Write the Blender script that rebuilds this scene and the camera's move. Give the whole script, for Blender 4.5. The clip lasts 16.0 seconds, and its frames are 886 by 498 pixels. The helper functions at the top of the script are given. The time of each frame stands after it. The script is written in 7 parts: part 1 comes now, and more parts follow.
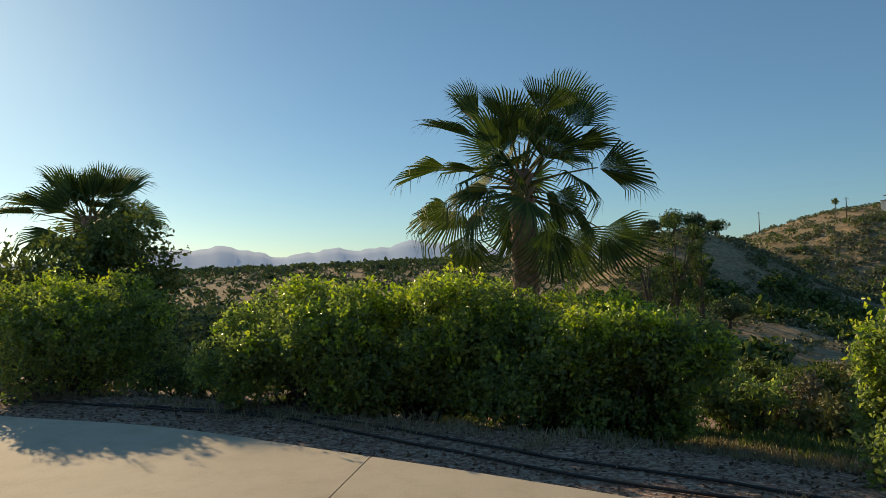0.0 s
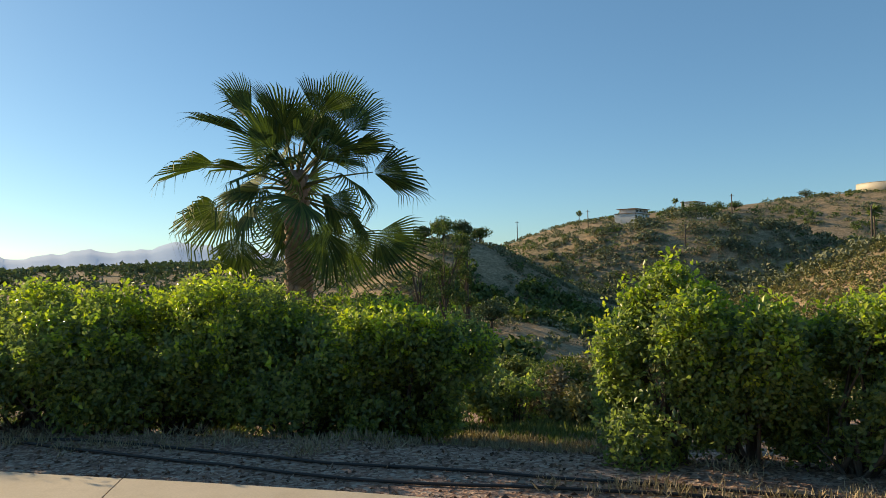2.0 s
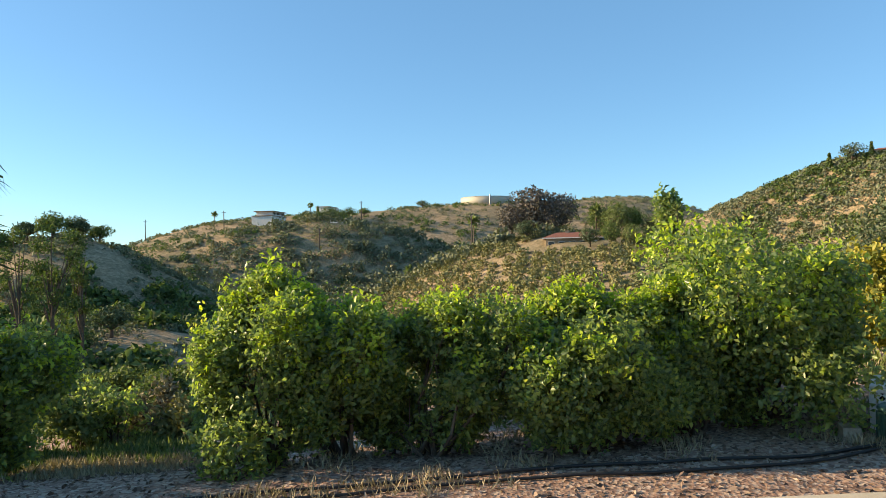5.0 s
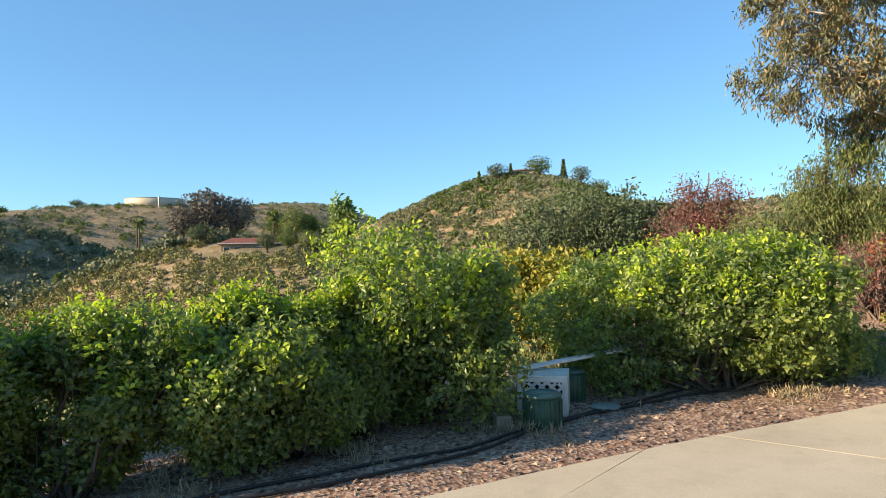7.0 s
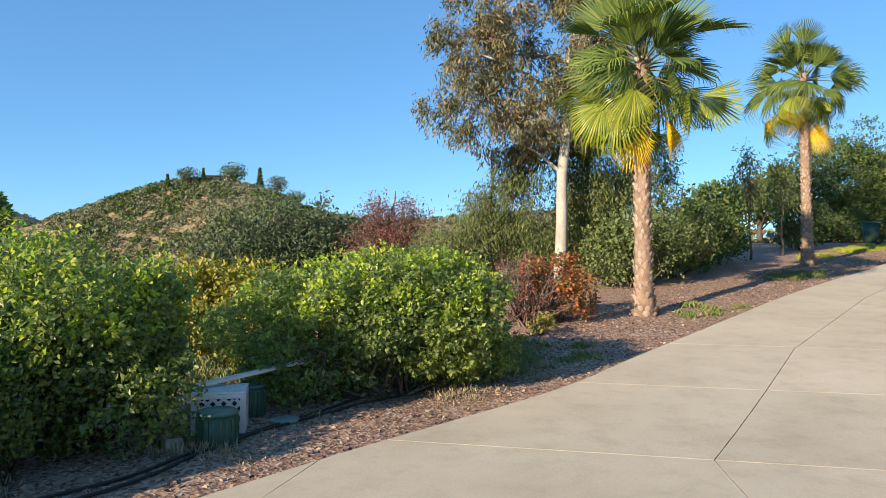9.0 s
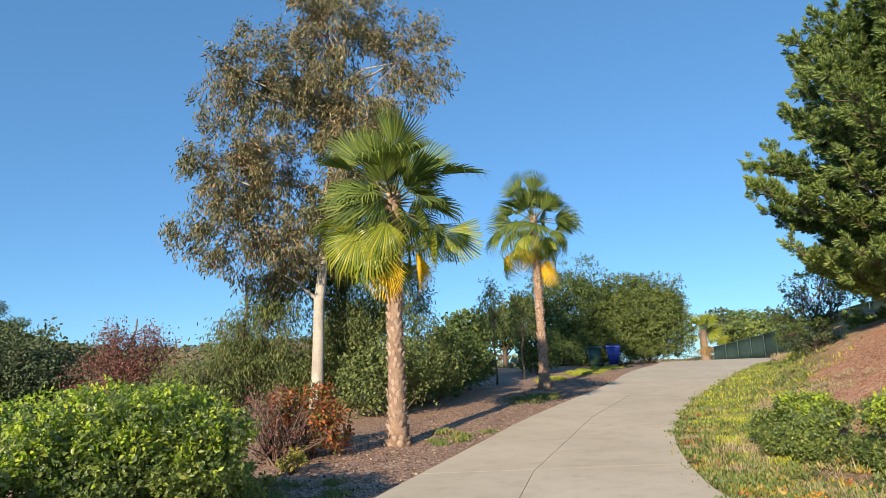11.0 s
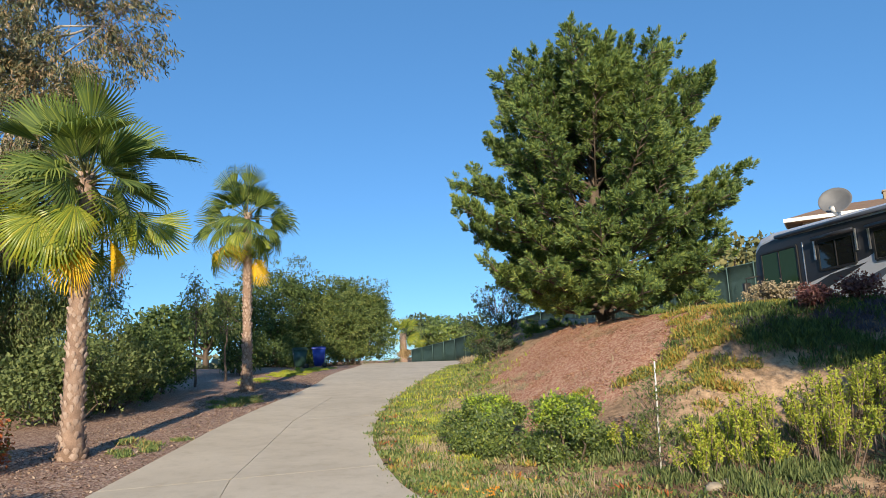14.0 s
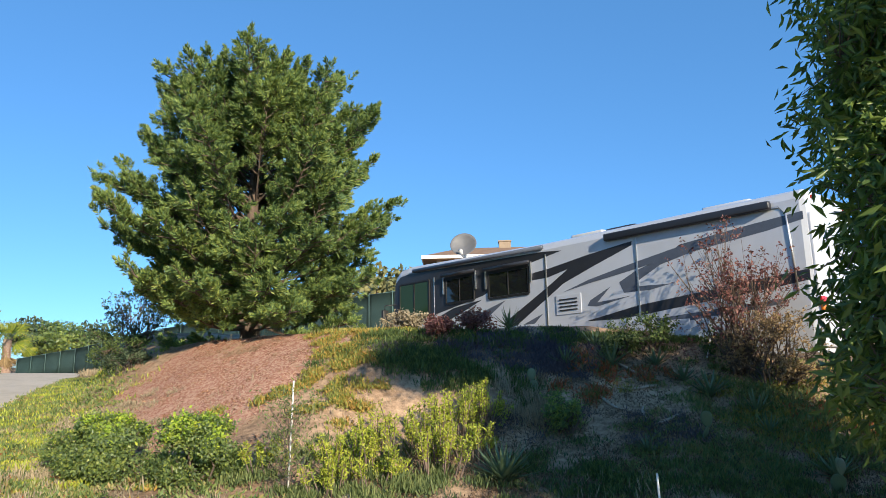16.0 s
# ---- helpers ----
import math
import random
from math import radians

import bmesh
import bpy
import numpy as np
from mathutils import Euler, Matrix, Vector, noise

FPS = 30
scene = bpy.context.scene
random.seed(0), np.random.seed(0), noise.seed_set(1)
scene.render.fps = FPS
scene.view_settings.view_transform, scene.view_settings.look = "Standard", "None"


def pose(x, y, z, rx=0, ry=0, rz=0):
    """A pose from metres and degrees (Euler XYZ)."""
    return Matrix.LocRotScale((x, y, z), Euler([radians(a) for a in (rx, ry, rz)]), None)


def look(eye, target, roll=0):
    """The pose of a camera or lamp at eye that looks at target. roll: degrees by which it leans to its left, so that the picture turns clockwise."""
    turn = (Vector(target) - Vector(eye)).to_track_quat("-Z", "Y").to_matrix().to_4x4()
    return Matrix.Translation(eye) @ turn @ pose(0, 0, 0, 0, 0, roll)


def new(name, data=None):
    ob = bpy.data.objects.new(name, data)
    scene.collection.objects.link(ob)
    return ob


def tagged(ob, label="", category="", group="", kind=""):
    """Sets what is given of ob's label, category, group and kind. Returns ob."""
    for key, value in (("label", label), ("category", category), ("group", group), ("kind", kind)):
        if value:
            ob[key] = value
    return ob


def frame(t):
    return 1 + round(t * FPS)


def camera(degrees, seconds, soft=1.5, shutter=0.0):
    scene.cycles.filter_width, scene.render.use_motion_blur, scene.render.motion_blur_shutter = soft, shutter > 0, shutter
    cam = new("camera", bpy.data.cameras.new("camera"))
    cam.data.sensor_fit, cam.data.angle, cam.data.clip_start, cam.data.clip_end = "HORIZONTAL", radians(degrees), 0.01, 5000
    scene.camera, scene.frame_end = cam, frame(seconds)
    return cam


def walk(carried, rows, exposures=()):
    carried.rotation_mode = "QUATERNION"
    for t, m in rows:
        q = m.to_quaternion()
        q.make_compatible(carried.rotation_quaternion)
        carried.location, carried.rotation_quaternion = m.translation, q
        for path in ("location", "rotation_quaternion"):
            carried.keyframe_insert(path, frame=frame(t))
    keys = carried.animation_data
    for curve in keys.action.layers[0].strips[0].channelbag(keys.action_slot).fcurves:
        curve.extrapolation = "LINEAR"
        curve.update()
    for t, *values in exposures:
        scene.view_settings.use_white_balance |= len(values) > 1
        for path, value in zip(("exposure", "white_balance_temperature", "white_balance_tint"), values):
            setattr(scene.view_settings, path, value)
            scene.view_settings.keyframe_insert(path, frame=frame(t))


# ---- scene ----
cam = camera(64.98, 16.0, 0.7)
# seconds, eye x y z, yaw, pitch, roll (degrees)
PATH = [
    (0, 0.001, -0.000, 1.600, 0.00, 1.26, -1.62),
    (0.5, -0.003, 0.047, 1.596, -3.64, 1.19, -1.52),
    (1, -0.008, 0.056, 1.595, -7.12, 1.18, -1.30),
    (1.5, 0.003, 0.051, 1.593, -12.10, 1.15, -1.42),
    (2, 0.019, 0.059, 1.582, -18.37, 1.14, -1.32),
    (2.5, 0.051, 0.062, 1.579, -25.14, 1.13, -1.40),
    (3, 0.077, 0.064, 1.580, -29.07, 1.09, -1.19),
    (3.5, 0.086, 0.044, 1.580, -32.61, 0.98, -0.98),
    (3.7, 0.102, 0.037, 1.579, -36.02, 0.94, -0.90),
    (5.8, 0.552, 0.103, 1.560, -55.09, 0.58, -1.23),
    (6, 0.587, 0.128, 1.548, -58.26, 0.57, -1.20),
    (6.5, 0.653, 0.181, 1.545, -65.76, 0.60, -1.14),
    (7, 0.698, 0.198, 1.544, -73.71, 0.68, -1.15),
    (7.5, 0.708, 0.204, 1.543, -82.83, 0.73, -1.29),
    (8, 0.721, 0.197, 1.546, -88.67, 0.83, -1.10),
    (8.5, 0.726, 0.147, 1.552, -93.62, 1.06, -0.33),
    (9, 0.728, 0.088, 1.558, -98.43, 1.31, -0.04),
    (9.5, 0.729, 0.028, 1.565, -104.25, 2.74, -0.23),
    (10, 0.748, -0.025, 1.563, -110.92, 6.80, -0.88),
    (10.2, 0.757, -0.045, 1.569, -112.90, 8.14, -1.20),
    (12.3, 0.924, -0.138, 1.663, -124.88, 11.60, -1.35),
    (12.5, 0.940, -0.144, 1.674, -126.81, 10.75, -1.47),
    (13, 0.975, -0.146, 1.670, -131.48, 10.08, -1.72),
    (13.5, 0.980, -0.149, 1.675, -136.32, 9.95, -1.89),
    (14, 0.957, -0.165, 1.666, -141.81, 10.61, -2.20),
    (14.5, 0.955, -0.173, 1.669, -146.91, 11.12, -2.54),
    (15, 0.971, -0.171, 1.670, -154.91, 11.14, -2.51),
    (15.5, 0.984, -0.183, 1.674, -162.05, 11.20, -1.89),
    (16, 0.977, -0.190, 1.670, -170.28, 11.26, -1.01),
]


def aim(x, y, z, yaw, pitch, roll):
    a, b = radians(yaw), radians(pitch)
    eye = Vector((x, y, z))
    return look(eye, eye + 2 * Vector((-math.sin(a) * math.cos(b), math.cos(a) * math.cos(b), math.sin(b))), roll)


walk(cam, [(r[0], aim(*r[1:])) for r in PATH], [(0.0,0.08,9200,10),(0.5,0.3,9200,10),(1.5,0.4,9100,10),(3.5,1.0,8800,10),(7.0,1.14,8000,10),(9.0,0.9,7200,10),(12.5,0.66,7200,10),(14.5,0.55,6600,10),(15.5,0.46,6500,10),(16.0,0.82,6500,10)])

# ---------------------------------------------------------------- light
SUN_BEARING, SUN_HEIGHT = 37.5, 19.0
world = bpy.data.worlds.new("sky")
scene.world = world
world.use_nodes = True
wn = world.node_tree
sky = wn.nodes.new("ShaderNodeTexSky")
sky.sky_type, sky.sun_disc = "NISHITA", False
sky.sun_elevation, sky.sun_rotation = radians(SUN_HEIGHT), radians(-SUN_BEARING)
sky.altitude, sky.air_density, sky.dust_density, sky.ozone_density = 1500, 1.0, 0.9, 3.2
wn.nodes["Background"].inputs["Strength"].default_value = 0.122
deep = wn.nodes.new("ShaderNodeHueSaturation")
deep.inputs["Saturation"].default_value = 1.03
wn.links.new(sky.outputs[0], deep.inputs["Color"])
haze = wn.nodes.new("ShaderNodeMix")
haze.data_type, haze.inputs[0].default_value, haze.inputs[7].default_value = "RGBA", 0.4, (0.8, 1.85, 3.2, 1)
wn.links.new(deep.outputs[0], haze.inputs[6])
clear = wn.nodes.new("ShaderNodeMix")
clear.data_type, clear.blend_type, clear.inputs[0].default_value, clear.inputs[7].default_value = "RGBA", "MULTIPLY", 1.0, (0.665, 0.945, 1.13, 1)
wn.links.new(haze.outputs[2], clear.inputs[6])
wn.links.new(clear.outputs[2], wn.nodes["Background"].inputs["Color"])
sun = new("sun", bpy.data.lights.new("sun", "SUN"))
sun.data.energy, sun.data.angle, sun.data.color = 4.5, radians(0.55), (1.0, 0.86, 0.66)
_a, _e = radians(SUN_BEARING), radians(SUN_HEIGHT)
sun.matrix_world = look((-60 * math.sin(_a), 60 * math.cos(_a), 60 * math.tan(_e)), (0, 0, 0))


# ---------------------------------------------------------------- materials
def nodes_of(name):
    m = bpy.data.materials.new(name)
    m.use_nodes = True
    t = m.node_tree
    return m, t, t.nodes["Principled BSDF"]


def ramp(t, fac, stops):
    r = t.nodes.new("ShaderNodeValToRGB")
    e = r.color_ramp.elements
    while len(e) < len(stops):
        e.new(0.5)
    for el, (p, c) in zip(e, stops):
        el.position, el.color = p, (*c, 1)
    t.links.new(fac, r.inputs[0])
    return r.outputs[0]


def spread(colours):
    n = len(colours) - 1
    return [(k / max(n, 1), c) for k, c in enumerate(colours)]


def tex_noise(t, coord, scale, detail=4.0, rough=0.55, stretch=None):
    if stretch:
        mp = t.nodes.new("ShaderNodeMapping")
        mp.inputs["Scale"].default_value = stretch
        t.links.new(coord, mp.inputs[0])
        coord = mp.outputs[0]
    n = t.nodes.new("ShaderNodeTexNoise")
    n.inputs["Scale"].default_value, n.inputs["Detail"].default_value, n.inputs["Roughness"].default_value = scale, detail, rough
    t.links.new(coord, n.inputs["Vector"])
    return n.outputs["Fac"]


def mixc(t, fac, a, b, mode="MIX"):
    m = t.nodes.new("ShaderNodeMix")
    m.data_type, m.blend_type = "RGBA", mode
    for sock, v in ((m.inputs[0], fac), (m.inputs[6], a), (m.inputs[7], b)):
        if isinstance(v, (int, float)):
            sock.default_value = v
        elif isinstance(v, tuple):
            sock.default_value = (*v, 1)
        else:
            t.links.new(v, sock)
    return m.outputs[2]


def calc(t, op, a, b=0.0, clamp=False):
    m = t.nodes.new("ShaderNodeMath")
    m.operation, m.use_clamp = op, clamp
    for sock, v in zip(m.inputs, (a, b)):
        if isinstance(v, (int, float)):
            sock.default_value = v
        else:
            t.links.new(v, sock)
    return m.outputs[0]


def bumped(t, p, height, strength, distance=0.02):
    b = t.nodes.new("ShaderNodeBump")
    b.inputs["Strength"].default_value, b.inputs["Distance"].default_value = strength, distance
    t.links.new(height, b.inputs["Height"])
    t.links.new(b.outputs[0], p.inputs["Normal"])


def surface(name, colours, scale=3.0, fine=30.0, rough=0.7, metal=0.0, bump=0.3, depth=0.01, stretch=None, vary=0.25, coat=0.0):
    """A plain surface: colours spread by coarse noise, darkened and lightened by fine noise, with relief."""
    m, t, p = nodes_of(name)
    co = t.nodes.new("ShaderNodeTexCoord").outputs["Object"]
    big, small = tex_noise(t, co, scale, 5, 0.6, stretch), tex_noise(t, co, fine, 6, 0.65, stretch)
    c = ramp(t, big, [(0.25 + 0.5 * q, col) for q, col in spread(colours)])
    shade = ramp(t, small, [(0.3, (1 - vary,) * 3), (0.7, (1 + vary * 0.3,) * 3)])
    c = mixc(t, 1.0, c, shade, "MULTIPLY")
    t.links.new(c, p.inputs["Base Color"])
    p.inputs["Metallic"].default_value = metal
    r = calc(t, "MULTIPLY_ADD", small, 0.2)
    t.nodes[-1].inputs[2].default_value = rough - 0.1
    t.links.new(r, p.inputs["Roughness"])
    p.inputs["Coat Weight"].default_value = coat
    if bump:
        bumped(t, p, small, bump, depth)
    return m


def leafy(name, colours, through_light=0.35, rough=0.45, patch=0.6, tint=(0.9, 1.0, 0.45), gloss=0.35):
    """Leaves: every leaf its own tone, drifting slowly over the plant, and letting light through."""
    m, t, p = nodes_of(name)
    geo = t.nodes.new("ShaderNodeNewGeometry")
    co = t.nodes.new("ShaderNodeTexCoord").outputs["Object"]
    drift = tex_noise(t, co, patch, 2, 0.5)
    f = calc(t, "ADD", calc(t, "MULTIPLY", geo.outputs["Random Per Island"], 0.72), calc(t, "MULTIPLY", drift, 0.5))
    f = calc(t, "SUBTRACT", f, 0.14, True)
    c = ramp(t, f, spread([tuple(min(0.8, 1.32 * q) for q in col) for col in colours]))
    t.links.new(c, p.inputs["Base Color"])
    p.inputs["Roughness"].default_value = rough
    p.inputs["Specular IOR Level"].default_value = gloss
    tr = t.nodes.new("ShaderNodeBsdfTranslucent")
    t.links.new(mixc(t, 1.0, c, tint, "MULTIPLY"), tr.inputs["Color"])
    mx = t.nodes.new("ShaderNodeMixShader")
    mx.inputs[0].default_value = through_light
    t.links.new(p.outputs[0], mx.inputs[1])
    t.links.new(tr.outputs[0], mx.inputs[2])
    t.links.new(mx.outputs[0], t.nodes["Material Output"].inputs["Surface"])
    return m


def chips(t, co, scale, colours):
    v = t.nodes.new("ShaderNodeTexVoronoi")
    v.inputs["Scale"].default_value = scale
    t.links.new(co, v.inputs["Vector"])
    s = t.nodes.new("ShaderNodeSeparateColor")
    t.links.new(v.outputs["Color"], s.inputs[0])
    return ramp(t, s.outputs[0], spread(colours)), v.outputs["Distance"]


def ground_material():
    m, t, p = nodes_of("ground")
    co = t.nodes.new("ShaderNodeTexCoord").outputs["Object"]
    at = t.nodes.new("ShaderNodeAttribute")
    at.attribute_name = "soil"
    s = t.nodes.new("ShaderNodeSeparateColor")
    t.links.new(at.outputs["Color"], s.inputs[0])
    mulch_w, litter_w, hill_w = s.outputs
    n1, n2, n3 = tex_noise(t, co, 0.5, 6, 0.65), tex_noise(t, co, 9.0, 6, 0.7), tex_noise(t, co, 0.03, 7, 0.6)
    dirt = ramp(t, n1, [(0.3, (0.24, 0.16, 0.105)), (0.48, (0.38, 0.26, 0.165)), (0.68, (0.62, 0.44, 0.28))])
    dirt = mixc(t, 1.0, dirt, ramp(t, n2, [(0.3, (0.42, 0.41, 0.40)), (0.65, (1.12, 1.1, 1.1))]), "MULTIPLY")
    mulch, d1 = chips(t, co, 30.0, [(0.14, 0.08, 0.06), (0.255, 0.15, 0.115), (0.36, 0.225, 0.17), (0.45, 0.31, 0.24), (0.56, 0.44, 0.36)])
    mulch = mixc(t, calc(t, "MULTIPLY", n1, 0.5), mulch, (0.20, 0.135, 0.10))
    litter, _ = chips(t, co, 26.0, [(0.27, 0.12, 0.08), (0.39, 0.195, 0.135), (0.54, 0.36, 0.25), (0.33, 0.16, 0.115)])
    hill = ramp(t, n3, [(0.3, (0.22, 0.18, 0.115)), (0.45, (0.34, 0.25, 0.16)), (0.6, (0.46, 0.315, 0.20)), (0.75, (0.52, 0.33, 0.21))])
    hill = mixc(t, 1.0, hill, ramp(t, tex_noise(t, co, 0.35, 6, 0.7), [(0.3, (0.45, 0.5, 0.45)), (0.65, (1.1, 1.1, 1.1))]), "MULTIPLY")
    hill = mixc(t, 1.0, hill, ramp(t, tex_noise(t, co, 1.6, 5, 0.75), [(0.35, (0.5, 0.55, 0.5)), (0.6, (1.1, 1.1, 1.1))]), "MULTIPLY")
    rag = calc(t, "MULTIPLY", calc(t, "SUBTRACT", n1, 0.5), 0.9)

    def mask(w, rag=rag):
        r = t.nodes.new("ShaderNodeMapRange")
        r.inputs[1].default_value, r.inputs[2].default_value = 0.4, 0.6
        t.links.new(calc(t, "ADD", w, rag), r.inputs[0])
        return r.outputs[0]

    c = mixc(t, mask(mulch_w), dirt, mulch)
    c = mixc(t, mask(litter_w, calc(t, "MULTIPLY", calc(t, "SUBTRACT", tex_noise(t, co, 1.3, 5, 0.7), 0.59), 2.6)), c, litter)
    c = mixc(t, hill_w, c, hill)
    t.links.new(c, p.inputs["Base Color"])
    p.inputs["Roughness"].default_value = 0.95
    p.inputs["Specular IOR Level"].default_value = 0.15
    h = calc(t, "ADD", calc(t, "MULTIPLY", d1, 0.6), n2)
    bumped(t, p, h, 0.6, 0.03)
    return m


def concrete_material():
    m, t, p = nodes_of("concrete")
    co = t.nodes.new("ShaderNodeTexCoord").outputs["Object"]
    rnd = t.nodes.new("ShaderNodeObjectInfo").outputs["Random"]
    n1, n2, n3 = tex_noise(t, co, 0.7, 6, 0.6), tex_noise(t, co, 55, 5, 0.7), tex_noise(t, co, 3.0, 6, 0.7)
    c = ramp(t, n1, [(0.25, (0.46, 0.395, 0.305)), (0.5, (0.535, 0.465, 0.365)), (0.75, (0.585, 0.51, 0.405))])
    c = mixc(t, 1.0, c, ramp(t, n3, [(0.25, (0.84, 0.83, 0.81)), (0.5, (1, 1, 1)), (0.8, (1.05, 1.05, 1.05))]), "MULTIPLY")
    c = mixc(t, 1.0, c, ramp(t, n2, [(0.3, (0.88, 0.88, 0.88)), (0.7, (1.06, 1.06, 1.06))]), "MULTIPLY")
    c = mixc(t, 1.0, c, ramp(t, rnd, [(0, (0.95, 0.95, 0.94)), (1, (1.03, 1.02, 1.01))]), "MULTIPLY")
    t.links.new(c, p.inputs["Base Color"])
    p.inputs["Roughness"].default_value = 0.85
    p.inputs["Specular IOR Level"].default_value = 0.25
    bumped(t, p, calc(t, "ADD", n2, calc(t, "MULTIPLY", n3, 2.0)), 0.25, 0.006)
    return m


def plain(name, colour, rough=0.5, metal=0.0, vary=0.12, scale=6.0, bump=0.1):
    d = tuple(max(0.0, v * 0.82) for v in colour)
    return surface(name, [d, colour], scale, 60.0, rough, metal, bump, 0.003, None, vary)


GROUND, CONCRETE = ground_material(), concrete_material()
HEDGE_LEAF = leafy("citrus_leaf", [(0.10, 0.14, 0.08), (0.14, 0.195, 0.09), (0.195, 0.26, 0.092), (0.29, 0.345, 0.098), (0.46, 0.44, 0.115)], 0.6, 0.34, 1.3, (0.9, 1.0, 0.6), 0.6)
SHOOT_LEAF = leafy("new_shoot_leaf", [(0.19, 0.29, 0.05), (0.30, 0.41, 0.06), (0.43, 0.50, 0.075), (0.62, 0.54, 0.10)], 0.5, 0.35, 1.3)
LONG_LEAF = leafy("long_dark_leaf", [(0.05, 0.085, 0.03), (0.09, 0.14, 0.04), (0.15, 0.21, 0.05), (0.24, 0.29, 0.07)], 0.38, 0.35)
YELLOW_LEAF = leafy("yellow_leaf", [(0.09, 0.12, 0.035), (0.18, 0.19, 0.045), (0.32, 0.27, 0.05), (0.44, 0.34, 0.07)], 0.35)
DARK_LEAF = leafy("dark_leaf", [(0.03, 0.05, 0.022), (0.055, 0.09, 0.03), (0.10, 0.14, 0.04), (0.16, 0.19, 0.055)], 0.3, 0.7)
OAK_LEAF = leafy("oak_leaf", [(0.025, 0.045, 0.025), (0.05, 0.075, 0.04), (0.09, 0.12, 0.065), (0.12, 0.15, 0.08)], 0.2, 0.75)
GUM_LEAF = leafy("gum_leaf", [(0.048, 0.066, 0.042), (0.09, 0.108, 0.06), (0.15, 0.145, 0.075), (0.24, 0.175, 0.095), (0.36, 0.23, 0.165)], 0.2, 0.4, 0.7)
GUM_LEAF_GREEN = leafy("gum_leaf_green", [(0.05, 0.075, 0.032), (0.095, 0.13, 0.05), (0.155, 0.19, 0.068), (0.23, 0.235, 0.095)], 0.32, 0.65)
RED_LEAF = leafy("red_leaf", [(0.08, 0.11, 0.04), (0.15, 0.16, 0.05), (0.28, 0.09, 0.042), (0.42, 0.13, 0.05), (0.34, 0.24, 0.07)], 0.3, tint=(1, 0.7, 0.5))
PLUM_LEAF = leafy("plum_leaf", [(0.07, 0.03, 0.03), (0.15, 0.06, 0.055), (0.22, 0.11, 0.09), (0.2, 0.14, 0.10)], 0.2, tint=(1, 0.6, 0.5))
GREY_TWIG = surface("grey_twig", [(0.13, 0.09, 0.07), (0.24, 0.18, 0.15)], 4, 40, 0.9)
HILL_LEAF = leafy("hill_leaf", [(0.075, 0.09, 0.062), (0.11, 0.125, 0.078), (0.155, 0.165, 0.095), (0.23, 0.21, 0.13)], 0.18, 0.7, 0.06)
ORCHARD_LEAF = leafy("orchard_leaf", [(0.075, 0.09, 0.04), (0.125, 0.13, 0.055), (0.185, 0.17, 0.068), (0.25, 0.205, 0.09)], 0.15, 0.7, 0.05)
PALM_LEAF = leafy("palm_leaf", [(0.03, 0.055, 0.025), (0.05, 0.085, 0.032), (0.08, 0.125, 0.04), (0.13, 0.17, 0.055)], 0.2, 0.7, 1.0, gloss=0.1)
PALM_MID = leafy("palm_mid_leaf", [(0.05, 0.085, 0.028), (0.09, 0.135, 0.036), (0.15, 0.195, 0.045), (0.25, 0.26, 0.055)], 0.3, 0.5, 1.0, gloss=0.2)
PALM_LIME = leafy("palm_lime_leaf", [(0.09, 0.13, 0.025), (0.17, 0.22, 0.03), (0.27, 0.28, 0.035), (0.38, 0.32, 0.05)], 0.33, 0.35, 1.0)
PALM_YELLOW = leafy("palm_yellow_leaf", [(0.5, 0.29, 0.02), (0.66, 0.38, 0.02), (0.70, 0.43, 0.03), (0.55, 0.37, 0.04)], 0.3, 0.4, 1.0, (1, 0.8, 0.4))
PALM_STRAW = leafy("palm_straw_leaf", [(0.16, 0.11, 0.055), (0.24, 0.17, 0.085), (0.32, 0.235, 0.12)], 0.12, 0.8, 1.0, (1, 0.9, 0.7))
PALM_TRUNK = surface("palm_trunk", [(0.17, 0.105, 0.075), (0.30, 0.20, 0.145), (0.40, 0.28, 0.21)], 5, 45, 0.9, bump=0.6, depth=0.02)
PALM_BOOT = surface("palm_boot", [(0.24, 0.165, 0.13), (0.40, 0.295, 0.235), (0.54, 0.42, 0.35)], 6, 40, 0.9, bump=0.6, depth=0.01, stretch=(1, 1, 0.3))
PETIOLE = surface("petiole", [(0.10, 0.115, 0.04), (0.19, 0.185, 0.065)], 4, 30, 0.65)
BARK = surface("bark", [(0.09, 0.065, 0.05), (0.18, 0.135, 0.10)], 6, 40, 0.95, bump=0.7, depth=0.02, stretch=(1, 1, 0.3))
PALE_BARK = surface("pale_gum_bark", [(0.28, 0.245, 0.21), (0.45, 0.41, 0.365), (0.58, 0.54, 0.49)], 2.5, 25, 0.8, bump=0.3, stretch=(1, 1, 0.4))
PINE_LEAF = leafy("pine_needle", [(0.045, 0.085, 0.045), (0.095, 0.155, 0.056), (0.18, 0.24, 0.064), (0.31, 0.34, 0.085)], 0.22, 0.5, 0.35)


# ---------------------------------------------------------------- mesh helpers
def finish(name, mesh, material, parent=None, label="", smooth=True):
    if material is not None and not mesh.materials:
        mesh.materials.append(material)
    if smooth:
        mesh.polygons.foreach_set("use_smooth", [True] * len(mesh.polygons))
    ob = new(name, mesh)
    if parent is not None:
        ob.parent = parent
    if label:
        ob["label"] = label
    return ob


def part(name, bm, material, parent=None, label="", smooth=True):
    """One mesh object from a bmesh, under a thing or a part."""
    me = bpy.data.meshes.new(name)
    bm.normal_update()
    bm.to_mesh(me)
    bm.free()
    return finish(name, me, material, parent, label, smooth)


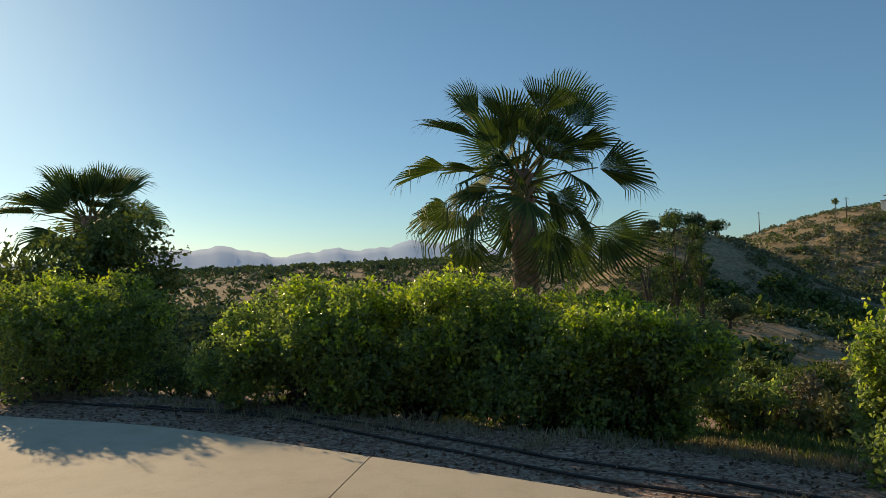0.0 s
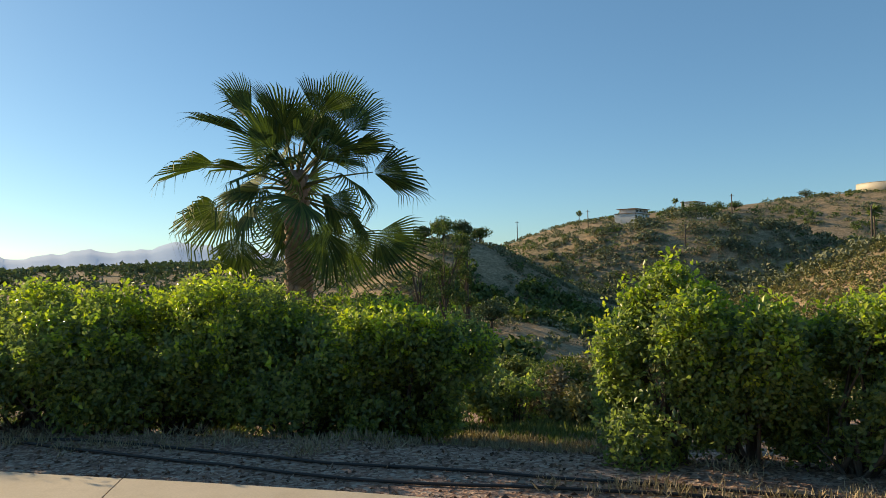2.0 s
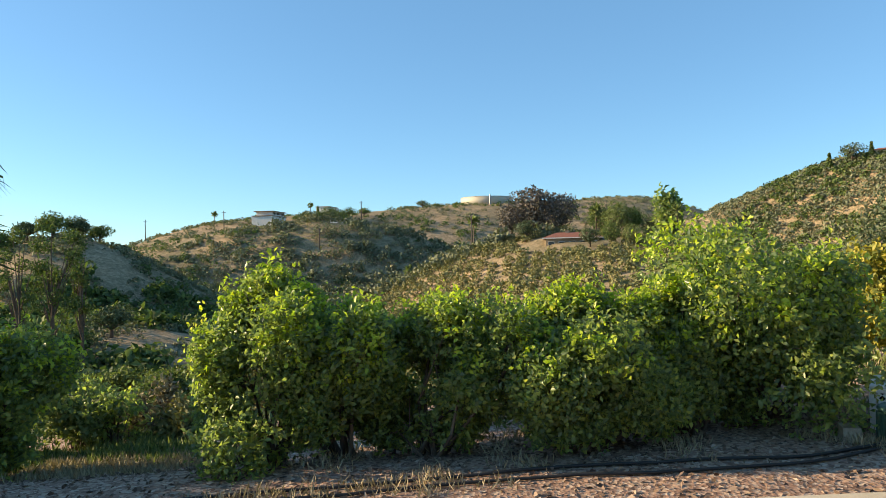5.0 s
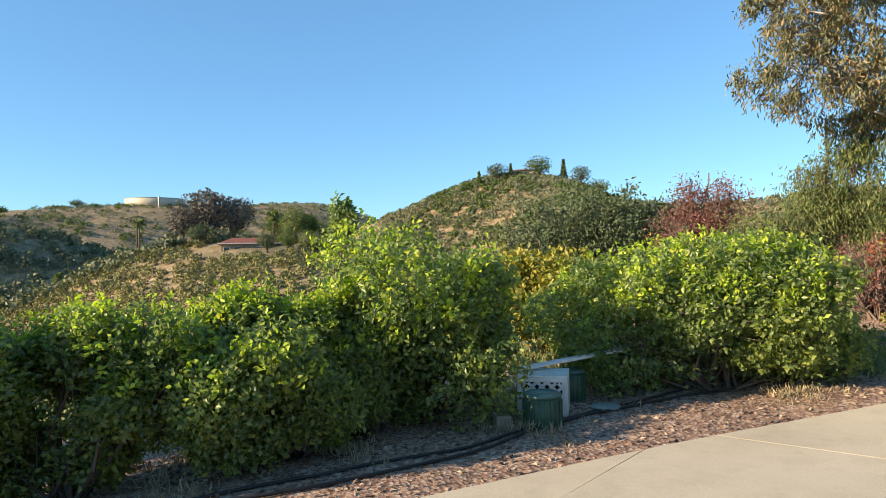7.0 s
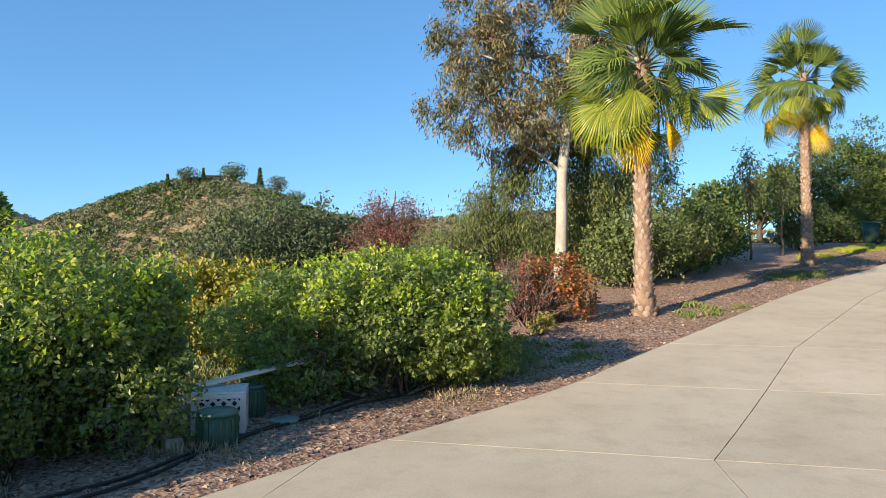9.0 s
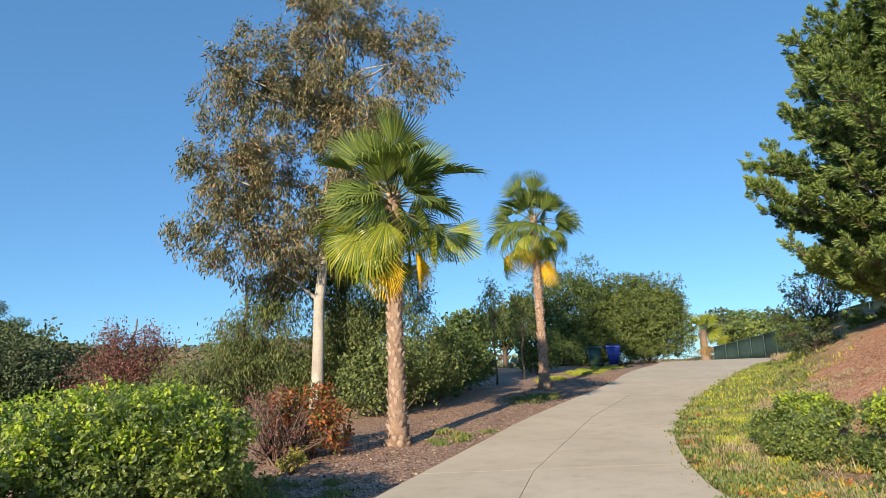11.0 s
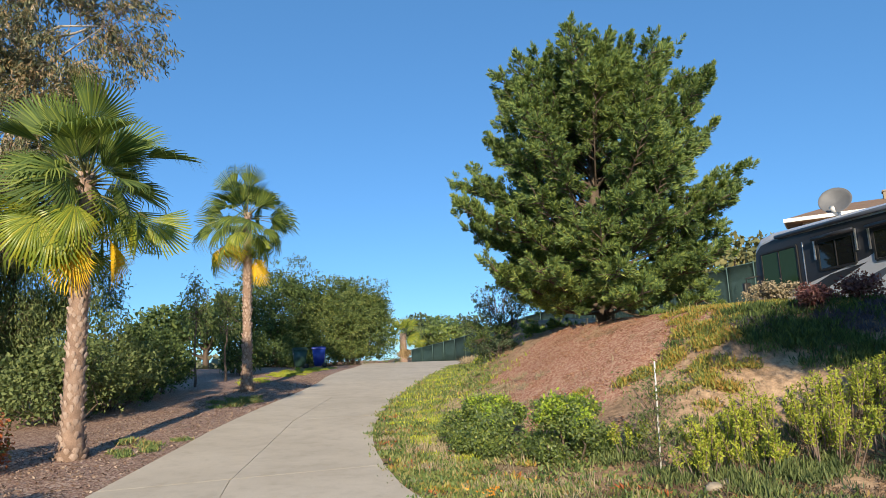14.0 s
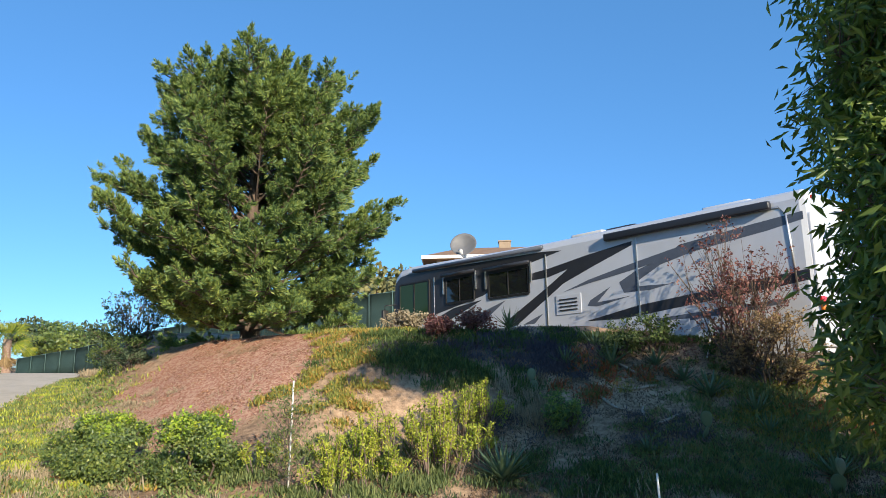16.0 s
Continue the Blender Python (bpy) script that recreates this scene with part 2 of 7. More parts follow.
def thing(name, at, label, category, group="", turn=0.0):
    e = new(name)
    e.empty_display_size = 0.2
    e.matrix_world = pose(*at, 0, 0, turn)
    return tagged(e, label, category, group)


def soup(name, verts, faces):
    """A mesh from arrays: verts (n, 3), faces (m, k)."""
    me = bpy.data.meshes.new(name)
    verts, faces = np.asarray(verts, np.float32), np.asarray(faces, np.int32)
    me.vertices.add(len(verts))
    me.vertices.foreach_set("co", verts.ravel())
    m, k = faces.shape
    me.loops.add(m * k)
    me.loops.foreach_set("vertex_index", faces.ravel())
    me.polygons.add(m)
    me.polygons.foreach_set("loop_start", np.arange(0, m * k, k, dtype=np.int32))
    me.polygons.foreach_set("loop_total", np.full(m, k, np.int32))
    me.update(calc_edges=True)
    return me


def unit(v):
    return v / np.maximum(np.linalg.norm(v, axis=-1, keepdims=True), 1e-9)


def leaves(pos, way, length, width, rng, fold=0.25, droop=0.15, face=None):
    """Leaf blades, each two folded triangles: at pos, growing along way, turned towards face where given."""
    n = len(pos)
    way = unit(np.asarray(way, float))
    length, width = np.broadcast_to(length, n)[:, None], np.broadcast_to(width, n)[:, None]
    side = unit(np.cross(way, rng.normal(size=(n, 3)) if face is None else face))
    up = np.cross(side, way)
    mid = pos + way * length * 0.5 + up * width * fold
    tip = pos + way * length - up * length * droop
    v = np.stack([pos, mid - side * width * 0.5, tip, mid + side * width * 0.5], 1).reshape(-1, 3)
    i = np.arange(n)[:, None] * 4
    return v, np.concatenate([i + [0, 2, 1], i + [0, 3, 2]])


def rods(a, b, ra, rb, sides=5):
    """Tapered sticks from a to b, as quads."""
    a, b = np.atleast_2d(a).astype(float), np.atleast_2d(b).astype(float)
    n = len(a)
    ra, rb = np.broadcast_to(ra, n)[:, None, None], np.broadcast_to(rb, n)[:, None, None]
    w = unit(b - a)
    ref = np.where(np.abs(w[:, 2:3]) > 0.9, [[1.0, 0, 0]], [[0, 0, 1.0]])
    u = unit(np.cross(w, ref))
    v = np.cross(w, u)
    ang = np.arange(sides) * 2 * np.pi / sides
    ring = u[:, None] * np.cos(ang)[None, :, None] + v[:, None] * np.sin(ang)[None, :, None]
    verts = np.concatenate([a[:, None] + ring * ra, b[:, None] + ring * rb], 1).reshape(-1, 3)
    k = np.arange(sides)
    q = np.stack([k, (k + 1) % sides, (k + 1) % sides + sides, k + sides], 1)
    return verts, (np.arange(n)[:, None, None] * 2 * sides + q).reshape(-1, 4)


def join(*pieces):
    vs, fs, off = [], [], 0
    for v, f in pieces:
        vs.append(v)
        fs.append(np.asarray(f) + off)
        off += len(v)
    return np.concatenate(vs), np.concatenate(fs)


def tube(points, radii, sides=8, close=True):
    """One smooth tapered tube along points, as a bmesh."""
    bm = bmesh.new()
    pts = [Vector(p) for p in points]
    rings = []
    for n, p in enumerate(pts):
        d = (pts[min(n + 1, len(pts) - 1)] - pts[max(n - 1, 0)]).normalized()
        ref = Vector((1, 0, 0)) if abs(d.z) > 0.9 else Vector((0, 0, 1))
        u = d.cross(ref).normalized()
        v = d.cross(u)
        r = radii[n] if hasattr(radii, "__len__") else radii
        rings.append([bm.verts.new(p + (u * math.cos(k * 2 * math.pi / sides) + v * math.sin(k * 2 * math.pi / sides)) * r) for k in range(sides)])
    for a, b in zip(rings, rings[1:]):
        for k in range(sides):
            bm.faces.new((a[k], a[(k + 1) % sides], b[(k + 1) % sides], b[k]))
    if close:
        bm.faces.new(rings[0][::-1])
        bm.faces.new(rings[-1])
    return bm


def block(size, at=(0, 0, 0), bevel=0.0, bm=None, turn=None):
    own = bm is None
    bm = bm or bmesh.new()
    m = Matrix.LocRotScale(at, turn, size)
    g = bmesh.ops.create_cube(bm, size=1.0, matrix=m)
    if bevel:
        es = {e for v in g["verts"] for e in v.link_edges}
        bmesh.ops.bevel(bm, geom=list(es), offset=bevel, segments=2, profile=0.7, affect="EDGES")
    return bm


# ---------------------------------------------------------------- the lie of the land
EDGE_L = np.array([(-14, 11.5), (-5.1, 8.0), (-3.3, 7.42), (-2.2, 6.85), (-1.2, 6.22), (0, 5.5), (1.4, 4.6), (3.2, 3.2), (4.8, 1.78), (6.43, 0.14), (7.35, -1.0), (8.55, -2.6), (9.75, -3.8), (11.7, -6.05), (15.4, -10.3), (20.2, -16.9), (24.4, -21.5), (28.2, -27.4), (33, -32), (40, -35), (50, -38)])
EDGE_R = np.array([(-14, -8.5), (-4, -7.5), (2, -7.0), (5.6, -6.7), (6.9, -6.98), (8.5, -8.15), (10.2, -9.6), (12.1, -11.6), (15.4, -16), (19, -21.6), (22.5, -27.5), (25.5, -33), (31, -38.5), (38, -42.5), (48, -46)])
# bearing (degrees to the left), distance, height, spread away, spread across
HILLS = [
    (-31.1, 447, 33.9, 102, 69),
    (-47.4, 527, 53.5, 111, 91),
    (-64.3, 638, 67.8, 130, 87),
    (-54.9, 199, 26.1, 42, 38),
    (-69.0, 117, 20.4, 61, 38),
    (-78.5, 409, 61.0, 47, 58),
    (-85.7, 312, 42.2, 67, 32),
    (-102.6, 229, 31.3, 57, 50),
    (-18.6, 225, 32.5, 46, 29),
    (-23.0, 120, 9.0, 22, 17),
    (-24.5, 400, 9.0, 60, 40),
    (-39.2, 322, 22.0, 25, 53),
    (-5.8, 901, 30.0, 199, 297),
    (34.2, 949, 21.0, 194, 289),
    (-121.4, 269, 28.1, 59, 67),
    (15.2, 99, 13.0, 67, 48),
]


def off_line(x, y, line):
    """Distance from a line of points, positive on its left."""
    best, sign = np.full(x.shape, 1e9), np.zeros(x.shape)
    for (ax, ay), (bx, by) in zip(line, line[1:]):
        dx, dy = bx - ax, by - ay
        k = np.clip(((x - ax) * dx + (y - ay) * dy) / (dx * dx + dy * dy), 0, 1)
        d = np.hypot(x - ax - k * dx, y - ay - k * dy)
        s = np.sign(dx * (y - ay) - dy * (x - ax))
        sign = np.where(d < best, s, sign)
        best = np.minimum(best, d)
    return best * sign


def ease(v):
    v = np.clip(v, 0, 1)
    return v * v * (3 - 2 * v)


def waves(x, y, scale, seed):
    """Cheap rolling noise, about -1 to 1."""
    r = np.random.default_rng(seed)
    z = np.zeros_like(x)
    for n in range(7):
        a, ph, k = r.uniform(0, 6.28), r.uniform(0, 6.28), (1.45**n) / scale
        z = z + np.sin((x * np.cos(a) + y * np.sin(a)) * k + ph) / 1.3**n
    return z / 2.6


def ramp_height(x, y):
    s = 0.82 * x - 0.57 * y
    up = 0.083 * np.logaddexp(0, (s - 7) / 1.5) * 1.5
    return 2.95 - 0.25 * np.logaddexp(0, (2.95 - up) / 0.25)


def far_land(x, y):
    z = np.full(x.shape, -26.0)
    for b, d, h, sr, st in HILLS:
        a = radians(b)
        ux, uy = -math.sin(a), math.cos(a)
        dx, dy = x - d * ux, y - d * uy
        z = z + h * np.exp(-((dx * ux + dy * uy) / sr) ** 2 / 2 - ((-dx * uy + dy * ux) / st) ** 2 / 2)
    r = np.hypot(x, y)
    return z + ease((r - 40) / 120) * (waves(x, y, 16, 3) * 0.9 + waves(x, y, 5, 4) * 0.3) - ease((r - 900) / 1500) * 16


def land(x, y):
    """Height of the ground, its distances off the drive's two edges, and how far it is hill."""
    x, y = np.asarray(x, float), np.asarray(y, float)
    d_l, d_r = off_line(x, y, EDGE_L), -off_line(x, y, EDGE_R)
    s = 0.82 * x - 0.57 * y
    near = ramp_height(x, y)
    rough = waves(x, y, 0.5, 1) * 0.02 + waves(x, y, 1.8, 2) * 0.03
    z = near - 0.05 - 0.07 * ease(-d_l / 0.3) * ease(-d_r / 0.3) + rough * ease(np.maximum(d_l, d_r) / 1.0)
    start = 3.4 + np.clip((s - 6) * 0.5, 0, 6)
    w = ease((d_l - start) / 62.0) ** 0.8
    z = z - 0.55 * ease((d_l - 1.2) / 2.5) * ease((6 - s) / 8)
    z = z * (1 - w) + far_land(x, y) * w
    wide = np.clip(9.6 - 0.46 * np.clip(s - 8, 0, 12), 3.6, 9.6)
    b = ease(np.clip(d_r / wide, 0, 1) ** 1.6)
    top = 3.0 + 0.03 * np.clip(d_r - 12, 0, 40) + 0.8 * ease((s - 19.5) / 6)
    z = np.where(d_r > 0, z + (top - near) * b + waves(x, y, 1.3, 5) * 0.10 * b, z)
    # the level pad on which the motorhome stands
    px, py = (x - 1.33) * 0.789 - (y + 18.3) * 0.615, (x - 1.33) * 0.615 + (y + 18.3) * 0.789
    pad = ease((7.6 - np.abs(px)) / 1.0) * ease((0.25 - py) / 1.3) * ease((py + 9) / 2)
    z = z * (1 - pad) + 1.85 * pad
    return z, d_l, d_r, w


def ground_at(x, y):
    return float(land(np.array([x]), np.array([y]))[0][0])


def build_ground():
    n_a, radii = 540, np.concatenate([np.linspace(0.3, 2.7, 10), np.geomspace(3.0, 4800, 200)])
    a = np.linspace(0, 2 * np.pi, n_a, endpoint=False)
    x = 0.5 + np.outer(radii, np.cos(a))
    y = np.outer(radii, np.sin(a))
    z, d_l, d_r, w = land(x, y)
    v = np.stack([x, y, z], -1).reshape(-1, 3)
    i, j = np.meshgrid(np.arange(len(radii) - 1), np.arange(n_a), indexing="ij")
    k = (j + 1) % n_a
    f = np.stack([i * n_a + j, (i + 1) * n_a + j, (i + 1) * n_a + k, i * n_a + k], -1).reshape(-1, 4)
    hub = len(v)
    v = np.concatenate([v, [[0.5, 0, float(land(np.array([0.5]), np.array([0.0]))[0][0])]]])
    me = soup("ground", v, f)
    bm = bmesh.new()
    bm.from_mesh(me)
    bm.verts.ensure_lookup_table()
    for q in range(n_a):
        bm.faces.new((bm.verts[hub], bm.verts[q], bm.verts[(q + 1) % n_a]))
    bm.to_mesh(me)
    bm.free()
    mulch = ease((d_l + 0.2) / 0.3) * (1 - ease((d_l - 8) / 4))
    litter = ease((d_r - 1.2) / 1.5) * (1 - ease((np.hypot(x - 8.4, y + 14.5) - 2.6) / 1.8))
    soil = np.stack([mulch, litter, ease(w * 2.5), np.ones_like(w)], -1).reshape(-1, 4)
    soil = np.concatenate([soil, [[0, 0, 0, 1]]]).astype(np.float32)
    me.color_attributes.new("soil", "FLOAT_COLOR", "POINT").data.foreach_set("color", soil.ravel())
    return tagged(finish("ground", me, GROUND), "sloping ground of mulch, bare soil and dry hills", "ground", kind="structure")


build_ground()


# ---------------------------------------------------------------- the concrete drive
def clip_side(poly, a, b, keep_left):
    """The part of a polygon on one side of the line through a and b."""
    out = []
    side = lambda p: ((b[0] - a[0]) * (p[1] - a[1]) - (b[1] - a[1]) * (p[0] - a[0])) * (1 if keep_left else -1)
    for p, q in zip(poly, poly[1:] + poly[:1]):
        sp, sq = side(p), side(q)
        if sp >= 0:
            out.append(p)
        if (sp >= 0) != (sq >= 0):
            k = sp / (sp - sq)
            out.append((p[0] + k * (q[0] - p[0]), p[1] + k * (q[1] - p[1])))
    return out


def split(polys, a, b, gap=0.012, only=None):
    res = []
    d = np.subtract(b, a) / np.hypot(*np.subtract(b, a))
    nrm = np.array([-d[1], d[0]]) * gap / 2
    for p in polys:
        one, two = clip_side(p, a + nrm, b + nrm, True), clip_side(p, a - nrm, b - nrm, False)
        if (only is not None and not only(p)) or len(one) < 3 or len(two) < 3:
            res.append(p)
        else:
            res += [one, two]
    return res


def finer(line, step=0.8):
    out = []
    for p, q in zip(line, line[1:]):
        n = max(1, int(np.hypot(*(q - p)) / step))
        out += [tuple(p + (q - p) * k / n) for k in range(n)]
    return out + [tuple(line[-1])]


def rounded(line, times=2):
    for _ in range(times):
        line = np.concatenate([line[:1], np.stack([line[:-1] * 0.75 + line[1:] * 0.25, line[:-1] * 0.25 + line[1:] * 0.75], 1).reshape(-1, 2), line[-1:]])
    return line


def build_drive():
    outline = finer(rounded(EDGE_L)) + finer(rounded(EDGE_R[::-1].copy()))
    A = lambda *p: np.array(p, float)
    polys = split([outline], A(6.53, 0.15), A(5.12, 0.74))
    upper = lambda p: np.mean(p, 0)[1] > 2.6 and np.mean(p, 0)[0] < 4
    polys = split(polys, A(-0.65, 5.93), A(-0.84, 4.87), only=upper)
    lower = lambda p: not upper(p)
    for a, b in ((A(6.79, -0.33), A(5.74, -2.76)), (A(8.65, -2.71), A(7.75, -4.52)), (A(9.85, -6.2), A(9.25, -7.28)), (A(14.85, -9.53), A(13.95, -10.91)), (A(18.2, -13.8), A(15.4, -15.8)), (A(21.6, -18.6), A(18.2, -20.4)), (A(25.0, -22.8), A(20.9, -25.0))):
        polys = split(polys, a, b, 0.009, lower)
    along = lambda p: 0.82 * np.mean(p, 0)[0] - 0.57 * np.mean(p, 0)[1]
    mids = [(-9, 6.0, (5.74, -2.76), (5.21, -2.61)), (6.0, 8.7, (5.74, -2.76), (7.75, -4.52)), (8.7, 11.3, (7.75, -4.52), (9.55, -6.1)), (11.3, 17.2, (9.85, -6.4), (13.85, -10.8)), (17.2, 22.0, (13.85, -10.8), (17.0, -14.9))]
    for lo, hi, a, b in mids:
        polys = split(polys, A(*a), A(*b), 0.009, lambda p: lower(p) and lo < along(p) < hi)
    road = tagged(new("road"), "pale tan concrete drive with sawn joints, dusty", "driveway", kind="structure")
    for p in polys:
        bm = bmesh.new()
        top = [bm.verts.new((x, y, 0)) for x, y in p]
        try:
            face = bm.faces.new(top)
        except ValueError:
            bm.free()
            continue
        if face.calc_area() < 0.02:
            bm.free()
            continue
        bmesh.ops.recalc_face_normals(bm, faces=bm.faces[:])
        if bm.faces[:][0].normal.z < 0:
            bmesh.ops.reverse_faces(bm, faces=bm.faces[:])
        bmesh.ops.triangulate(bm, faces=bm.faces[:])
        bmesh.ops.subdivide_edges(bm, edges=[e for e in bm.edges if e.calc_length() > 1.6], cuts=2, use_grid_fill=True)
        bmesh.ops.triangulate(bm, faces=bm.faces[:])
        r = bmesh.ops.extrude_face_region(bm, geom=bm.faces[:])
        low = [v for v in bm.verts if v not in set(e for e in r["geom"] if isinstance(e, bmesh.types.BMVert))]
        high = [e for e in r["geom"] if isinstance(e, bmesh.types.BMVert)]
        co = np.array([v.co[:2] for v in high])
        for v, h in zip(high, ramp_height(co[:, 0], co[:, 1])):
            v.co.z = h
        co = np.array([v.co[:2] for v in low])
        for v, h in zip(low, ramp_height(co[:, 0], co[:, 1])):
            v.co.z = h - 0.11
        bmesh.ops.recalc_face_normals(bm, faces=bm.faces[:])
        part("slab", bm, CONCRETE, road, smooth=False)


build_drive()


# ---------------------------------------------------------------- plants
def lumpy(d, seed, amount=0.22):
    """A radius for each direction: an uneven ball."""
    r = np.random.default_rng(seed)
    z = np.zeros(len(d))
    for n in range(9):
        k = unit(r.normal(size=3)) * (2.0 + n * 0.9)
        z += np.sin(d @ k + r.uniform(0, 6.28)) / (1 + 0.35 * n)
    return 1 + amount * z / 2.2


def bush(name, at, radii, seed, count, leaf, leaf_mat, label, category="shrub", group="", turn=0.0, low=0.28, stems=16, lump=0.3, shaggy=0.25, flat_top=False, twig_mat=None, fill=0.3, shoots=None):
    """A shrub: stems from the ground, and leaves in sprays over an uneven crown. radii: half sizes of the crown; low: bare height under it."""
    rng = np.random.default_rng(seed)
    rx, ry, rz = radii[0] * 0.88, radii[1] * 0.88, radii[2] * 0.82
    root = thing(name, (at[0], at[1], ground_at(*at[:2]) - 0.03), label, category, group, turn)
    per = 9
    n = count // per
    # the crown swells in billows, with sprays of leaves lying over each
    k = max(10, int(24 * (rx * ry + rx * rz + ry * rz) / 2.0 * (0.09 / leaf) ** 0.5))
    e = unit(rng.normal(size=(k * 2, 3)) * (1, 1, 0.95))
    e = e[e[:, 2] > -0.9][:k]
    swell = lumpy(e, seed, lump) * rng.normal(1.0, 0.09, len(e))
    which = rng.integers(0, len(e), n)
    inner = rng.random(n) < fill * 0.8
    d = unit(e[which] + rng.normal(size=(n, 3)) * 0.25)
    apart = ((d - e[which]) ** 2).sum(1)
    rad = swell[which] * (1 - 0.95 * np.minimum(apart, 0.35)) * np.where(inner, rng.uniform(0.45, 0.9, n), rng.normal(1.0, 0.03, n))
    box = np.maximum(np.abs(d).max(1), 1e-3)
    square = rad * (1 + (0.28 if not flat_top else 0.5) * (1 / box - 1))
    c = d * square[:, None] * (rx, ry, rz) + (0, 0, low + rz)
    shoot = (rng.random(n) < 0.07) & (d[:, 2] > 0.05) & ~inner
    c = c + shoot[:, None] * (d * (0.6, 0.6, 0.6) + (0, 0, 0.5)) * rng.uniform(0.04, 0.26, (n, 1)) * min(1.0, rz)
    fresh = shoot | ((rng.random(n) < 0.5 * np.clip(d[:, 2] + 0.25, 0, 1) ** 1.5) & (rad > swell[which] * 0.9))
    ok = (c[:, 2] > low * 0.6 + 0.02) & (rng.random(n) < 0.85 + 0.6 * c[:, 2] / (low + 2 * rz))
    lobe = e[which][ok]
    c, fresh = c[ok], fresh[ok]
    m = len(c)
    skin = unit(unit(c - (0, 0, low + rz * 0.6)) + lobe * 0.6 + (0, 0, 0.25))
    out = unit(skin * 0.55 + rng.normal(size=(m, 3)) * 0.55 + (0, 0, 0.3))
    step = rng.random((m, per, 1)) * leaf * 2.6
    p = c[:, None] + out[:, None] * step + rng.normal(size=(m, per, 3)) * leaf * 0.45
    w = out[:, None] * 0.35 + rng.normal(size=(m, per, 3)) * 0.62 + (0, 0, -0.05)
    turned = skin[:, None] + (0, 0, 0.25) + rng.normal(size=(m, per, 3)) * 0.75
    for name2, pick2, mat2 in (("foliage", ~fresh if shoots else np.ones(m, bool), leaf_mat), ("new_growth", fresh, shoots)):
        if mat2 is None or not pick2.any():
            continue
        pp, ww = p[pick2].reshape(-1, 3), w[pick2].reshape(-1, 3)
        size = leaf * rng.uniform(0.7, 1.3, len(pp))
        v, f = leaves(pp, ww, size, size * 0.6, rng, 0.22, 0.12, turned[pick2].reshape(-1, 3))
        finish(name2, soup(name2, v, f), mat2, root, smooth=False)["kind"] = "stuff"
    # stems fork twice on their way out
    pick = c[rng.choice(m, min(stems, m), replace=False)]
    foot = rng.normal(size=(len(pick), 3)) * (rx * 0.12, ry * 0.12, 0)
    knee = foot * 1.6 + pick * (0.35, 0.35, 0.42) + rng.normal(size=pick.shape) * 0.05
    tw = c[rng.choice(m, min(stems * 6, m), replace=False)]
    mid = pick[rng.integers(0, len(pick), len(tw))]
    near = pick[np.argmin(((tw[:, None] - pick[None]) ** 2).sum(-1), 1)]
    v, f = join(rods(foot, knee, 0.022, 0.015), rods(knee, pick * 0.97, 0.015, 0.006, 4), rods(near * 0.7 + (0, 0, 0.1), tw, 0.006, 0.003, 3 + 1))
    finish("stem", soup("stem", v, f), twig_mat or BARK, root)["kind"] = "stuff"
    return root


def fan_blade(rng, size=0.85, spread_deg=250, fingers=34, tip_droop=0.25, cup=0.25, fold=0.3):
    """A fan palm's blade: pleated fingers, joined for the inner half, free and hanging at the tips. It lies in x-y, growing along +y."""
    vs, fs = [], []
    ang = np.radians(np.linspace(-spread_deg / 2, spread_deg / 2, fingers + 1))
    for n in range(fingers):
        a0, a1 = ang[n], ang[n + 1]
        am = (a0 + a1) / 2
        lay = 1 - 0.30 * abs(am) / math.radians(spread_deg / 2)
        L = size * lay * rng.uniform(0.93, 1.05)
        split_r = L * 0.5
        dr = tip_droop * rng.uniform(0.3, 2.2)

        def at(a, r, up):
            bend = cup * (r / size) ** 2 * size * 0.5
            return (math.sin(a) * r, math.cos(a) * r, up - bend + fold * abs(math.sin(a)) * r)

        half = (a1 - a0) * 0.5
        base = len(vs)
        r2, r3 = L * 0.82, L
        vs += [at(am, 0.03, 0), at(a0, split_r, -0.006), at(am, split_r, 0.014), at(a1, split_r, -0.006)]
        vs += [at(am - half * 0.45, r2, -0.10 * dr * L), at(am + half * 0.45, r2, -0.10 * dr * L), at(am + rng.normal() * 0.03, r3 - 0.12 * dr * L, -dr * L * 0.75)]
        fs += [(base, base + 2, base + 1), (base, base + 3, base + 2), (base + 1, base + 2, base + 4), (base + 2, base + 3, base + 5), (base + 2, base + 5, base + 4), (base + 4, base + 5, base + 6)]
    return np.array(vs), np.array(fs)


BLADES = {}


def blade_mesh(kind, material):
    key = (kind, material.name)
    if key not in BLADES:
        rng = np.random.default_rng(40 + kind)
        v, f = fan_blade(rng, 1.0, (112, 122, 128, 110)[kind], 28, (0.08, 0.22, 0.5, 0.9)[kind], (0.02, 0.1, 0.3, 0.6)[kind], (0.42, 0.32, 0.05, -0.5)[kind])
        me = soup("blade", v, f)
        me.materials.append(material)
        BLADES[key] = me
    return BLADES[key]


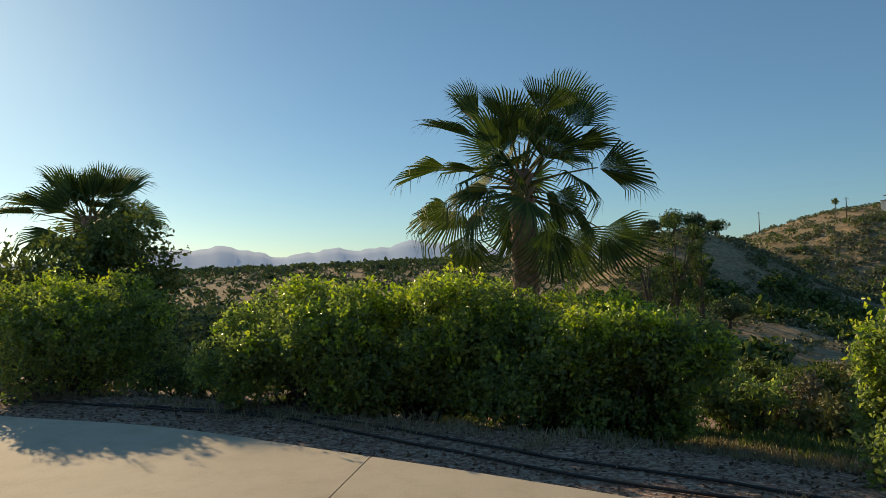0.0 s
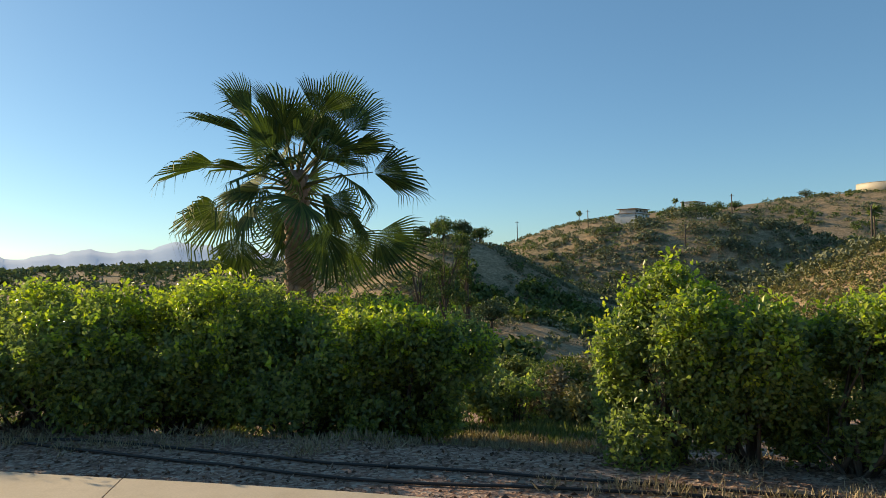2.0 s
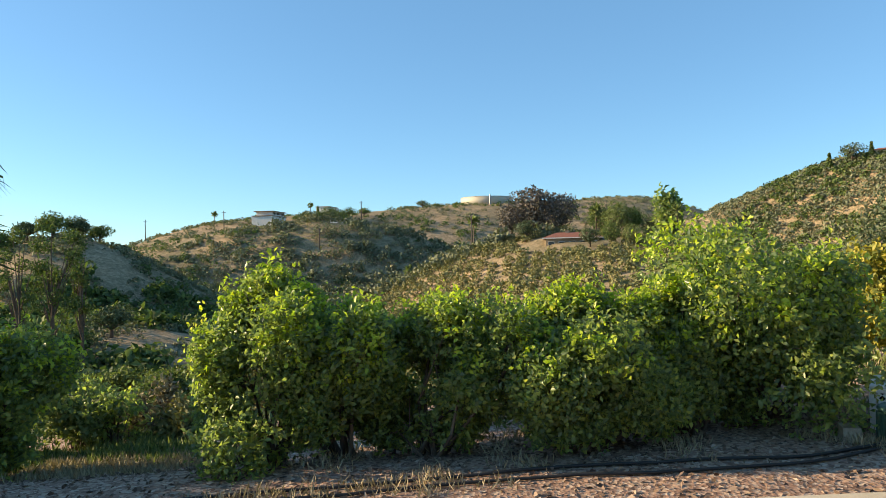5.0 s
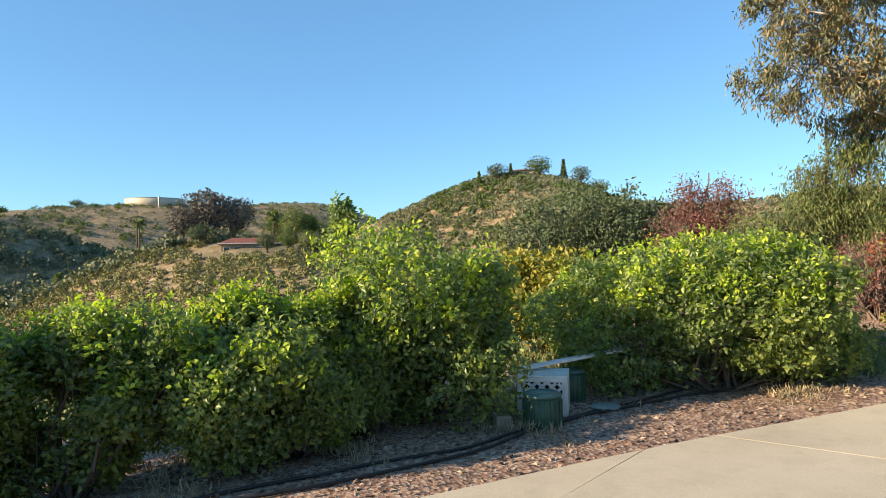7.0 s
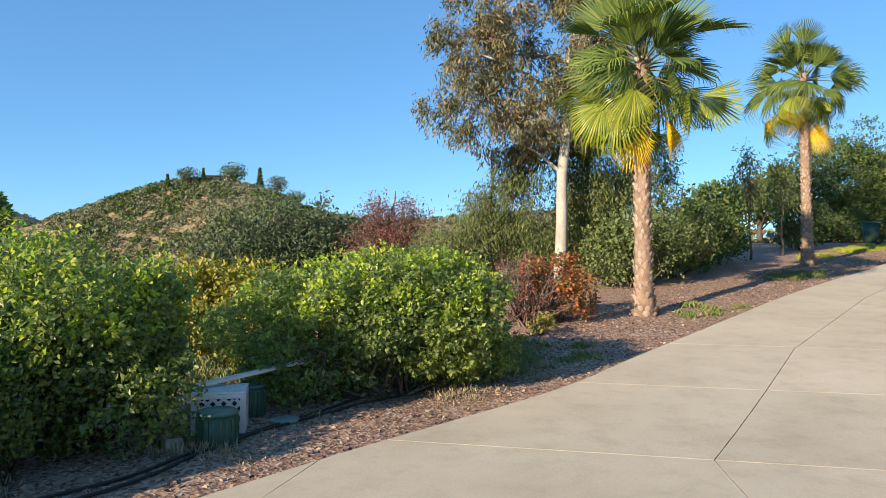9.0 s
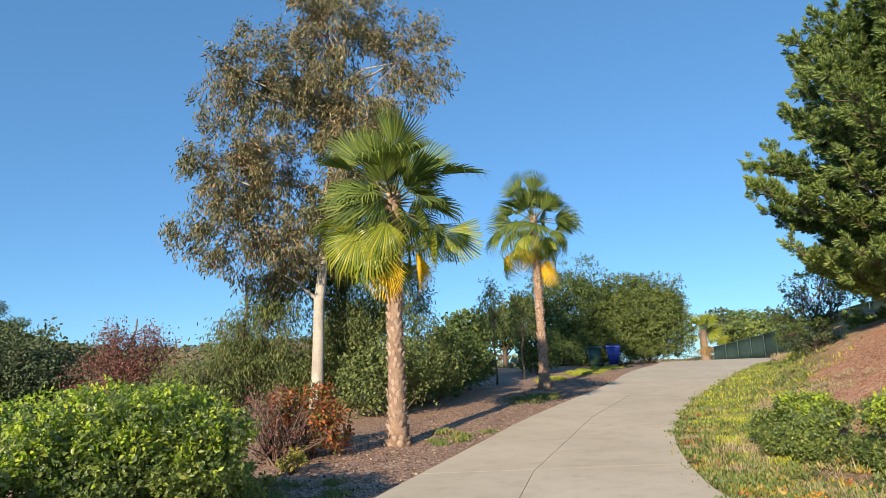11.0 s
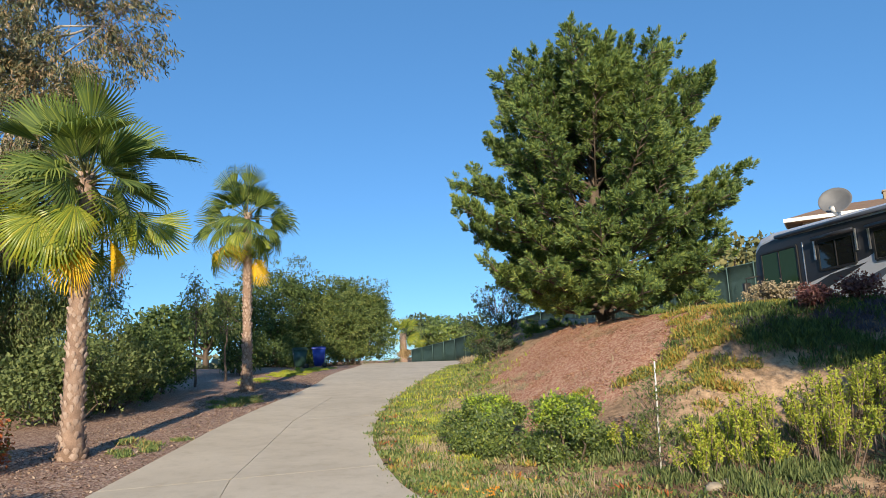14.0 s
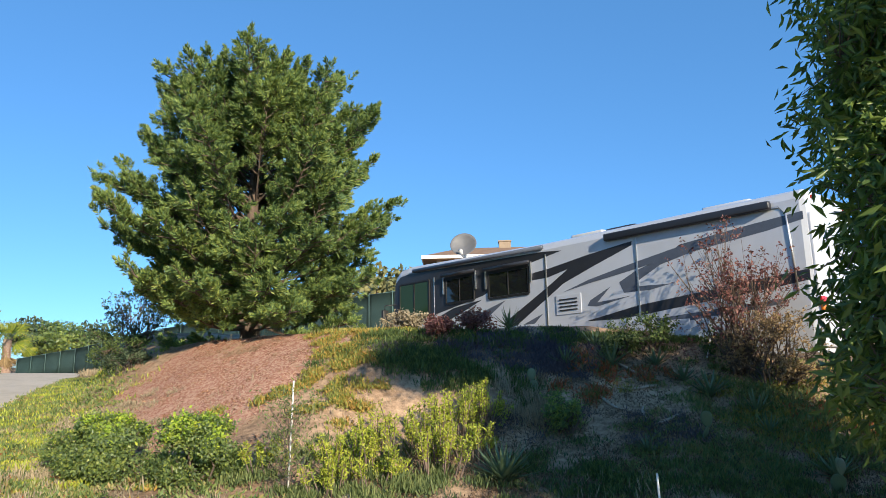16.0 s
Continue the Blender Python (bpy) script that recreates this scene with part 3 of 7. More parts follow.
def fan_palm(at, trunk_h, crown_r, seed, label, fronds=30, base_r=0.24, neck_r=0.17, yellow=4, green=None, lean=(0, 0), straw=0, boots=True, face=None, sag=98, hang=(-0.75, 0.8, -1.6), stalk=1.0):
    rng = np.random.default_rng(seed)
    green = green or PALM_LEAF
    z0 = ground_at(*at) - 0.05
    root = thing("fan_palm", (at[0], at[1], z0), label, "palm tree", "fan palms along the drive")
    hs = np.linspace(0, 1, 16)
    pts = [(lean[0] * h + 0.03 * math.sin(4 * h + seed), lean[1] * h + 0.03 * math.sin(3 * h), trunk_h * h) for h in hs]
    rad = [neck_r + (base_r - neck_r) * (1 - h) ** 1.5 + 0.14 * base_r / 0.24 * math.exp(-h * trunk_h / 0.22) for h in hs]
    part("trunk", tube(pts, rad, 14), PALM_TRUNK, root)
    if boots:
        # old leaf bases in a lattice round the trunk
        vs, fs = [], []
        rows = int(trunk_h / 0.115)
        for n in range(rows):
            h = (n + 0.5) / rows
            px, py = np.interp(h, hs, [p[0] for p in pts]), np.interp(h, hs, [p[1] for p in pts])
            r = np.interp(h, hs, rad)
            for k in range(9):
                if rng.random() < 0.2:
                    continue
                a = (k + 0.5 * (n % 2)) * 2 * math.pi / 9 + rng.normal() * 0.11
                hw = math.pi / 9 * rng.uniform(0.6, 1.0)
                z = h * trunk_h + rng.normal() * 0.022
                hh = rng.uniform(0.05, 0.085)
                q = lambda da, dz, dr: (px + math.cos(a + da) * (r + dr), py + math.sin(a + da) * (r + dr), z + dz)
                b = len(vs)
                vs += [q(-hw, 0, 0.004), q(0, -hh, 0.004), q(hw, 0, 0.004), q(hw * 0.5, hh * 0.8, 0.03), q(-hw * 0.5, hh * 0.8, 0.03), q(rng.normal() * 0.05, hh * rng.uniform(0.1, 0.6), rng.uniform(0.02, 0.06))]
                fs += [(b, b + 1, b + 5), (b + 1, b + 2, b + 5), (b + 2, b + 3, b + 5), (b + 3, b + 4, b + 5), (b + 4, b, b + 5)]
        finish("boot", soup("boot", vs, fs), PALM_BOOT, root, "old leaf bases", smooth=False)["kind"] = "stuff"
    top = Vector(pts[-1])
    ga = math.pi * (3 - math.sqrt(5))
    for n in range(fronds + straw):
        h = (n + 0.5) / fronds
        az = n * ga + rng.normal() * 0.12
        dead = n >= fronds
        up = (80 - sag * h + rng.normal() * 7) if not dead else -62 + rng.normal() * 6
        if not dead and n >= fronds - yellow:
            up = (-70 if n == fronds - 1 else -42) + rng.normal() * 6
            if face is not None:
                az = radians(face) + hang[fronds - 1 - n]
        up = radians(up)
        petiole = crown_r * (0.34 + 0.26 * min(1, h) ** 0.6) * stalk * rng.uniform(0.5, 1.15) if not dead else crown_r * 0.33
        if n < 5 or (not dead and h < 0.8 and rng.random() < 0.28):
            petiole *= 0.45
        size = crown_r * rng.uniform(0.42, 0.55) * (0.85 if h < 0.08 else 1.0)
        start = top + Vector((0, 0, 0.12 - 0.62 * min(h, 1.0)))
        hor = Vector((math.cos(az), math.sin(az), 0))
        pts2 = []
        for k in range(6):
            u = k / 5
            e = up - radians(12) * u * (0.5 + h)
            step = petiole / 5
            pts2.append((pts2[-1] + (hor * math.cos(e) + Vector((0, 0, math.sin(e)))) * step) if pts2 else start + hor * neck_r * 0.6)
        mat_ = green
        if dead:
            mat_ = PALM_STRAW
        elif n >= fronds - yellow:
            mat_ = PALM_YELLOW if n >= fronds - 2 else PALM_LIME
        elif n >= fronds - yellow - 4 * yellow and yellow:
            mat_ = PALM_LIME
        fr = part("frond", tube(pts2, [0.028, 0.022, 0.017, 0.014, 0.012, 0.010], 5), PETIOLE if not dead else PALM_STRAW, root)
        end = pts2[-1]
        way = (pts2[-1] - pts2[-2]).normalized()
        tilt = radians(rng.uniform(-12, 24) + 16 * h)
        side = way.cross(Vector((0, 0, 1)))
        side = side.normalized() if side.length > 0.05 else Vector((-math.sin(az), math.cos(az), 0))
        way2 = (Matrix.Rotation(-tilt, 3, side) @ way).normalized()
        nrm = side.cross(way2).normalized()
        roll = Matrix.Rotation(rng.normal() * 0.75, 3, way2)
        side, nrm = roll @ side, roll @ nrm
        kind = 0 if h < 0.25 or mat_ is PALM_YELLOW else 1 if h < 0.6 else 2 if not dead else 3
        bl = new("blade", blade_mesh(kind, mat_))
        m = Matrix((side, way2, nrm)).transposed().to_4x4() @ Matrix.Diagonal((size, size, size, 1))
        bl.parent = fr
        bl.matrix_local = Matrix.Translation(end) @ m
        if mat_ is PALM_YELLOW:
            bl["label"] = "bright yellow ageing fan blade"
        elif dead:
            bl["label"] = "dry straw-coloured hanging fan blade"
    return root


def tree(name, at, height, seed, label, category, trunk, limbs, leaf_mat, leaf, count, crown, bark, droop=0.0, group="", spray=0.5, trunk_path=None, per=24, low_frac=0.25, limb_k=1.0):
    """A tree: tapered trunk, forking limbs, and leaves in sprays round the ends of its twigs.
    crown: list of (x, y, z, rx, ry, rz) masses over the foot; trunk: foot radius."""
    rng = np.random.default_rng(seed)
    root = thing(name, (at[0], at[1], ground_at(*at) - 0.06), label, category, group)
    path = trunk_path or [(0, 0, 0), (0.05, 0.02, height * 0.3), (-0.08, 0.06, height * 0.55), (0.05, -0.05, height * 0.85)]
    path = np.array(path, float)
    k = np.linspace(0, len(path) - 1, 12)
    sp = np.stack([np.interp(k, np.arange(len(path)), path[:, a]) for a in range(3)], 1)
    sp[1:-1] += rng.normal(size=(10, 3)) * (0.03, 0.03, 0)
    part("trunk", tube([tuple(p) for p in sp], list(np.linspace(trunk, trunk * 0.25, 12)), 10), bark, root)
    vol = np.array([c[3] * c[4] * c[5] for c in crown])
    pick = rng.choice(len(crown), count // per, p=vol / vol.sum())
    cs = np.array(crown)[pick]
    d = unit(rng.normal(size=(len(cs), 3)))
    rad = rng.random(len(cs)) ** 0.45
    for q in range(len(crown)):
        rad[pick == q] *= lumpy(d[pick == q], seed + q, 0.3)
    tips = cs[:, :3] + d * cs[:, 3:] * rad[:, None]
    # limbs: to each mass from the trunk, then twigs to the sprays
    bits = []
    hub = []
    for q, c in enumerate(crown):
        for u in range(limbs):
            goal = np.array(c[:3]) + rng.normal(size=3) * np.array(c[3:]) * 0.35
            start = sp[np.argmin(np.abs(sp[:, 2] - max(sp[0, 2] + height * low_frac, min(goal[2] - 0.35 * np.hypot(*(goal[:2])) - 0.2, sp[-1, 2]))))]
            bend = (start + goal) / 2 + rng.normal(size=3) * 0.12 + (0, 0, 0.1)
            bits += [rods(start, bend, trunk * 0.24 * limb_k, trunk * 0.15 * limb_k, 6), rods(bend, goal, trunk * 0.15 * limb_k, trunk * 0.05, 5)]
            hub += [start * (1 - q) + bend * q for q in (0.6, 1.0)] + [bend * (1 - q) + goal * q for q in (0.25, 0.5, 0.75, 1.0)]
    hub = np.array(hub)
    near = hub[np.argmin(((tips[:, None] - hub[None]) ** 2).sum(-1), 1)]
    finish("limb", soup("limb", *join(*bits)), bark, root)["kind"] = "stuff"
    finish("twig", soup("twig", *rods(near, tips, 0.010, 0.004, 4)), GREY_TWIG, root)["kind"] = "stuff"
    out = unit(tips - near) + rng.normal(size=tips.shape) * 0.4
    out[:, 2] -= droop
    out = unit(out)
    p = tips[:, None] + out[:, None] * rng.uniform(-0.6, 1, (len(tips), per, 1)) * spray + rng.normal(size=(len(tips), per, 3)) * spray * 0.33
    p[..., 2] -= droop * spray * 0.4
    w = out[:, None] * 0.6 + rng.normal(size=(len(tips), per, 3)) * 0.6
    w[..., 2] -= droop * 1.3
    p, w = p.reshape(-1, 3), w.reshape(-1, 3)
    size = leaf * rng.uniform(0.7, 1.35, len(p))
    v, f = leaves(p, w, size, size * (0.26 if droop > 0.3 else 0.5), rng)
    finish("foliage", soup("foliage", v, f), leaf_mat, root, smooth=False)["kind"] = "stuff"
    return root


def pine(at, seed, label, height, lobes):
    """A broad pine: ascending limbs that end in clusters of upswept bottle-brush tufts, with dark gaps between."""
    rng = np.random.default_rng(seed)
    root = thing("pine_tree", (at[0], at[1], ground_at(*at) - 0.05), label, "pine tree")
    part("trunk", tube([(0, 0, 0), (0.1, 0, height * 0.3), (0, 0.1, height * 0.6), (0.05, 0, height * 0.9)], [0.26, 0.2, 0.13, 0.03], 10), BARK, root)
    bits, foot, axis, long = [], [], [], []
    n_limbs = 172
    shape_h, shape_r = (0, 0.1, 0.25, 0.45, 0.58, 0.7, 0.82, 0.92, 1.0), (0.74, 0.88, 0.98, 1.0, 1.0, 0.97, 0.88, 0.70, 0.42)
    for n in range(n_limbs):
        h = (n + 0.5) / n_limbs
        az = n * 2.39996 + rng.normal() * 0.3
        z = height * (0.035 + 0.79 * h**1.05) + rng.normal() * 0.12
        reach = lobes * np.interp(h, shape_h, shape_r) * rng.choice((0.72, 0.88, 0.98, 1.08), p=(0.2, 0.25, 0.35, 0.2))
        up = radians(-9 + 54 * h + rng.normal() * 9)
        hor = np.array((math.cos(az), math.sin(az), 0))
        prev = np.array((0, 0, z))
        pts = [prev]
        for k in range(5):
            e = min(up + radians(8) * k, radians(66))
            prev = prev + (hor * math.cos(e) + np.array((0, 0, math.sin(e)))) * reach / 5
            pts.append(prev)
        r = 0.055 * (1 - 0.6 * h)
        for k in range(5):
            bits.append(rods(pts[k], pts[k + 1], r * (1 - k * 0.17), r * (0.83 - k * 0.17), 5))
        line = np.array(pts)
        side = np.array((-hor[1], hor[0], 0))
        n_side = int(11 + 8 * reach / lobes)
        for k in range(n_side + 1):
            u = 0.34 + 0.66 * (k / n_side) ** 0.8
            b = np.array([np.interp(u * 5, np.arange(6), line[:, q]) for q in range(3)])
            s = 0 if k == n_side else (1 if k % 2 else -1) * rng.uniform(0.4, 1.5)
            ln = rng.uniform(0.35, 0.72) * (1.2 - 0.45 * u) * min(1.0, 0.35 + reach / 3.0)
            way = unit(hor * 0.7 + side * s + np.array((0, 0, rng.uniform(-0.1, 0.75) + 0.3 * h)))
            bits.append(rods(b, b + way * ln, 0.018, 0.008, 4))
            tuft = unit(way + np.array((0, 0, 0.4)))
            foot.append(b + way * ln * 0.45)
            axis.append(tuft)
            long.append(rng.uniform(0.24, 0.40))
            for _ in range(2):
                foot.append(b + way * ln * rng.uniform(0.2, 0.8) + rng.normal(size=3) * 0.08)
                axis.append(unit(way + side * rng.normal() * 0.9 + np.array((0, 0, rng.uniform(-0.1, 0.6)))))
                long.append(rng.uniform(0.2, 0.34))
    finish("limb", soup("limb", *join(*bits)), BARK, root)["kind"] = "stuff"
    foot, axis, long = np.array(foot), np.array(axis), np.array(long)
    per = 58
    m = len(foot)
    k = rng.random((m, per, 1)) ** 0.8
    p = foot[:, None] + axis[:, None] * k * long[:, None, None]
    out = rng.normal(size=(m, per, 3))
    out -= (out * axis[:, None]).sum(-1, keepdims=True) * axis[:, None]
    w = unit(out) * (1.0 - 0.55 * k) + axis[:, None] * (0.45 + 0.7 * k)
    p, w = p.reshape(-1, 3), w.reshape(-1, 3)
    ln = rng.uniform(0.13, 0.20, len(p)) * (1.05 - 0.35 * k.ravel())
    v, f = leaves(p, w, ln, 0.027, rng, 0.1, 0.05)
    finish("foliage", soup("foliage", v, f), PINE_LEAF, root, smooth=False)["kind"] = "stuff"
    return root


# hedge of clipped shrubs along the near side of the drive
HEDGE = "dense evergreen shrub with glossy green and yellowish leaves, in mulch"
G = "hedge shrubs along the drive"
bush("hedge_shrub", (-1.75, 8.55), (1.05, 0.85, 0.72), 11, 34000, 0.058, HEDGE_LEAF, HEDGE, group=G, turn=-8, low=0.1, stems=24, shoots=SHOOT_LEAF, fill=0.38, flat_top=True)
bush("hedge_shrub", (-0.4, 8.45), (1.2, 0.9, 0.86), 12, 51386, 0.058, HEDGE_LEAF, HEDGE, group=G, turn=-8, low=0.1, stems=24, shoots=SHOOT_LEAF, fill=0.38, flat_top=True)
bush("hedge_shrub", (1.0, 8.1), (1.12, 0.9, 0.88), 13, 51386, 0.058, HEDGE_LEAF, HEDGE, group=G, turn=-10, low=0.1, stems=24, shoots=SHOOT_LEAF, fill=0.38, flat_top=True)
bush("hedge_shrub", (2.05, 7.6), (0.9, 0.82, 0.9), 14, 40000, 0.058, HEDGE_LEAF, HEDGE, group=G, turn=-12, low=0.1, stems=24, shoots=SHOOT_LEAF, fill=0.38, flat_top=True)
bush("hedge_shrub", (3.75, 5.2), (0.6, 0.62, 0.88), 15, 34685, 0.050, HEDGE_LEAF, HEDGE, group=G, turn=-40, low=0.1, stems=24, shoots=SHOOT_LEAF, fill=0.38)
bush("hedge_shrub", (4.25, 4.8), (0.62, 0.6, 0.76), 24, 30000, 0.050, HEDGE_LEAF, HEDGE, group=G, turn=-42, low=0.1, stems=9, shoots=SHOOT_LEAF, fill=0.38)
bush("hedge_shrub", (4.75, 4.2), (0.72, 0.7, 0.74), 16, 34685, 0.050, HEDGE_LEAF, HEDGE, group=G, turn=-42, low=0.1, stems=24, shoots=SHOOT_LEAF, fill=0.38)
bush("hedge_shrub", (5.75, 3.25), (0.85, 0.75, 0.7), 17, 38686, 0.050, HEDGE_LEAF, HEDGE, group=G, turn=-45, low=0.1, stems=24, shoots=SHOOT_LEAF, fill=0.38)
bush("hedge_shrub", (6.6, 2.7), (0.62, 0.6, 0.72), 23, 25346, 0.050, HEDGE_LEAF, HEDGE, group=G, turn=-45, low=0.1, stems=24, shoots=SHOOT_LEAF, fill=0.38)
bush("hedge_shrub", (7.35, 2.4), (1.0, 0.85, 0.94), 18, 36563, 0.058, HEDGE_LEAF, HEDGE, group=G, turn=-60, low=0.1, stems=24, shoots=SHOOT_LEAF, fill=0.38)
bush("hedge_shrub", (8.88, -0.58), (1.58, 1.02, 0.83), 19, 51386, 0.058, HEDGE_LEAF, HEDGE, group=G, turn=-80, low=0.1, stems=24, shoots=SHOOT_LEAF, fill=0.38, flat_top=True)
bush("hedge_shrub", (-5.3, 10.0), (1.35, 1.0, 1.04), 20, 29646, 0.058, HEDGE_LEAF, HEDGE, group=G, turn=20, low=0.1, stems=24, shoots=SHOOT_LEAF, fill=0.38)
bush("yellow_shrub", (10.9, 1.6), (1.0, 0.95, 0.82), 22, 14000, 0.085, YELLOW_LEAF, "tall shrub with golden yellow leaves behind the hedge", turn=0, low=0.1)

bush("tall_shrub", (-6.6, 13.0), (1.3, 1.1, 1.55), 25, 16000, 0.11, GUM_LEAF_GREEN, "tall hazy green shrub in front of the palm", low=0.3, lump=0.45, turn=20)

# palms
fan_palm((1.27, 11.0), 3.85, 2.08, 37, "fan palm with dark green fronds and dry hanging skirt", fronds=46, yellow=0, sag=104, stalk=1.0)
fan_palm((-8.35, 16.5), 4.0, 2.3, 32, "hazy green fan palm rising behind the shrubs", fronds=36, yellow=0, straw=4, sag=104, stalk=0.8)
fan_palm((13.7, -5.85), 5.15, 2.3, 33, "fan palm with lime green and yellow fronds, rough pale trunk", fronds=52, yellow=3, green=PALM_MID, sag=124, hang=(-0.45, 0.95, -1.3), stalk=0.85, face=157, lean=(0.05, 0.0), base_r=0.18, neck_r=0.135)
fan_palm((21.4, -15.0), 6.35, 2.3, 34, "slim fan palm with green and yellowing fronds on rough trunk", fronds=44, yellow=2, green=PALM_MID, sag=124, stalk=0.9, hang=(1.25, -1.1), face=145, lean=(0.05, 0.05), base_r=0.17, neck_r=0.13)

# the gum tree
tree("eucalyptus_tree", (20.2, -6.2), 13.5, 51, "tall eucalyptus with pale trunk and drooping olive and rusty leaves", "tree", 0.20, 4, GUM_LEAF, 0.15, 60000,
     [(0.0, 2.6, 5.2, 1.3, 1.5, 1.2), (0.4, 1.9, 7.4, 1.7, 1.7, 1.6), (0.2, 0.4, 9.8, 1.7, 1.7, 1.8), (-0.6, -1.4, 8.6, 1.5, 1.6, 1.8), (-0.9, -2.6, 10.8, 1.4, 1.4, 1.6), (0.2, -0.6, 12.6, 1.8, 1.9, 1.4), (0.1, 2.3, 10.2, 1.2, 1.2, 1.5), (0.1, 0.9, 5.0, 1.5, 1.6, 1.4), (-0.5, -0.7, 6.3, 1.4, 1.4, 1.4), (0.2, -2.0, 5.6, 1.0, 1.0, 1.4)],
     PALE_BARK, droop=0.6, spray=0.32, limb_k=1.15, trunk_path=[(0, 0, 0), (0.05, -0.15, 3.0), (0.1, -0.35, 6.0), (0, -0.7, 9.0), (0, -1.0, 12.5)], per=60)
tree("eucalyptus_tree", (22.0, -4.6), 4.6, 52, "low green eucalyptus with weeping leaves behind the drive", "tree", 0.12, 2, GUM_LEAF_GREEN, 0.12, 30000,
     [(0, 1.4, 0.9, 1.2, 1.2, 0.8), (0.3, 0, 1.7, 1.1, 1.2, 1.3), (-0.2, -1.6, 1.2, 1.3, 1.1, 1.0), (-0.3, -3.0, 1.9, 1.0, 1.1, 1.5)], BARK, droop=0.7, spray=0.5)

tree("eucalyptus_tree", (21.6, -7.6), 6.0, 53, "dark green eucalyptus with weeping leaves behind the pale trunk", "tree", 0.10, 2, GUM_LEAF_GREEN, 0.13, 22000,
     [(0, 0, 2.2, 1.1, 1.3, 1.3), (0, 0.3, 4.2, 0.9, 1.1, 1.3), (0, -1.2, 3.0, 0.9, 0.9, 1.0), (-0.2, 2.3, 3.2, 0.8, 0.9, 1.4)], BARK, droop=0.8, spray=0.36)

# the pine
pine((9.1, -17.4), 61, "broad dark green pine with upswept tufts of needles", 6.85, 3.75)


# ---------------------------------------------------------------- shrubs and trees beside the drive
def pt(bearing, dist):
    return (-math.sin(radians(bearing)) * dist, math.cos(radians(bearing)) * dist)


ROUND_LEAF = leafy("round_tree_leaf", [(0.04, 0.065, 0.027), (0.08, 0.12, 0.04), (0.15, 0.19, 0.055), (0.23, 0.24, 0.075)], 0.35, 0.45, 0.5)
bush("dark_shrub", (18.2, -7.6), (1.5, 1.2, 1.15), 71, 7000, 0.10, GUM_LEAF_GREEN, "tall loose olive green shrub behind the palms", turn=-50, low=0.15, group="screen shrubs")
bush("dark_shrub", (20.2, -9.6), (1.4, 1.2, 1.2), 72, 7000, 0.10, GUM_LEAF_GREEN, "tall loose olive green shrub behind the palms", turn=-50, low=0.15, group="screen shrubs")
bush("dark_shrub", (21.9, -11.2), (1.5, 1.2, 1.35), 73, 8000, 0.10, DARK_LEAF, "dense dark purple-green shrub behind the palms", turn=-50, low=0.1, group="screen shrubs")
bush("dark_shrub", (23.6, -12.9), (1.4, 1.2, 1.2), 74, 7000, 0.10, DARK_LEAF, "dense dark purple-green shrub behind the palms", turn=-50, low=0.1, group="screen shrubs")
bush("dark_shrub", (28.2, -19.6), (1.3, 1.2, 1.2), 75, 6000, 0.11, DARK_LEAF, "dark evergreen shrub by the bins", turn=-50, low=0.1, group="screen shrubs")
bush("red_shrub", (13.4, -3.9), (0.72, 0.7, 0.68), 76, 4200, 0.075, RED_LEAF, "shrub with red and rusty leaves beside the drive", low=0.1, fill=0.2)
bush("twiggy_shrub", (13.42, -3.39), (0.95, 0.9, 0.78), 77, 1500, 0.045, PLUM_LEAF, "leafless grey-brown twiggy shrub behind the hedge", low=0.1, stems=160, twig_mat=GREY_TWIG)
bush("yellow_tuft", (11.2, -2.45), (0.28, 0.28, 0.2), 78, 600, 0.06, YELLOW_LEAF, "small yellow leafy tuft in mulch", low=0.03, stems=8)
bush("yellow_tuft", (12.2, -3.3), (0.18, 0.18, 0.15), 79, 350, 0.06, YELLOW_LEAF, "small yellow leafy tuft in mulch", low=0.03, stems=8)
tree("plum_tree", (26.5, -1.9), 4.4, 80, "purple-leaved plum tree with upright bare twigs", "tree", 0.09, 5, PLUM_LEAF, 0.085, 11000,
     [(0, 0.2, 1.6, 1.2, 1.4, 0.95), (0, -0.5, 2.6, 0.8, 0.8, 0.85), (0, 0.5, 2.8, 0.6, 0.6, 0.75)], GREY_TWIG, spray=0.3, per=12)
tree("oak_tree", (32.5, 2.2), 5.4, 81, "rounded grey-green oak in the valley behind the hedge", "tree", 0.3, 2, OAK_LEAF, 0.17, 30000,
     [(0, 2.0, 3.1, 2.2, 2.2, 1.9), (0, -0.4, 3.5, 2.4, 2.4, 2.1), (0.5, -3.0, 3.0, 2.2, 2.3, 1.8), (-0.5, 1, 2.1, 2.4, 2.8, 1.8)], BARK, spray=0.5)
# unlit left and lit right are put into the two trees' leaf colours
bush("round_tree", (35.2, -27.6), (2.7, 3.1, 3.2), 82, 36000, 0.14, DARK_LEAF, "broad rounded dark green tree behind the bins", "tree", flat_top=True, low=0.0, stems=30, lump=0.42, turn=48)
bush("round_tree", (32.0, -30.2), (2.6, 3.2, 3.0), 88, 50000, 0.12, ROUND_LEAF, "dense rounded olive green tree beside the bins", "tree", flat_top=True, low=0.0, stems=30, lump=0.4, turn=48)
bush("dark_shrub", (33.4, -26.2), (1.7, 1.6, 0.95), 97, 9000, 0.11, DARK_LEAF, "low dark evergreen shrub under the rounded trees", turn=48, low=0.0, group="screen shrubs")
bush("dark_shrub", (32.2, -28.8), (1.9, 1.6, 0.95), 98, 10000, 0.11, ROUND_LEAF, "low olive green shrub under the rounded trees", turn=48, low=0.0, group="screen shrubs")
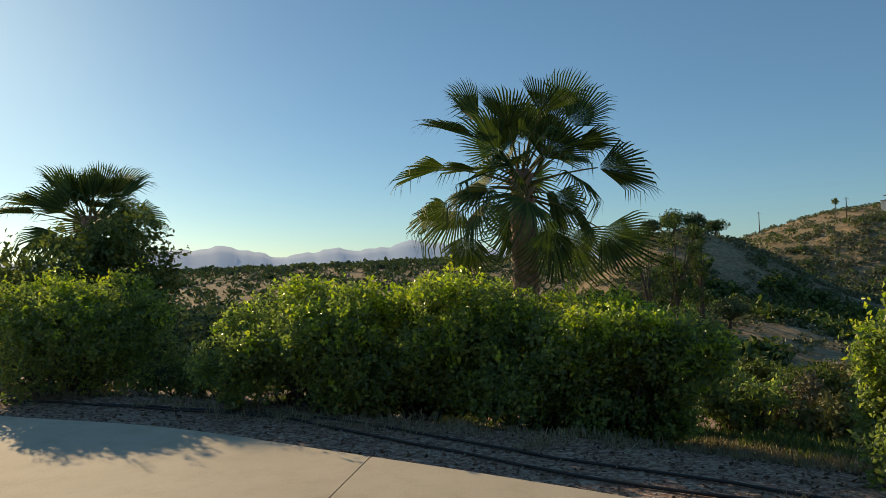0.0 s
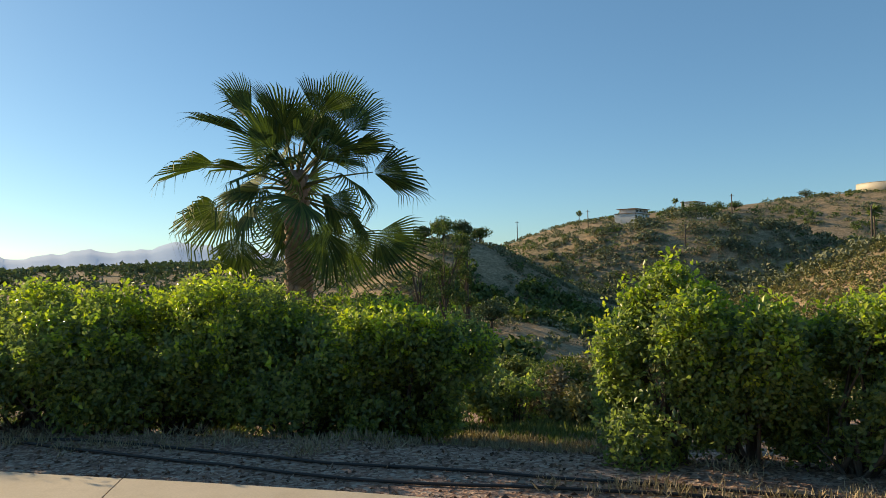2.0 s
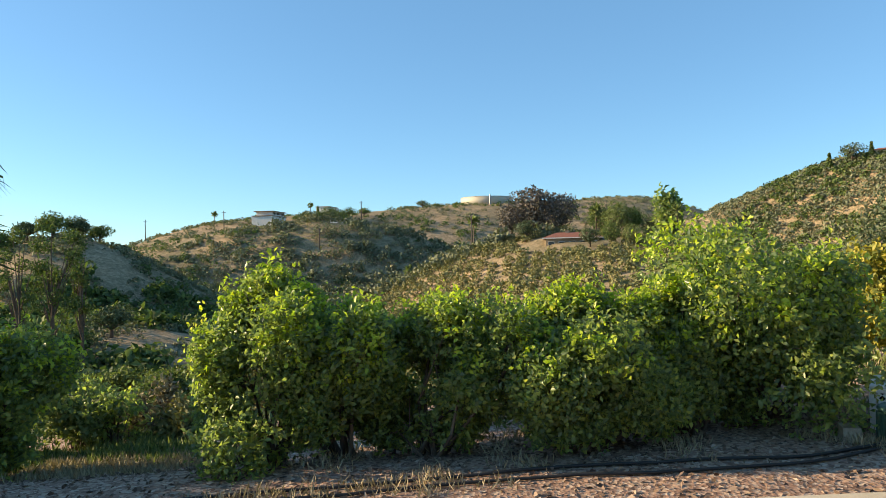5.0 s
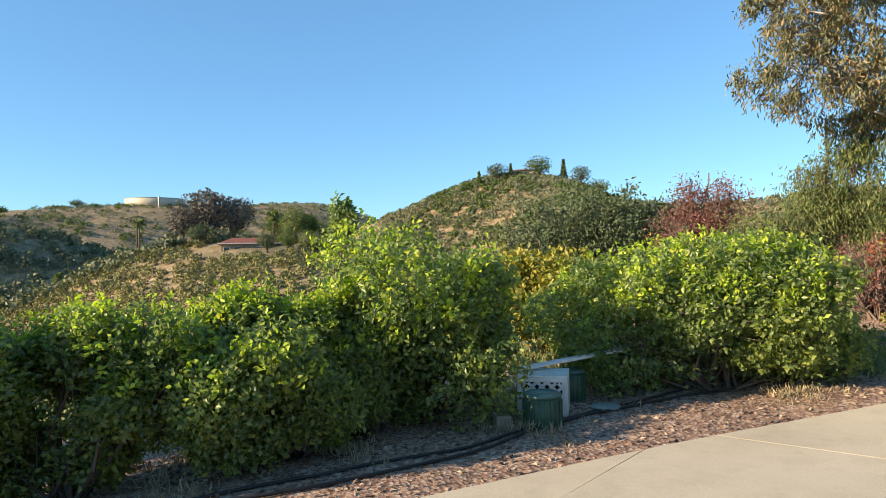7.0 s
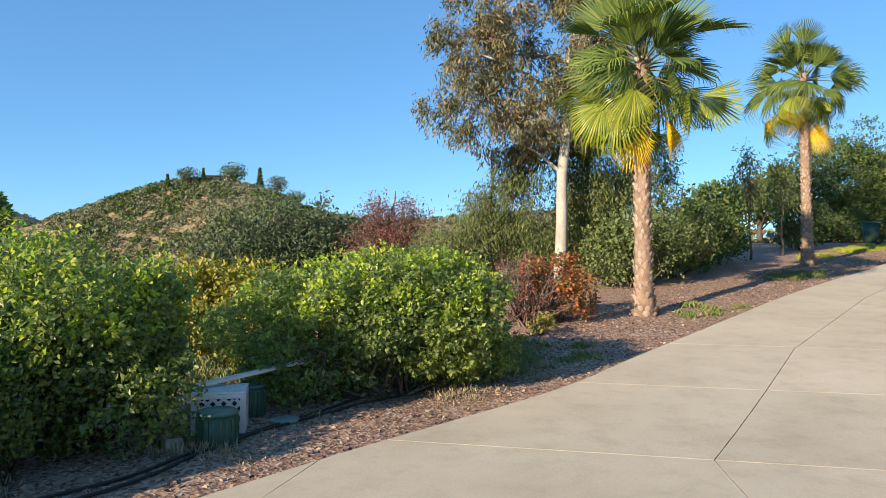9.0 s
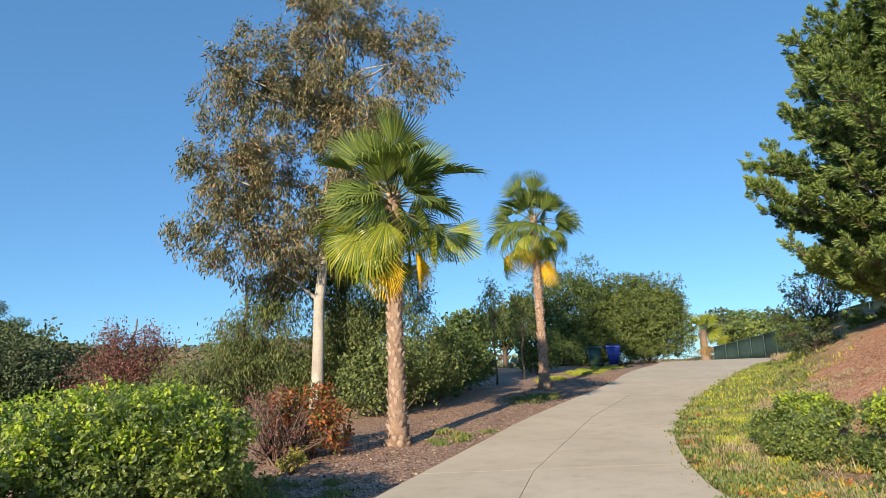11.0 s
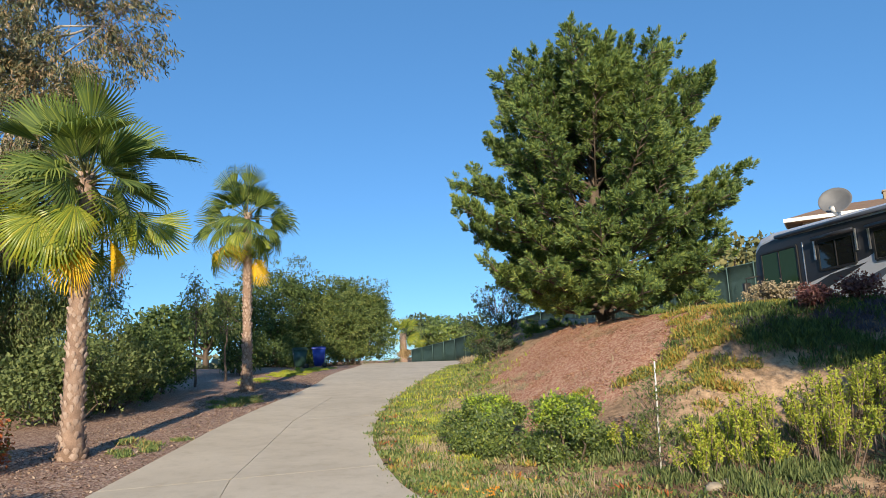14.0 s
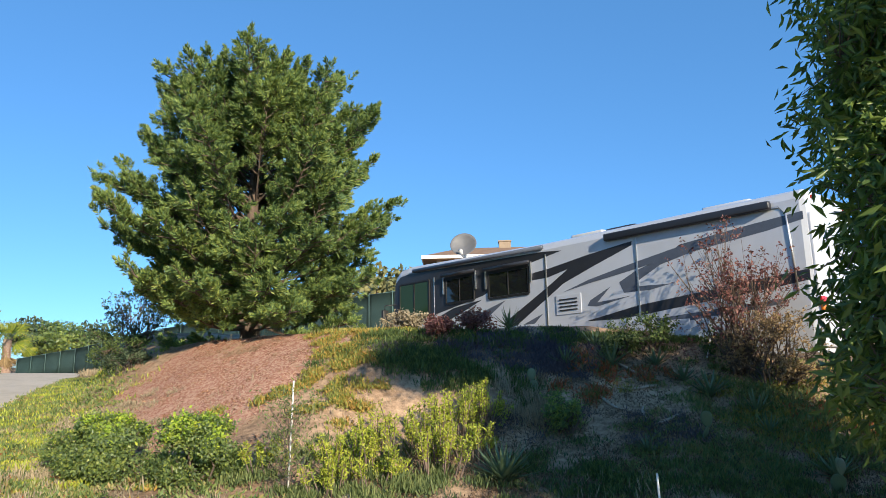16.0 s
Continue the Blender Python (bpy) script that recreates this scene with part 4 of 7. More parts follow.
for n, (x, y, h) in enumerate(((24.6, -15.0, 4.2), (23.4, -11.0, 4.6), (25.6, -17.0, 3.6))):
    tree("sapling", (x, y), h, 83 + n, "slender young eucalyptus with sparse leaves", "tree", 0.05, 3, GUM_LEAF_GREEN, 0.14, 1300,
         [(0, 0, h * 0.72, 0.6, 0.6, 0.9), (0.1, 0, h * 0.95, 0.35, 0.35, 0.5)], BARK, droop=0.5, spray=0.3, per=14, group="saplings")
fan_palm((40.2, -44.2), 2.7, 2.4, 86, "short stocky fan palm with bright fronds by the drive", fronds=22, sag=78, base_r=0.3, neck_r=0.26, yellow=0, green=PALM_LIME, straw=6)
# scrub just below the hedge
HEATH_LEAF = leafy("dry_grey_leaf", [(0.11, 0.10, 0.07), (0.20, 0.175, 0.115), (0.28, 0.25, 0.16)], 0.1, 0.8, 0.9)
for n, (b, d, r, m, c) in enumerate(((-21.3, 12.8, 0.62, HEDGE_LEAF, "light green"), (-23.6, 14.0, 0.6, GUM_LEAF_GREEN, "olive"), (-29.4, 13.4, 0.62, ORCHARD_LEAF, "rusty green"), (-31.5, 12.6, 0.7, ORCHARD_LEAF, "rusty green"), (-21.6, 9.8, 0.42, GUM_LEAF_GREEN, "olive"), (-23.9, 9.9, 0.34, HEDGE_LEAF, "light green"), (-26.4, 10.4, 0.4, HEATH_LEAF, "dry grey"), (-29.2, 9.6, 0.3, ORCHARD_LEAF, "rusty green"), (-27.6, 12.0, 0.5, DARK_LEAF, "dark green"), (-27.0, 19, 1.0, DARK_LEAF, "dark green"), (-25.2, 22, 1.2, GUM_LEAF_GREEN, "olive"), (18.5, 11.0, 0.6, GUM_LEAF_GREEN, "olive"), (20.5, 13.5, 0.9, OAK_LEAF, "grey-green"), (-35, 14, 0.9, ORCHARD_LEAF, "rusty green"), (35, 16, 1.2, GUM_LEAF_GREEN, "olive"), (29, 14.0, 1.45, GUM_LEAF_GREEN, "olive"))):
    bush("wild_shrub", pt(b, d), (r, r * 0.9, r * 0.85), 90 + n, int(3500 * r), 0.075, m, f"wild {c} shrub on the slope below the hedge", group="wild shrubs", low=0.08, stems=12)
# several crown masses lie out of view, added only to shade the bank
tree("leafy_tree", (-3.6, -7.9), 7.6, 101, "dense tree with long glossy green leaves beside the bank", "tree", 0.12, 3, LONG_LEAF, 0.17, 90000,
     [(1.0, 2.3, 2.8, 0.8, 0.9, 1.3), (0.2, 1.7, 3.2, 1.1, 1.1, 1.5), (0.7, 0, 1.9, 1.0, 1.3, 1.1), (0.35, 0, 3.3, 1.1, 1.4, 1.1), (0.45, 0.1, 5.1, 1.2, 1.4, 1.0), (-0.3, 0, 6.6, 1.6, 1.6, 1.1), (-0.6, 0.2, 2.6, 1.3, 1.5, 1.8), (0.75, 0, 3.1, 0.7, 0.8, 1.3), (-1.9, 0.4, 2.4, 1.4, 1.4, 1.6), (-2.1, 0.4, 4.4, 1.4, 1.4, 1.4), (0.5, 0, 4.2, 0.8, 1.0, 0.9), (1.3, 0.5, 5.2, 0.6, 0.7, 0.8), (1.1, 0.4, 6.3, 0.6, 0.7, 0.7), (1.3, 0.4, 4.1, 0.6, 0.7, 0.7), (1.6, 1.1, 2.1, 0.6, 0.7, 1.0), (1.5, 1.1, 3.5, 0.6, 0.7, 0.9), (1.1, 3.3, 5.8, 0.9, 0.8, 0.55), (0.4, 3.0, 6.1, 0.9, 0.8, 0.7)], BARK, spray=0.28, per=12, droop=0.32)
bush("dead_shrub", (-2.3, -14.2), (0.9, 0.7, 1.4), 102, 3400, 0.06, PLUM_LEAF, "half-dead shrub with purple-brown leaves on the bank", low=0.35, stems=60, shaggy=0.5, lump=0.5, fill=0.6)
bush("dry_shrub", (-2.75, -13.8), (0.95, 0.6, 0.75), 103, 4200, 0.05, PALM_STRAW, "dry tawny shrub on the bank", low=0.05, stems=50, fill=0.6)
bush("glossy_shrub", (7.75, -10.0), (0.76, 0.64, 0.50), 104, 17000, 0.052, HEDGE_LEAF, "low glossy green shrub on the bank", low=0.06, group="bank shrubs", lump=0.35, shoots=SHOOT_LEAF)
bush("glossy_shrub", (6.15, -9.6), (0.78, 0.64, 0.50), 105, 17000, 0.052, HEDGE_LEAF, "low glossy green shrub on the bank", low=0.06, group="bank shrubs", lump=0.35, shoots=SHOOT_LEAF)
bush("silver_shrub", (14.2, -20.2), (1.1, 0.9, 0.85), 106, 2200, 0.07, OAK_LEAF, "thin silvery shrub beside the fence", low=0.3, stems=40, fill=0.6, lump=0.4)

FINGER = leafy("iceplant_leaf", [(0.05, 0.085, 0.032), (0.09, 0.14, 0.045), (0.15, 0.19, 0.058), (0.22, 0.20, 0.075), (0.34, 0.15, 0.075)], 0.2, 0.5, 1.6)
LIME = leafy("lime_succulent", [(0.12, 0.16, 0.03), (0.24, 0.29, 0.04), (0.36, 0.38, 0.05), (0.40, 0.36, 0.07)], 0.3, 0.45, 0.9)
HEATH = leafy("grey_heath", [(0.11, 0.10, 0.07), (0.21, 0.175, 0.115), (0.31, 0.26, 0.17), (0.27, 0.19, 0.12)], 0.1, 0.8, 0.9)
ALOE = leafy("aloe_leaf", [(0.07, 0.11, 0.06), (0.12, 0.17, 0.09), (0.17, 0.22, 0.11)], 0.1, 0.5, 2.0)


def carpet(name, where, count, size, material, label, seed, spread_r=0.07, per=8, tall=0.7, wide=0.24):
    """Low fleshy ground cover: tufts of finger leaves. where(rng, n) gives x and y."""
    rng = np.random.default_rng(seed)
    x, y = where(rng, count)
    z = land(x, y)[0] + 0.06 * np.clip(waves(x, y, 0.22, seed), 0, 1)
    c = np.stack([x, y, z], -1)
    p = c[:, None] + rng.normal(size=(len(c), per, 3)) * (spread_r, spread_r, 0.0)
    w = rng.normal(size=(len(c), per, 3)) * 0.5 + (0, 0, tall)
    ln = size * rng.uniform(0.5, 1.4, (len(c), per)).ravel()
    v, f = leaves(p.reshape(-1, 3) - (0, 0, 0.01), w.reshape(-1, 3), ln, ln * wide, rng, 0.3, 0.0)
    return tagged(finish(name, soup(name, v, f), material, smooth=False), label, "ground cover", kind="stuff")


def patchy(x, y, scale, seed, keep):
    return waves(x, y, scale, seed) > keep


def on_bank(lo, hi, s_lo, s_hi, scale, seed, keep, dense=1.0):
    def where(rng, n):
        x, y = rng.uniform(-6, 27, n * 24), rng.uniform(-33, -6, n * 24)
        _, _, d_r, _ = land(x, y)
        s = 0.82 * x - 0.57 * y
        ok = (d_r > lo) & (d_r < hi * rng.random(len(x)) ** 0.5) & (s > s_lo) & (s < s_hi) & patchy(x, y, scale, seed, keep)
        return x[ok][:n], y[ok][:n]
    return where


def blob(cx, cy, rx, ry, turn):
    def where(rng, n):
        k = max(4, n // 22)
        pick = rng.integers(0, k, n)
        a, b = (rng.normal(size=k) * rx)[pick] + rng.normal(size=n) * 0.075, (rng.normal(size=k) * ry)[pick] + rng.normal(size=n) * 0.075
        c, s = math.cos(radians(turn)), math.sin(radians(turn))
        return cx + a * c - b * s, cy + a * s + b * c
    return where


GOLD_FINGER = leafy("golden_iceplant", [(0.085, 0.125, 0.035), (0.16, 0.19, 0.045), (0.26, 0.245, 0.055), (0.36, 0.23, 0.06), (0.34, 0.125, 0.05)], 0.28, 0.45, 1.4)
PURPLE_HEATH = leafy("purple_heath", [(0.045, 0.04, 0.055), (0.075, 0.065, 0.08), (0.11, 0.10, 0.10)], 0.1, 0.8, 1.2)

# strip along the drive
carpet("iceplant_carpet", on_bank(-0.12, 3.0, 3, 20, 0.3, 7, -0.2), 5200, 0.08, FINGER, "low carpet of green and reddish ice plant beside the drive", 201, 0.06, 12, 0.6, 0.36)
carpet("iceplant_carpet", on_bank(0.0, 2.8, 3, 18, 0.25, 51, 0.35), 1000, 0.085, GOLD_FINGER, "yellow and orange ice plant beside the drive", 234, 0.06, 12, 0.6, 0.36)
carpet("heath_carpet", on_bank(0.1, 3.0, 3, 18, 0.3, 57, 0.1), 2600, 0.08, HEATH, "dry grey-brown tufts among the ice plant", 251, 0.07, 12, 0.9, 0.13)
carpet("red_carpet", on_bank(0.0, 2.8, 3, 18, 0.22, 71, 0.35), 1100, 0.075, RED_LEAF, "rusty red ice plant beside the drive", 254, 0.06, 10, 0.6, 0.34)
carpet("iceplant_carpet", on_bank(0.0, 3.0, 3, 20, 0.25, 73, 0.15), 1900, 0.08, DARK_LEAF, "dark green ice plant beside the drive", 255, 0.06, 10, 0.6, 0.34)
carpet("drive_edge_plants", on_bank(-0.10, 0.7, 2, 30, 0.25, 39, -0.1), 2000, 0.065, FINGER, "succulents spilling over the drive's edge", 229, 0.06, 8, 0.5, 0.34)
carpet("drive_edge_plants", on_bank(-0.10, 0.9, 2, 30, 0.3, 41, 0.1), 700, 0.07, GUM_LEAF_GREEN, "green weeds along the drive's edge", 230, 0.06, 8, 0.5, 0.3)
carpet("iceplant_carpet", blob(10.9, -12.4, 0.8, 0.35, -45), 700, 0.08, LIME, "lime green succulents in a mound beside the drive", 223, 0.06, 9)
carpet("iceplant_carpet", blob(9.3, -10.7, 0.6, 0.35, -40), 700, 0.09, LIME, "lime green succulents in a mound beside the glossy shrubs", 235, 0.06, 9)
carpet("heath_carpet", blob(8.9, -10.0, 0.3, 0.25, -40), 300, 0.12, HEATH, "pale grey heather tuft beside the glossy shrub", 236, 0.08, 12, 1.0, 0.1)
carpet("heath_carpet", blob(10.6, -13.7, 1.5, 0.5, -42), 2200, 0.075, HEATH, "grey-brown heather along the lower bank", 221, 0.08, 10, 0.9, 0.13)
carpet("verge_grass", blob(26.6, -20.9, 2.4, 0.5, -62), 1500, 0.09, LIME, "bright green verge beside the bins", 208)
carpet("verge_grass", blob(21.6, -31.6, 1.5, 0.4, -24), 600, 0.34, HEATH, "dry grass along the fence beyond the drive", 249, 0.12, 9, 1.6, 0.05)
carpet("verge_grass", blob(21.4, -31.0, 1.5, 0.4, -24), 300, 0.2, LIME, "green grass along the fence beyond the drive", 250, 0.12, 9, 1.4, 0.08)
carpet("verge_grass", blob(14.2, -7.6, 0.7, 0.35, -50), 180, 0.09, FINGER, "green tufts in the mulch by the palms", 209)
carpet("verge_grass", blob(18.6, -12.7, 1.2, 0.35, -53), 350, 0.09, FINGER, "green tufts in the mulch by the palms", 210)
carpet("verge_grass", blob(10.6, -2.3, 0.7, 0.4, -50), 900, 0.07, FINGER, "low green ground cover at the hedge's end", 211)
carpet("iceplant_carpet", on_bank(0.0, 3.4, 18, 36, 0.35, 75, -0.4), 3600, 0.10, FINGER, "green and reddish ice plant along the upper drive", 256, 0.09, 10, 0.6, 0.36)
carpet("verge_grass", on_bank(0.2, 4.0, 17, 36, 0.35, 77, 0.1), 1500, 0.13, LIME, "yellow-green grass along the upper drive", 257, 0.09, 9, 1.1, 0.14)
# golden streak from the pine down over bare sand
carpet("iceplant_carpet", blob(5.1, -15.3, 0.8, 0.5, -25), 1300, 0.075, GOLD_FINGER, "yellow-green and rusty ice plant below the pine", 203, 0.07, 14, 0.9, 0.26)
carpet("iceplant_carpet", blob(5.45, -13.9, 0.75, 0.25, -70), 750, 0.075, GOLD_FINGER, "streak of yellow and orange ice plant down the bank", 202, 0.07, 14, 0.9, 0.26)
carpet("iceplant_carpet", blob(6.25, -12.5, 0.75, 0.2, 20), 420, 0.075, GOLD_FINGER, "orange ice plant over bare sand", 222, 0.07, 14, 0.9, 0.26)
carpet("iceplant_carpet", blob(5.0, -11.9, 0.55, 0.3, 40), 380, 0.075, GOLD_FINGER, "straggling yellow ice plant on the sandy bank", 237, 0.07, 14, 0.9, 0.26)
DUFF = leafy("dry_duff", [(0.045, 0.03, 0.02), (0.08, 0.052, 0.033), (0.125, 0.082, 0.05), (0.19, 0.13, 0.08)], 0.02, 0.9, 1.5)
carpet("dry_duff", on_bank(1.2, 10.5, -7, 9, 0.35, 61, -0.55), 11000, 0.06, DUFF, "brown duff of dead leaves and stems over the bank", 243, 0.10, 9, 0.25, 0.2)
carpet("shade_scrub", on_bank(0.4, 5.5, -7, 9, 0.4, 63, 0.0), 3200, 0.08, OAK_LEAF, "straggling ice plant over the lower bank", 244, 0.08, 9, 1.0, 0.2)
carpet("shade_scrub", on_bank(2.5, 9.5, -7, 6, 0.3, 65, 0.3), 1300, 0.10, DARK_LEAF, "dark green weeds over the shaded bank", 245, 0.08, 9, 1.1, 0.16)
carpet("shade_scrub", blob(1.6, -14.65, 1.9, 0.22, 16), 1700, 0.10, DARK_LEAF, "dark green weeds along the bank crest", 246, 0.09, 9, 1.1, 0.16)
carpet("heath_carpet", blob(2.4, -14.2, 1.2, 0.22, 16), 700, 0.10, PURPLE_HEATH, "dark heather along the bank crest", 247, 0.09, 10, 1.0, 0.14)
carpet("shade_scrub", blob(3.6, -10.0, 1.0, 0.5, -10), 1100, 0.13, GUM_LEAF_GREEN, "green weeds among the lime succulents", 248, 0.09, 8, 1.4, 0.14)
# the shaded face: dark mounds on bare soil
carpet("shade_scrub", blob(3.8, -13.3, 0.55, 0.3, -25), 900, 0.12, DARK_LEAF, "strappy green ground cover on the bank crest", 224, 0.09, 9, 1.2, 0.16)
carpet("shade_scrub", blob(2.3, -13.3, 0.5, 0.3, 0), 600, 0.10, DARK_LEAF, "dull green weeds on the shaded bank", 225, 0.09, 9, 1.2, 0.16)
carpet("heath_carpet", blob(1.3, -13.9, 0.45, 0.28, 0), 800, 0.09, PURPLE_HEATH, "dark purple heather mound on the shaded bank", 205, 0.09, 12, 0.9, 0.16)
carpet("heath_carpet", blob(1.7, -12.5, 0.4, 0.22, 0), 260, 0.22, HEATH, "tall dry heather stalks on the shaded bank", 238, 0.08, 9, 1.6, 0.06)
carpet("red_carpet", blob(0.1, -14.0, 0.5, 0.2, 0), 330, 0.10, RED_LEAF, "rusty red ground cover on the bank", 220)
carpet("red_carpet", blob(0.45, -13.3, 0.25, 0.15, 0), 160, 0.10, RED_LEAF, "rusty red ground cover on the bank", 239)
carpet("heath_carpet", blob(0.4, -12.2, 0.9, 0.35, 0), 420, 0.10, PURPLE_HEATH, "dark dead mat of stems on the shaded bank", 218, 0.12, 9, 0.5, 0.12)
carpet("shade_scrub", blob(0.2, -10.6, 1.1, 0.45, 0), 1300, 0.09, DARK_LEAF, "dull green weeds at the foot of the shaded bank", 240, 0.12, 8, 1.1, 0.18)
carpet("iceplant_carpet", blob(-1.9, -11.8, 1.2, 0.9, 20), 3600, 0.075, FINGER, "green and red ice plant at the foot of the bank", 204, 0.08, 9, 0.9, 0.2)
carpet("iceplant_carpet", blob(-2.9, -13.3, 0.9, 0.7, 20), 1100, 0.085, GOLD_FINGER, "green, yellow and red ice plant on the bank's end", 217, 0.08, 9, 0.9, 0.2)
carpet("iceplant_carpet", blob(-3.0, -13.4, 0.9, 0.8, 20), 2400, 0.08, FINGER, "green and red ice plant on the bank's end", 242, 0.08, 9, 0.9, 0.2)
carpet("red_carpet", blob(-3.3, -13.0, 0.25, 0.2, 0), 200, 0.10, RED_LEAF, "rusty red ice plant on the bank's end", 241)
carpet("dry_stalks", on_bank(0.4, 8.5, -4, 17, 0.6, 37, 0.3), 420, 0.2, HEATH, "thin dry stalks and twigs over the bank", 226, 0.05, 4, 1.6, 0.05)
for n, (x, y, r, h, m, c) in enumerate(((3.5, -14.0, 0.4, 0.25, PLUM_LEAF, "dark red-brown"), (2.75, -14.6, 0.38, 0.25, PLUM_LEAF, "dark red-brown"), (4.3, -14.7, 0.4, 0.22, HEATH, "grey-brown"), (-0.75, -14.9, 0.75, 0.36, DARK_LEAF, "dark green"), (1.0, -12.1, 0.28, 0.26, HEDGE_LEAF, "fresh green"), (-0.1, -14.6, 0.4, 0.22, GUM_LEAF_GREEN, "olive"), (-2.3, -14.8, 0.5, 0.3, DARK_LEAF, "dark green"), (13.3, -18.2, 0.8, 0.42, DARK_LEAF, "dark green"), (14.4, -19.9, 0.9, 0.5, DARK_LEAF, "dark green"), (12.2, -16.8, 0.6, 0.3, OAK_LEAF, "grey-green"))):
    bush("crest_shrub", (x, y), (r, r * 0.85, h), 310 + n, int(1500 + 2200 * r * h), 0.06, m, f"low {c} shrub growing on the bank", group="low bank shrubs", low=0.03, stems=14, lump=0.4)


def dry_weeds(rng, n):
    x, y = rng.uniform(-9, 12, n * 8), rng.uniform(-3, 12, n * 8)
    d_l = land(x, y)[1]
    ok = (d_l > 0.5) & (d_l < 2.6) & patchy(x, y, 0.5, 12, 0.15)
    return x[ok][:n], y[ok][:n]


carpet("dry_weeds", dry_weeds, 1700, 0.085, HEATH, "dry grey weeds in the mulch under the hedge", 213, 0.06, 16, 1.0, 0.11)


def chips_where(rng, n):
    x, y = rng.uniform(-8, 26, n * 9), rng.uniform(-22, 11, n * 9)
    d_l = land(x, y)[1]
    ok = (d_l > 0.02) & (d_l < 2.8)
    return x[ok][:n], y[ok][:n]


def mulch_chips():
    rng = np.random.default_rng(220)
    x, y = chips_where(rng, 26000)
    p = np.stack([x, y, land(x, y)[0] + 0.006], -1)
    w = rng.normal(size=p.shape) * (1, 1, 0.22)
    ln = rng.uniform(0.022, 0.065, len(p))
    v, f = leaves(p, w, ln, ln * rng.uniform(0.3, 0.8, len(p)), rng, 0.15, 0.0)
    tagged(finish("mulch_chips", soup("mulch_chips", v, f), CHIP, smooth=False), "scattered bark chips and dry leaves", "mulch", kind="stuff")


LITTER_CHIP = leafy("pine_litter", [(0.10, 0.045, 0.03), (0.18, 0.085, 0.05), (0.27, 0.15, 0.09), (0.40, 0.27, 0.17)], 0.02, 0.9, 2.0)


def pine_litter():
    rng = np.random.default_rng(221)
    x, y = blob(8.2, -14.0, 2.0, 1.7, -40)(rng, 13000)
    p = np.stack([x, y, land(x, y)[0] + 0.008], -1)
    w = rng.normal(size=p.shape) * (1, 1, 0.35)
    ln = rng.uniform(0.025, 0.075, len(p))
    v, f = leaves(p, w, ln, ln * rng.uniform(0.12, 0.4, len(p)), rng, 0.15, 0.0)
    tagged(finish("pine_litter", soup("pine_litter", v, f), LITTER_CHIP, smooth=False), "rusty fallen needles and twigs below the pine", "litter", kind="stuff")


pine_litter()


def behind_hedge(rng, n):
    x, y = rng.uniform(-9, 14, n * 8), rng.uniform(-2, 15, n * 8)
    d_l = land(x, y)[1]
    b = np.degrees(np.arctan2(-x, y))
    ok = (d_l > 3.0) & (d_l < 7.5) & patchy(x, y, 0.8, 14, -0.1) & ((b > -19) | (b < -33))
    return x[ok][:n], y[ok][:n]


carpet("wild_weeds", behind_hedge, 1500, 0.12, GUM_LEAF_GREEN, "sunlit green weeds on the slope behind the hedge", 227, 0.12, 8, 1.1)
carpet("wild_weeds", behind_hedge, 900, 0.11, HEATH, "dry brown weeds on the slope behind the hedge", 228, 0.1, 8, 1.1, 0.12)
carpet("wild_weeds", blob(3.6, 7.4, 0.9, 0.5, -42), 900, 0.10, HEATH, "dry grey weeds in the gap of the hedge", 252, 0.09, 10, 1.1, 0.12)
carpet("wild_weeds", blob(4.0, 8.2, 1.0, 0.6, -42), 800, 0.12, GUM_LEAF_GREEN, "green weeds in the gap of the hedge", 253, 0.09, 9, 1.1, 0.16)
CHIP = leafy("bark_chip", [(0.05, 0.034, 0.026), (0.10, 0.066, 0.05), (0.17, 0.118, 0.09), (0.26, 0.195, 0.15), (0.37, 0.30, 0.24)], 0.02, 0.9, 3.0)
mulch_chips()


def succulent(at, seed, height, stalks, spread_r):
    rng = np.random.default_rng(seed)
    root = thing("succulent_bush", (*at, ground_at(*at) - 0.02), "upright succulent with lime green leaf tips on brown stalks", "succulent", "lime succulents on the bank")
    foot = rng.normal(size=(stalks, 3)) * (spread_r * 0.5, spread_r * 0.5, 0)
    top = foot * 1.5 + rng.normal(size=(stalks, 3)) * (0.06, 0.06, 0) + np.stack([np.zeros(stalks), np.zeros(stalks), height * rng.uniform(0.55, 1.1, stalks)], -1)
    finish("stalk", soup("stalk", *rods(foot, top, 0.011, 0.008, 5)), GREY_TWIG, root)["kind"] = "stuff"
    per = 95
    k = 1 - 0.56 * rng.random((stalks, per, 1)) ** 1.3
    p = foot[:, None] * (1 - k) + top[:, None] * k * 1.02 + rng.normal(size=(stalks, per, 3)) * (0.022, 0.022, 0.012)
    w = rng.normal(size=(stalks, per, 3)) * 0.8 + (0, 0, 0.7)
    ln = rng.uniform(0.028, 0.06, stalks * per)
    v, f = leaves(p.reshape(-1, 3), w.reshape(-1, 3), ln, ln * 0.4, rng, 0.35, 0)
    finish("foliage", soup("foliage", v, f), LIME, root, smooth=False)["kind"] = "stuff"
    return root


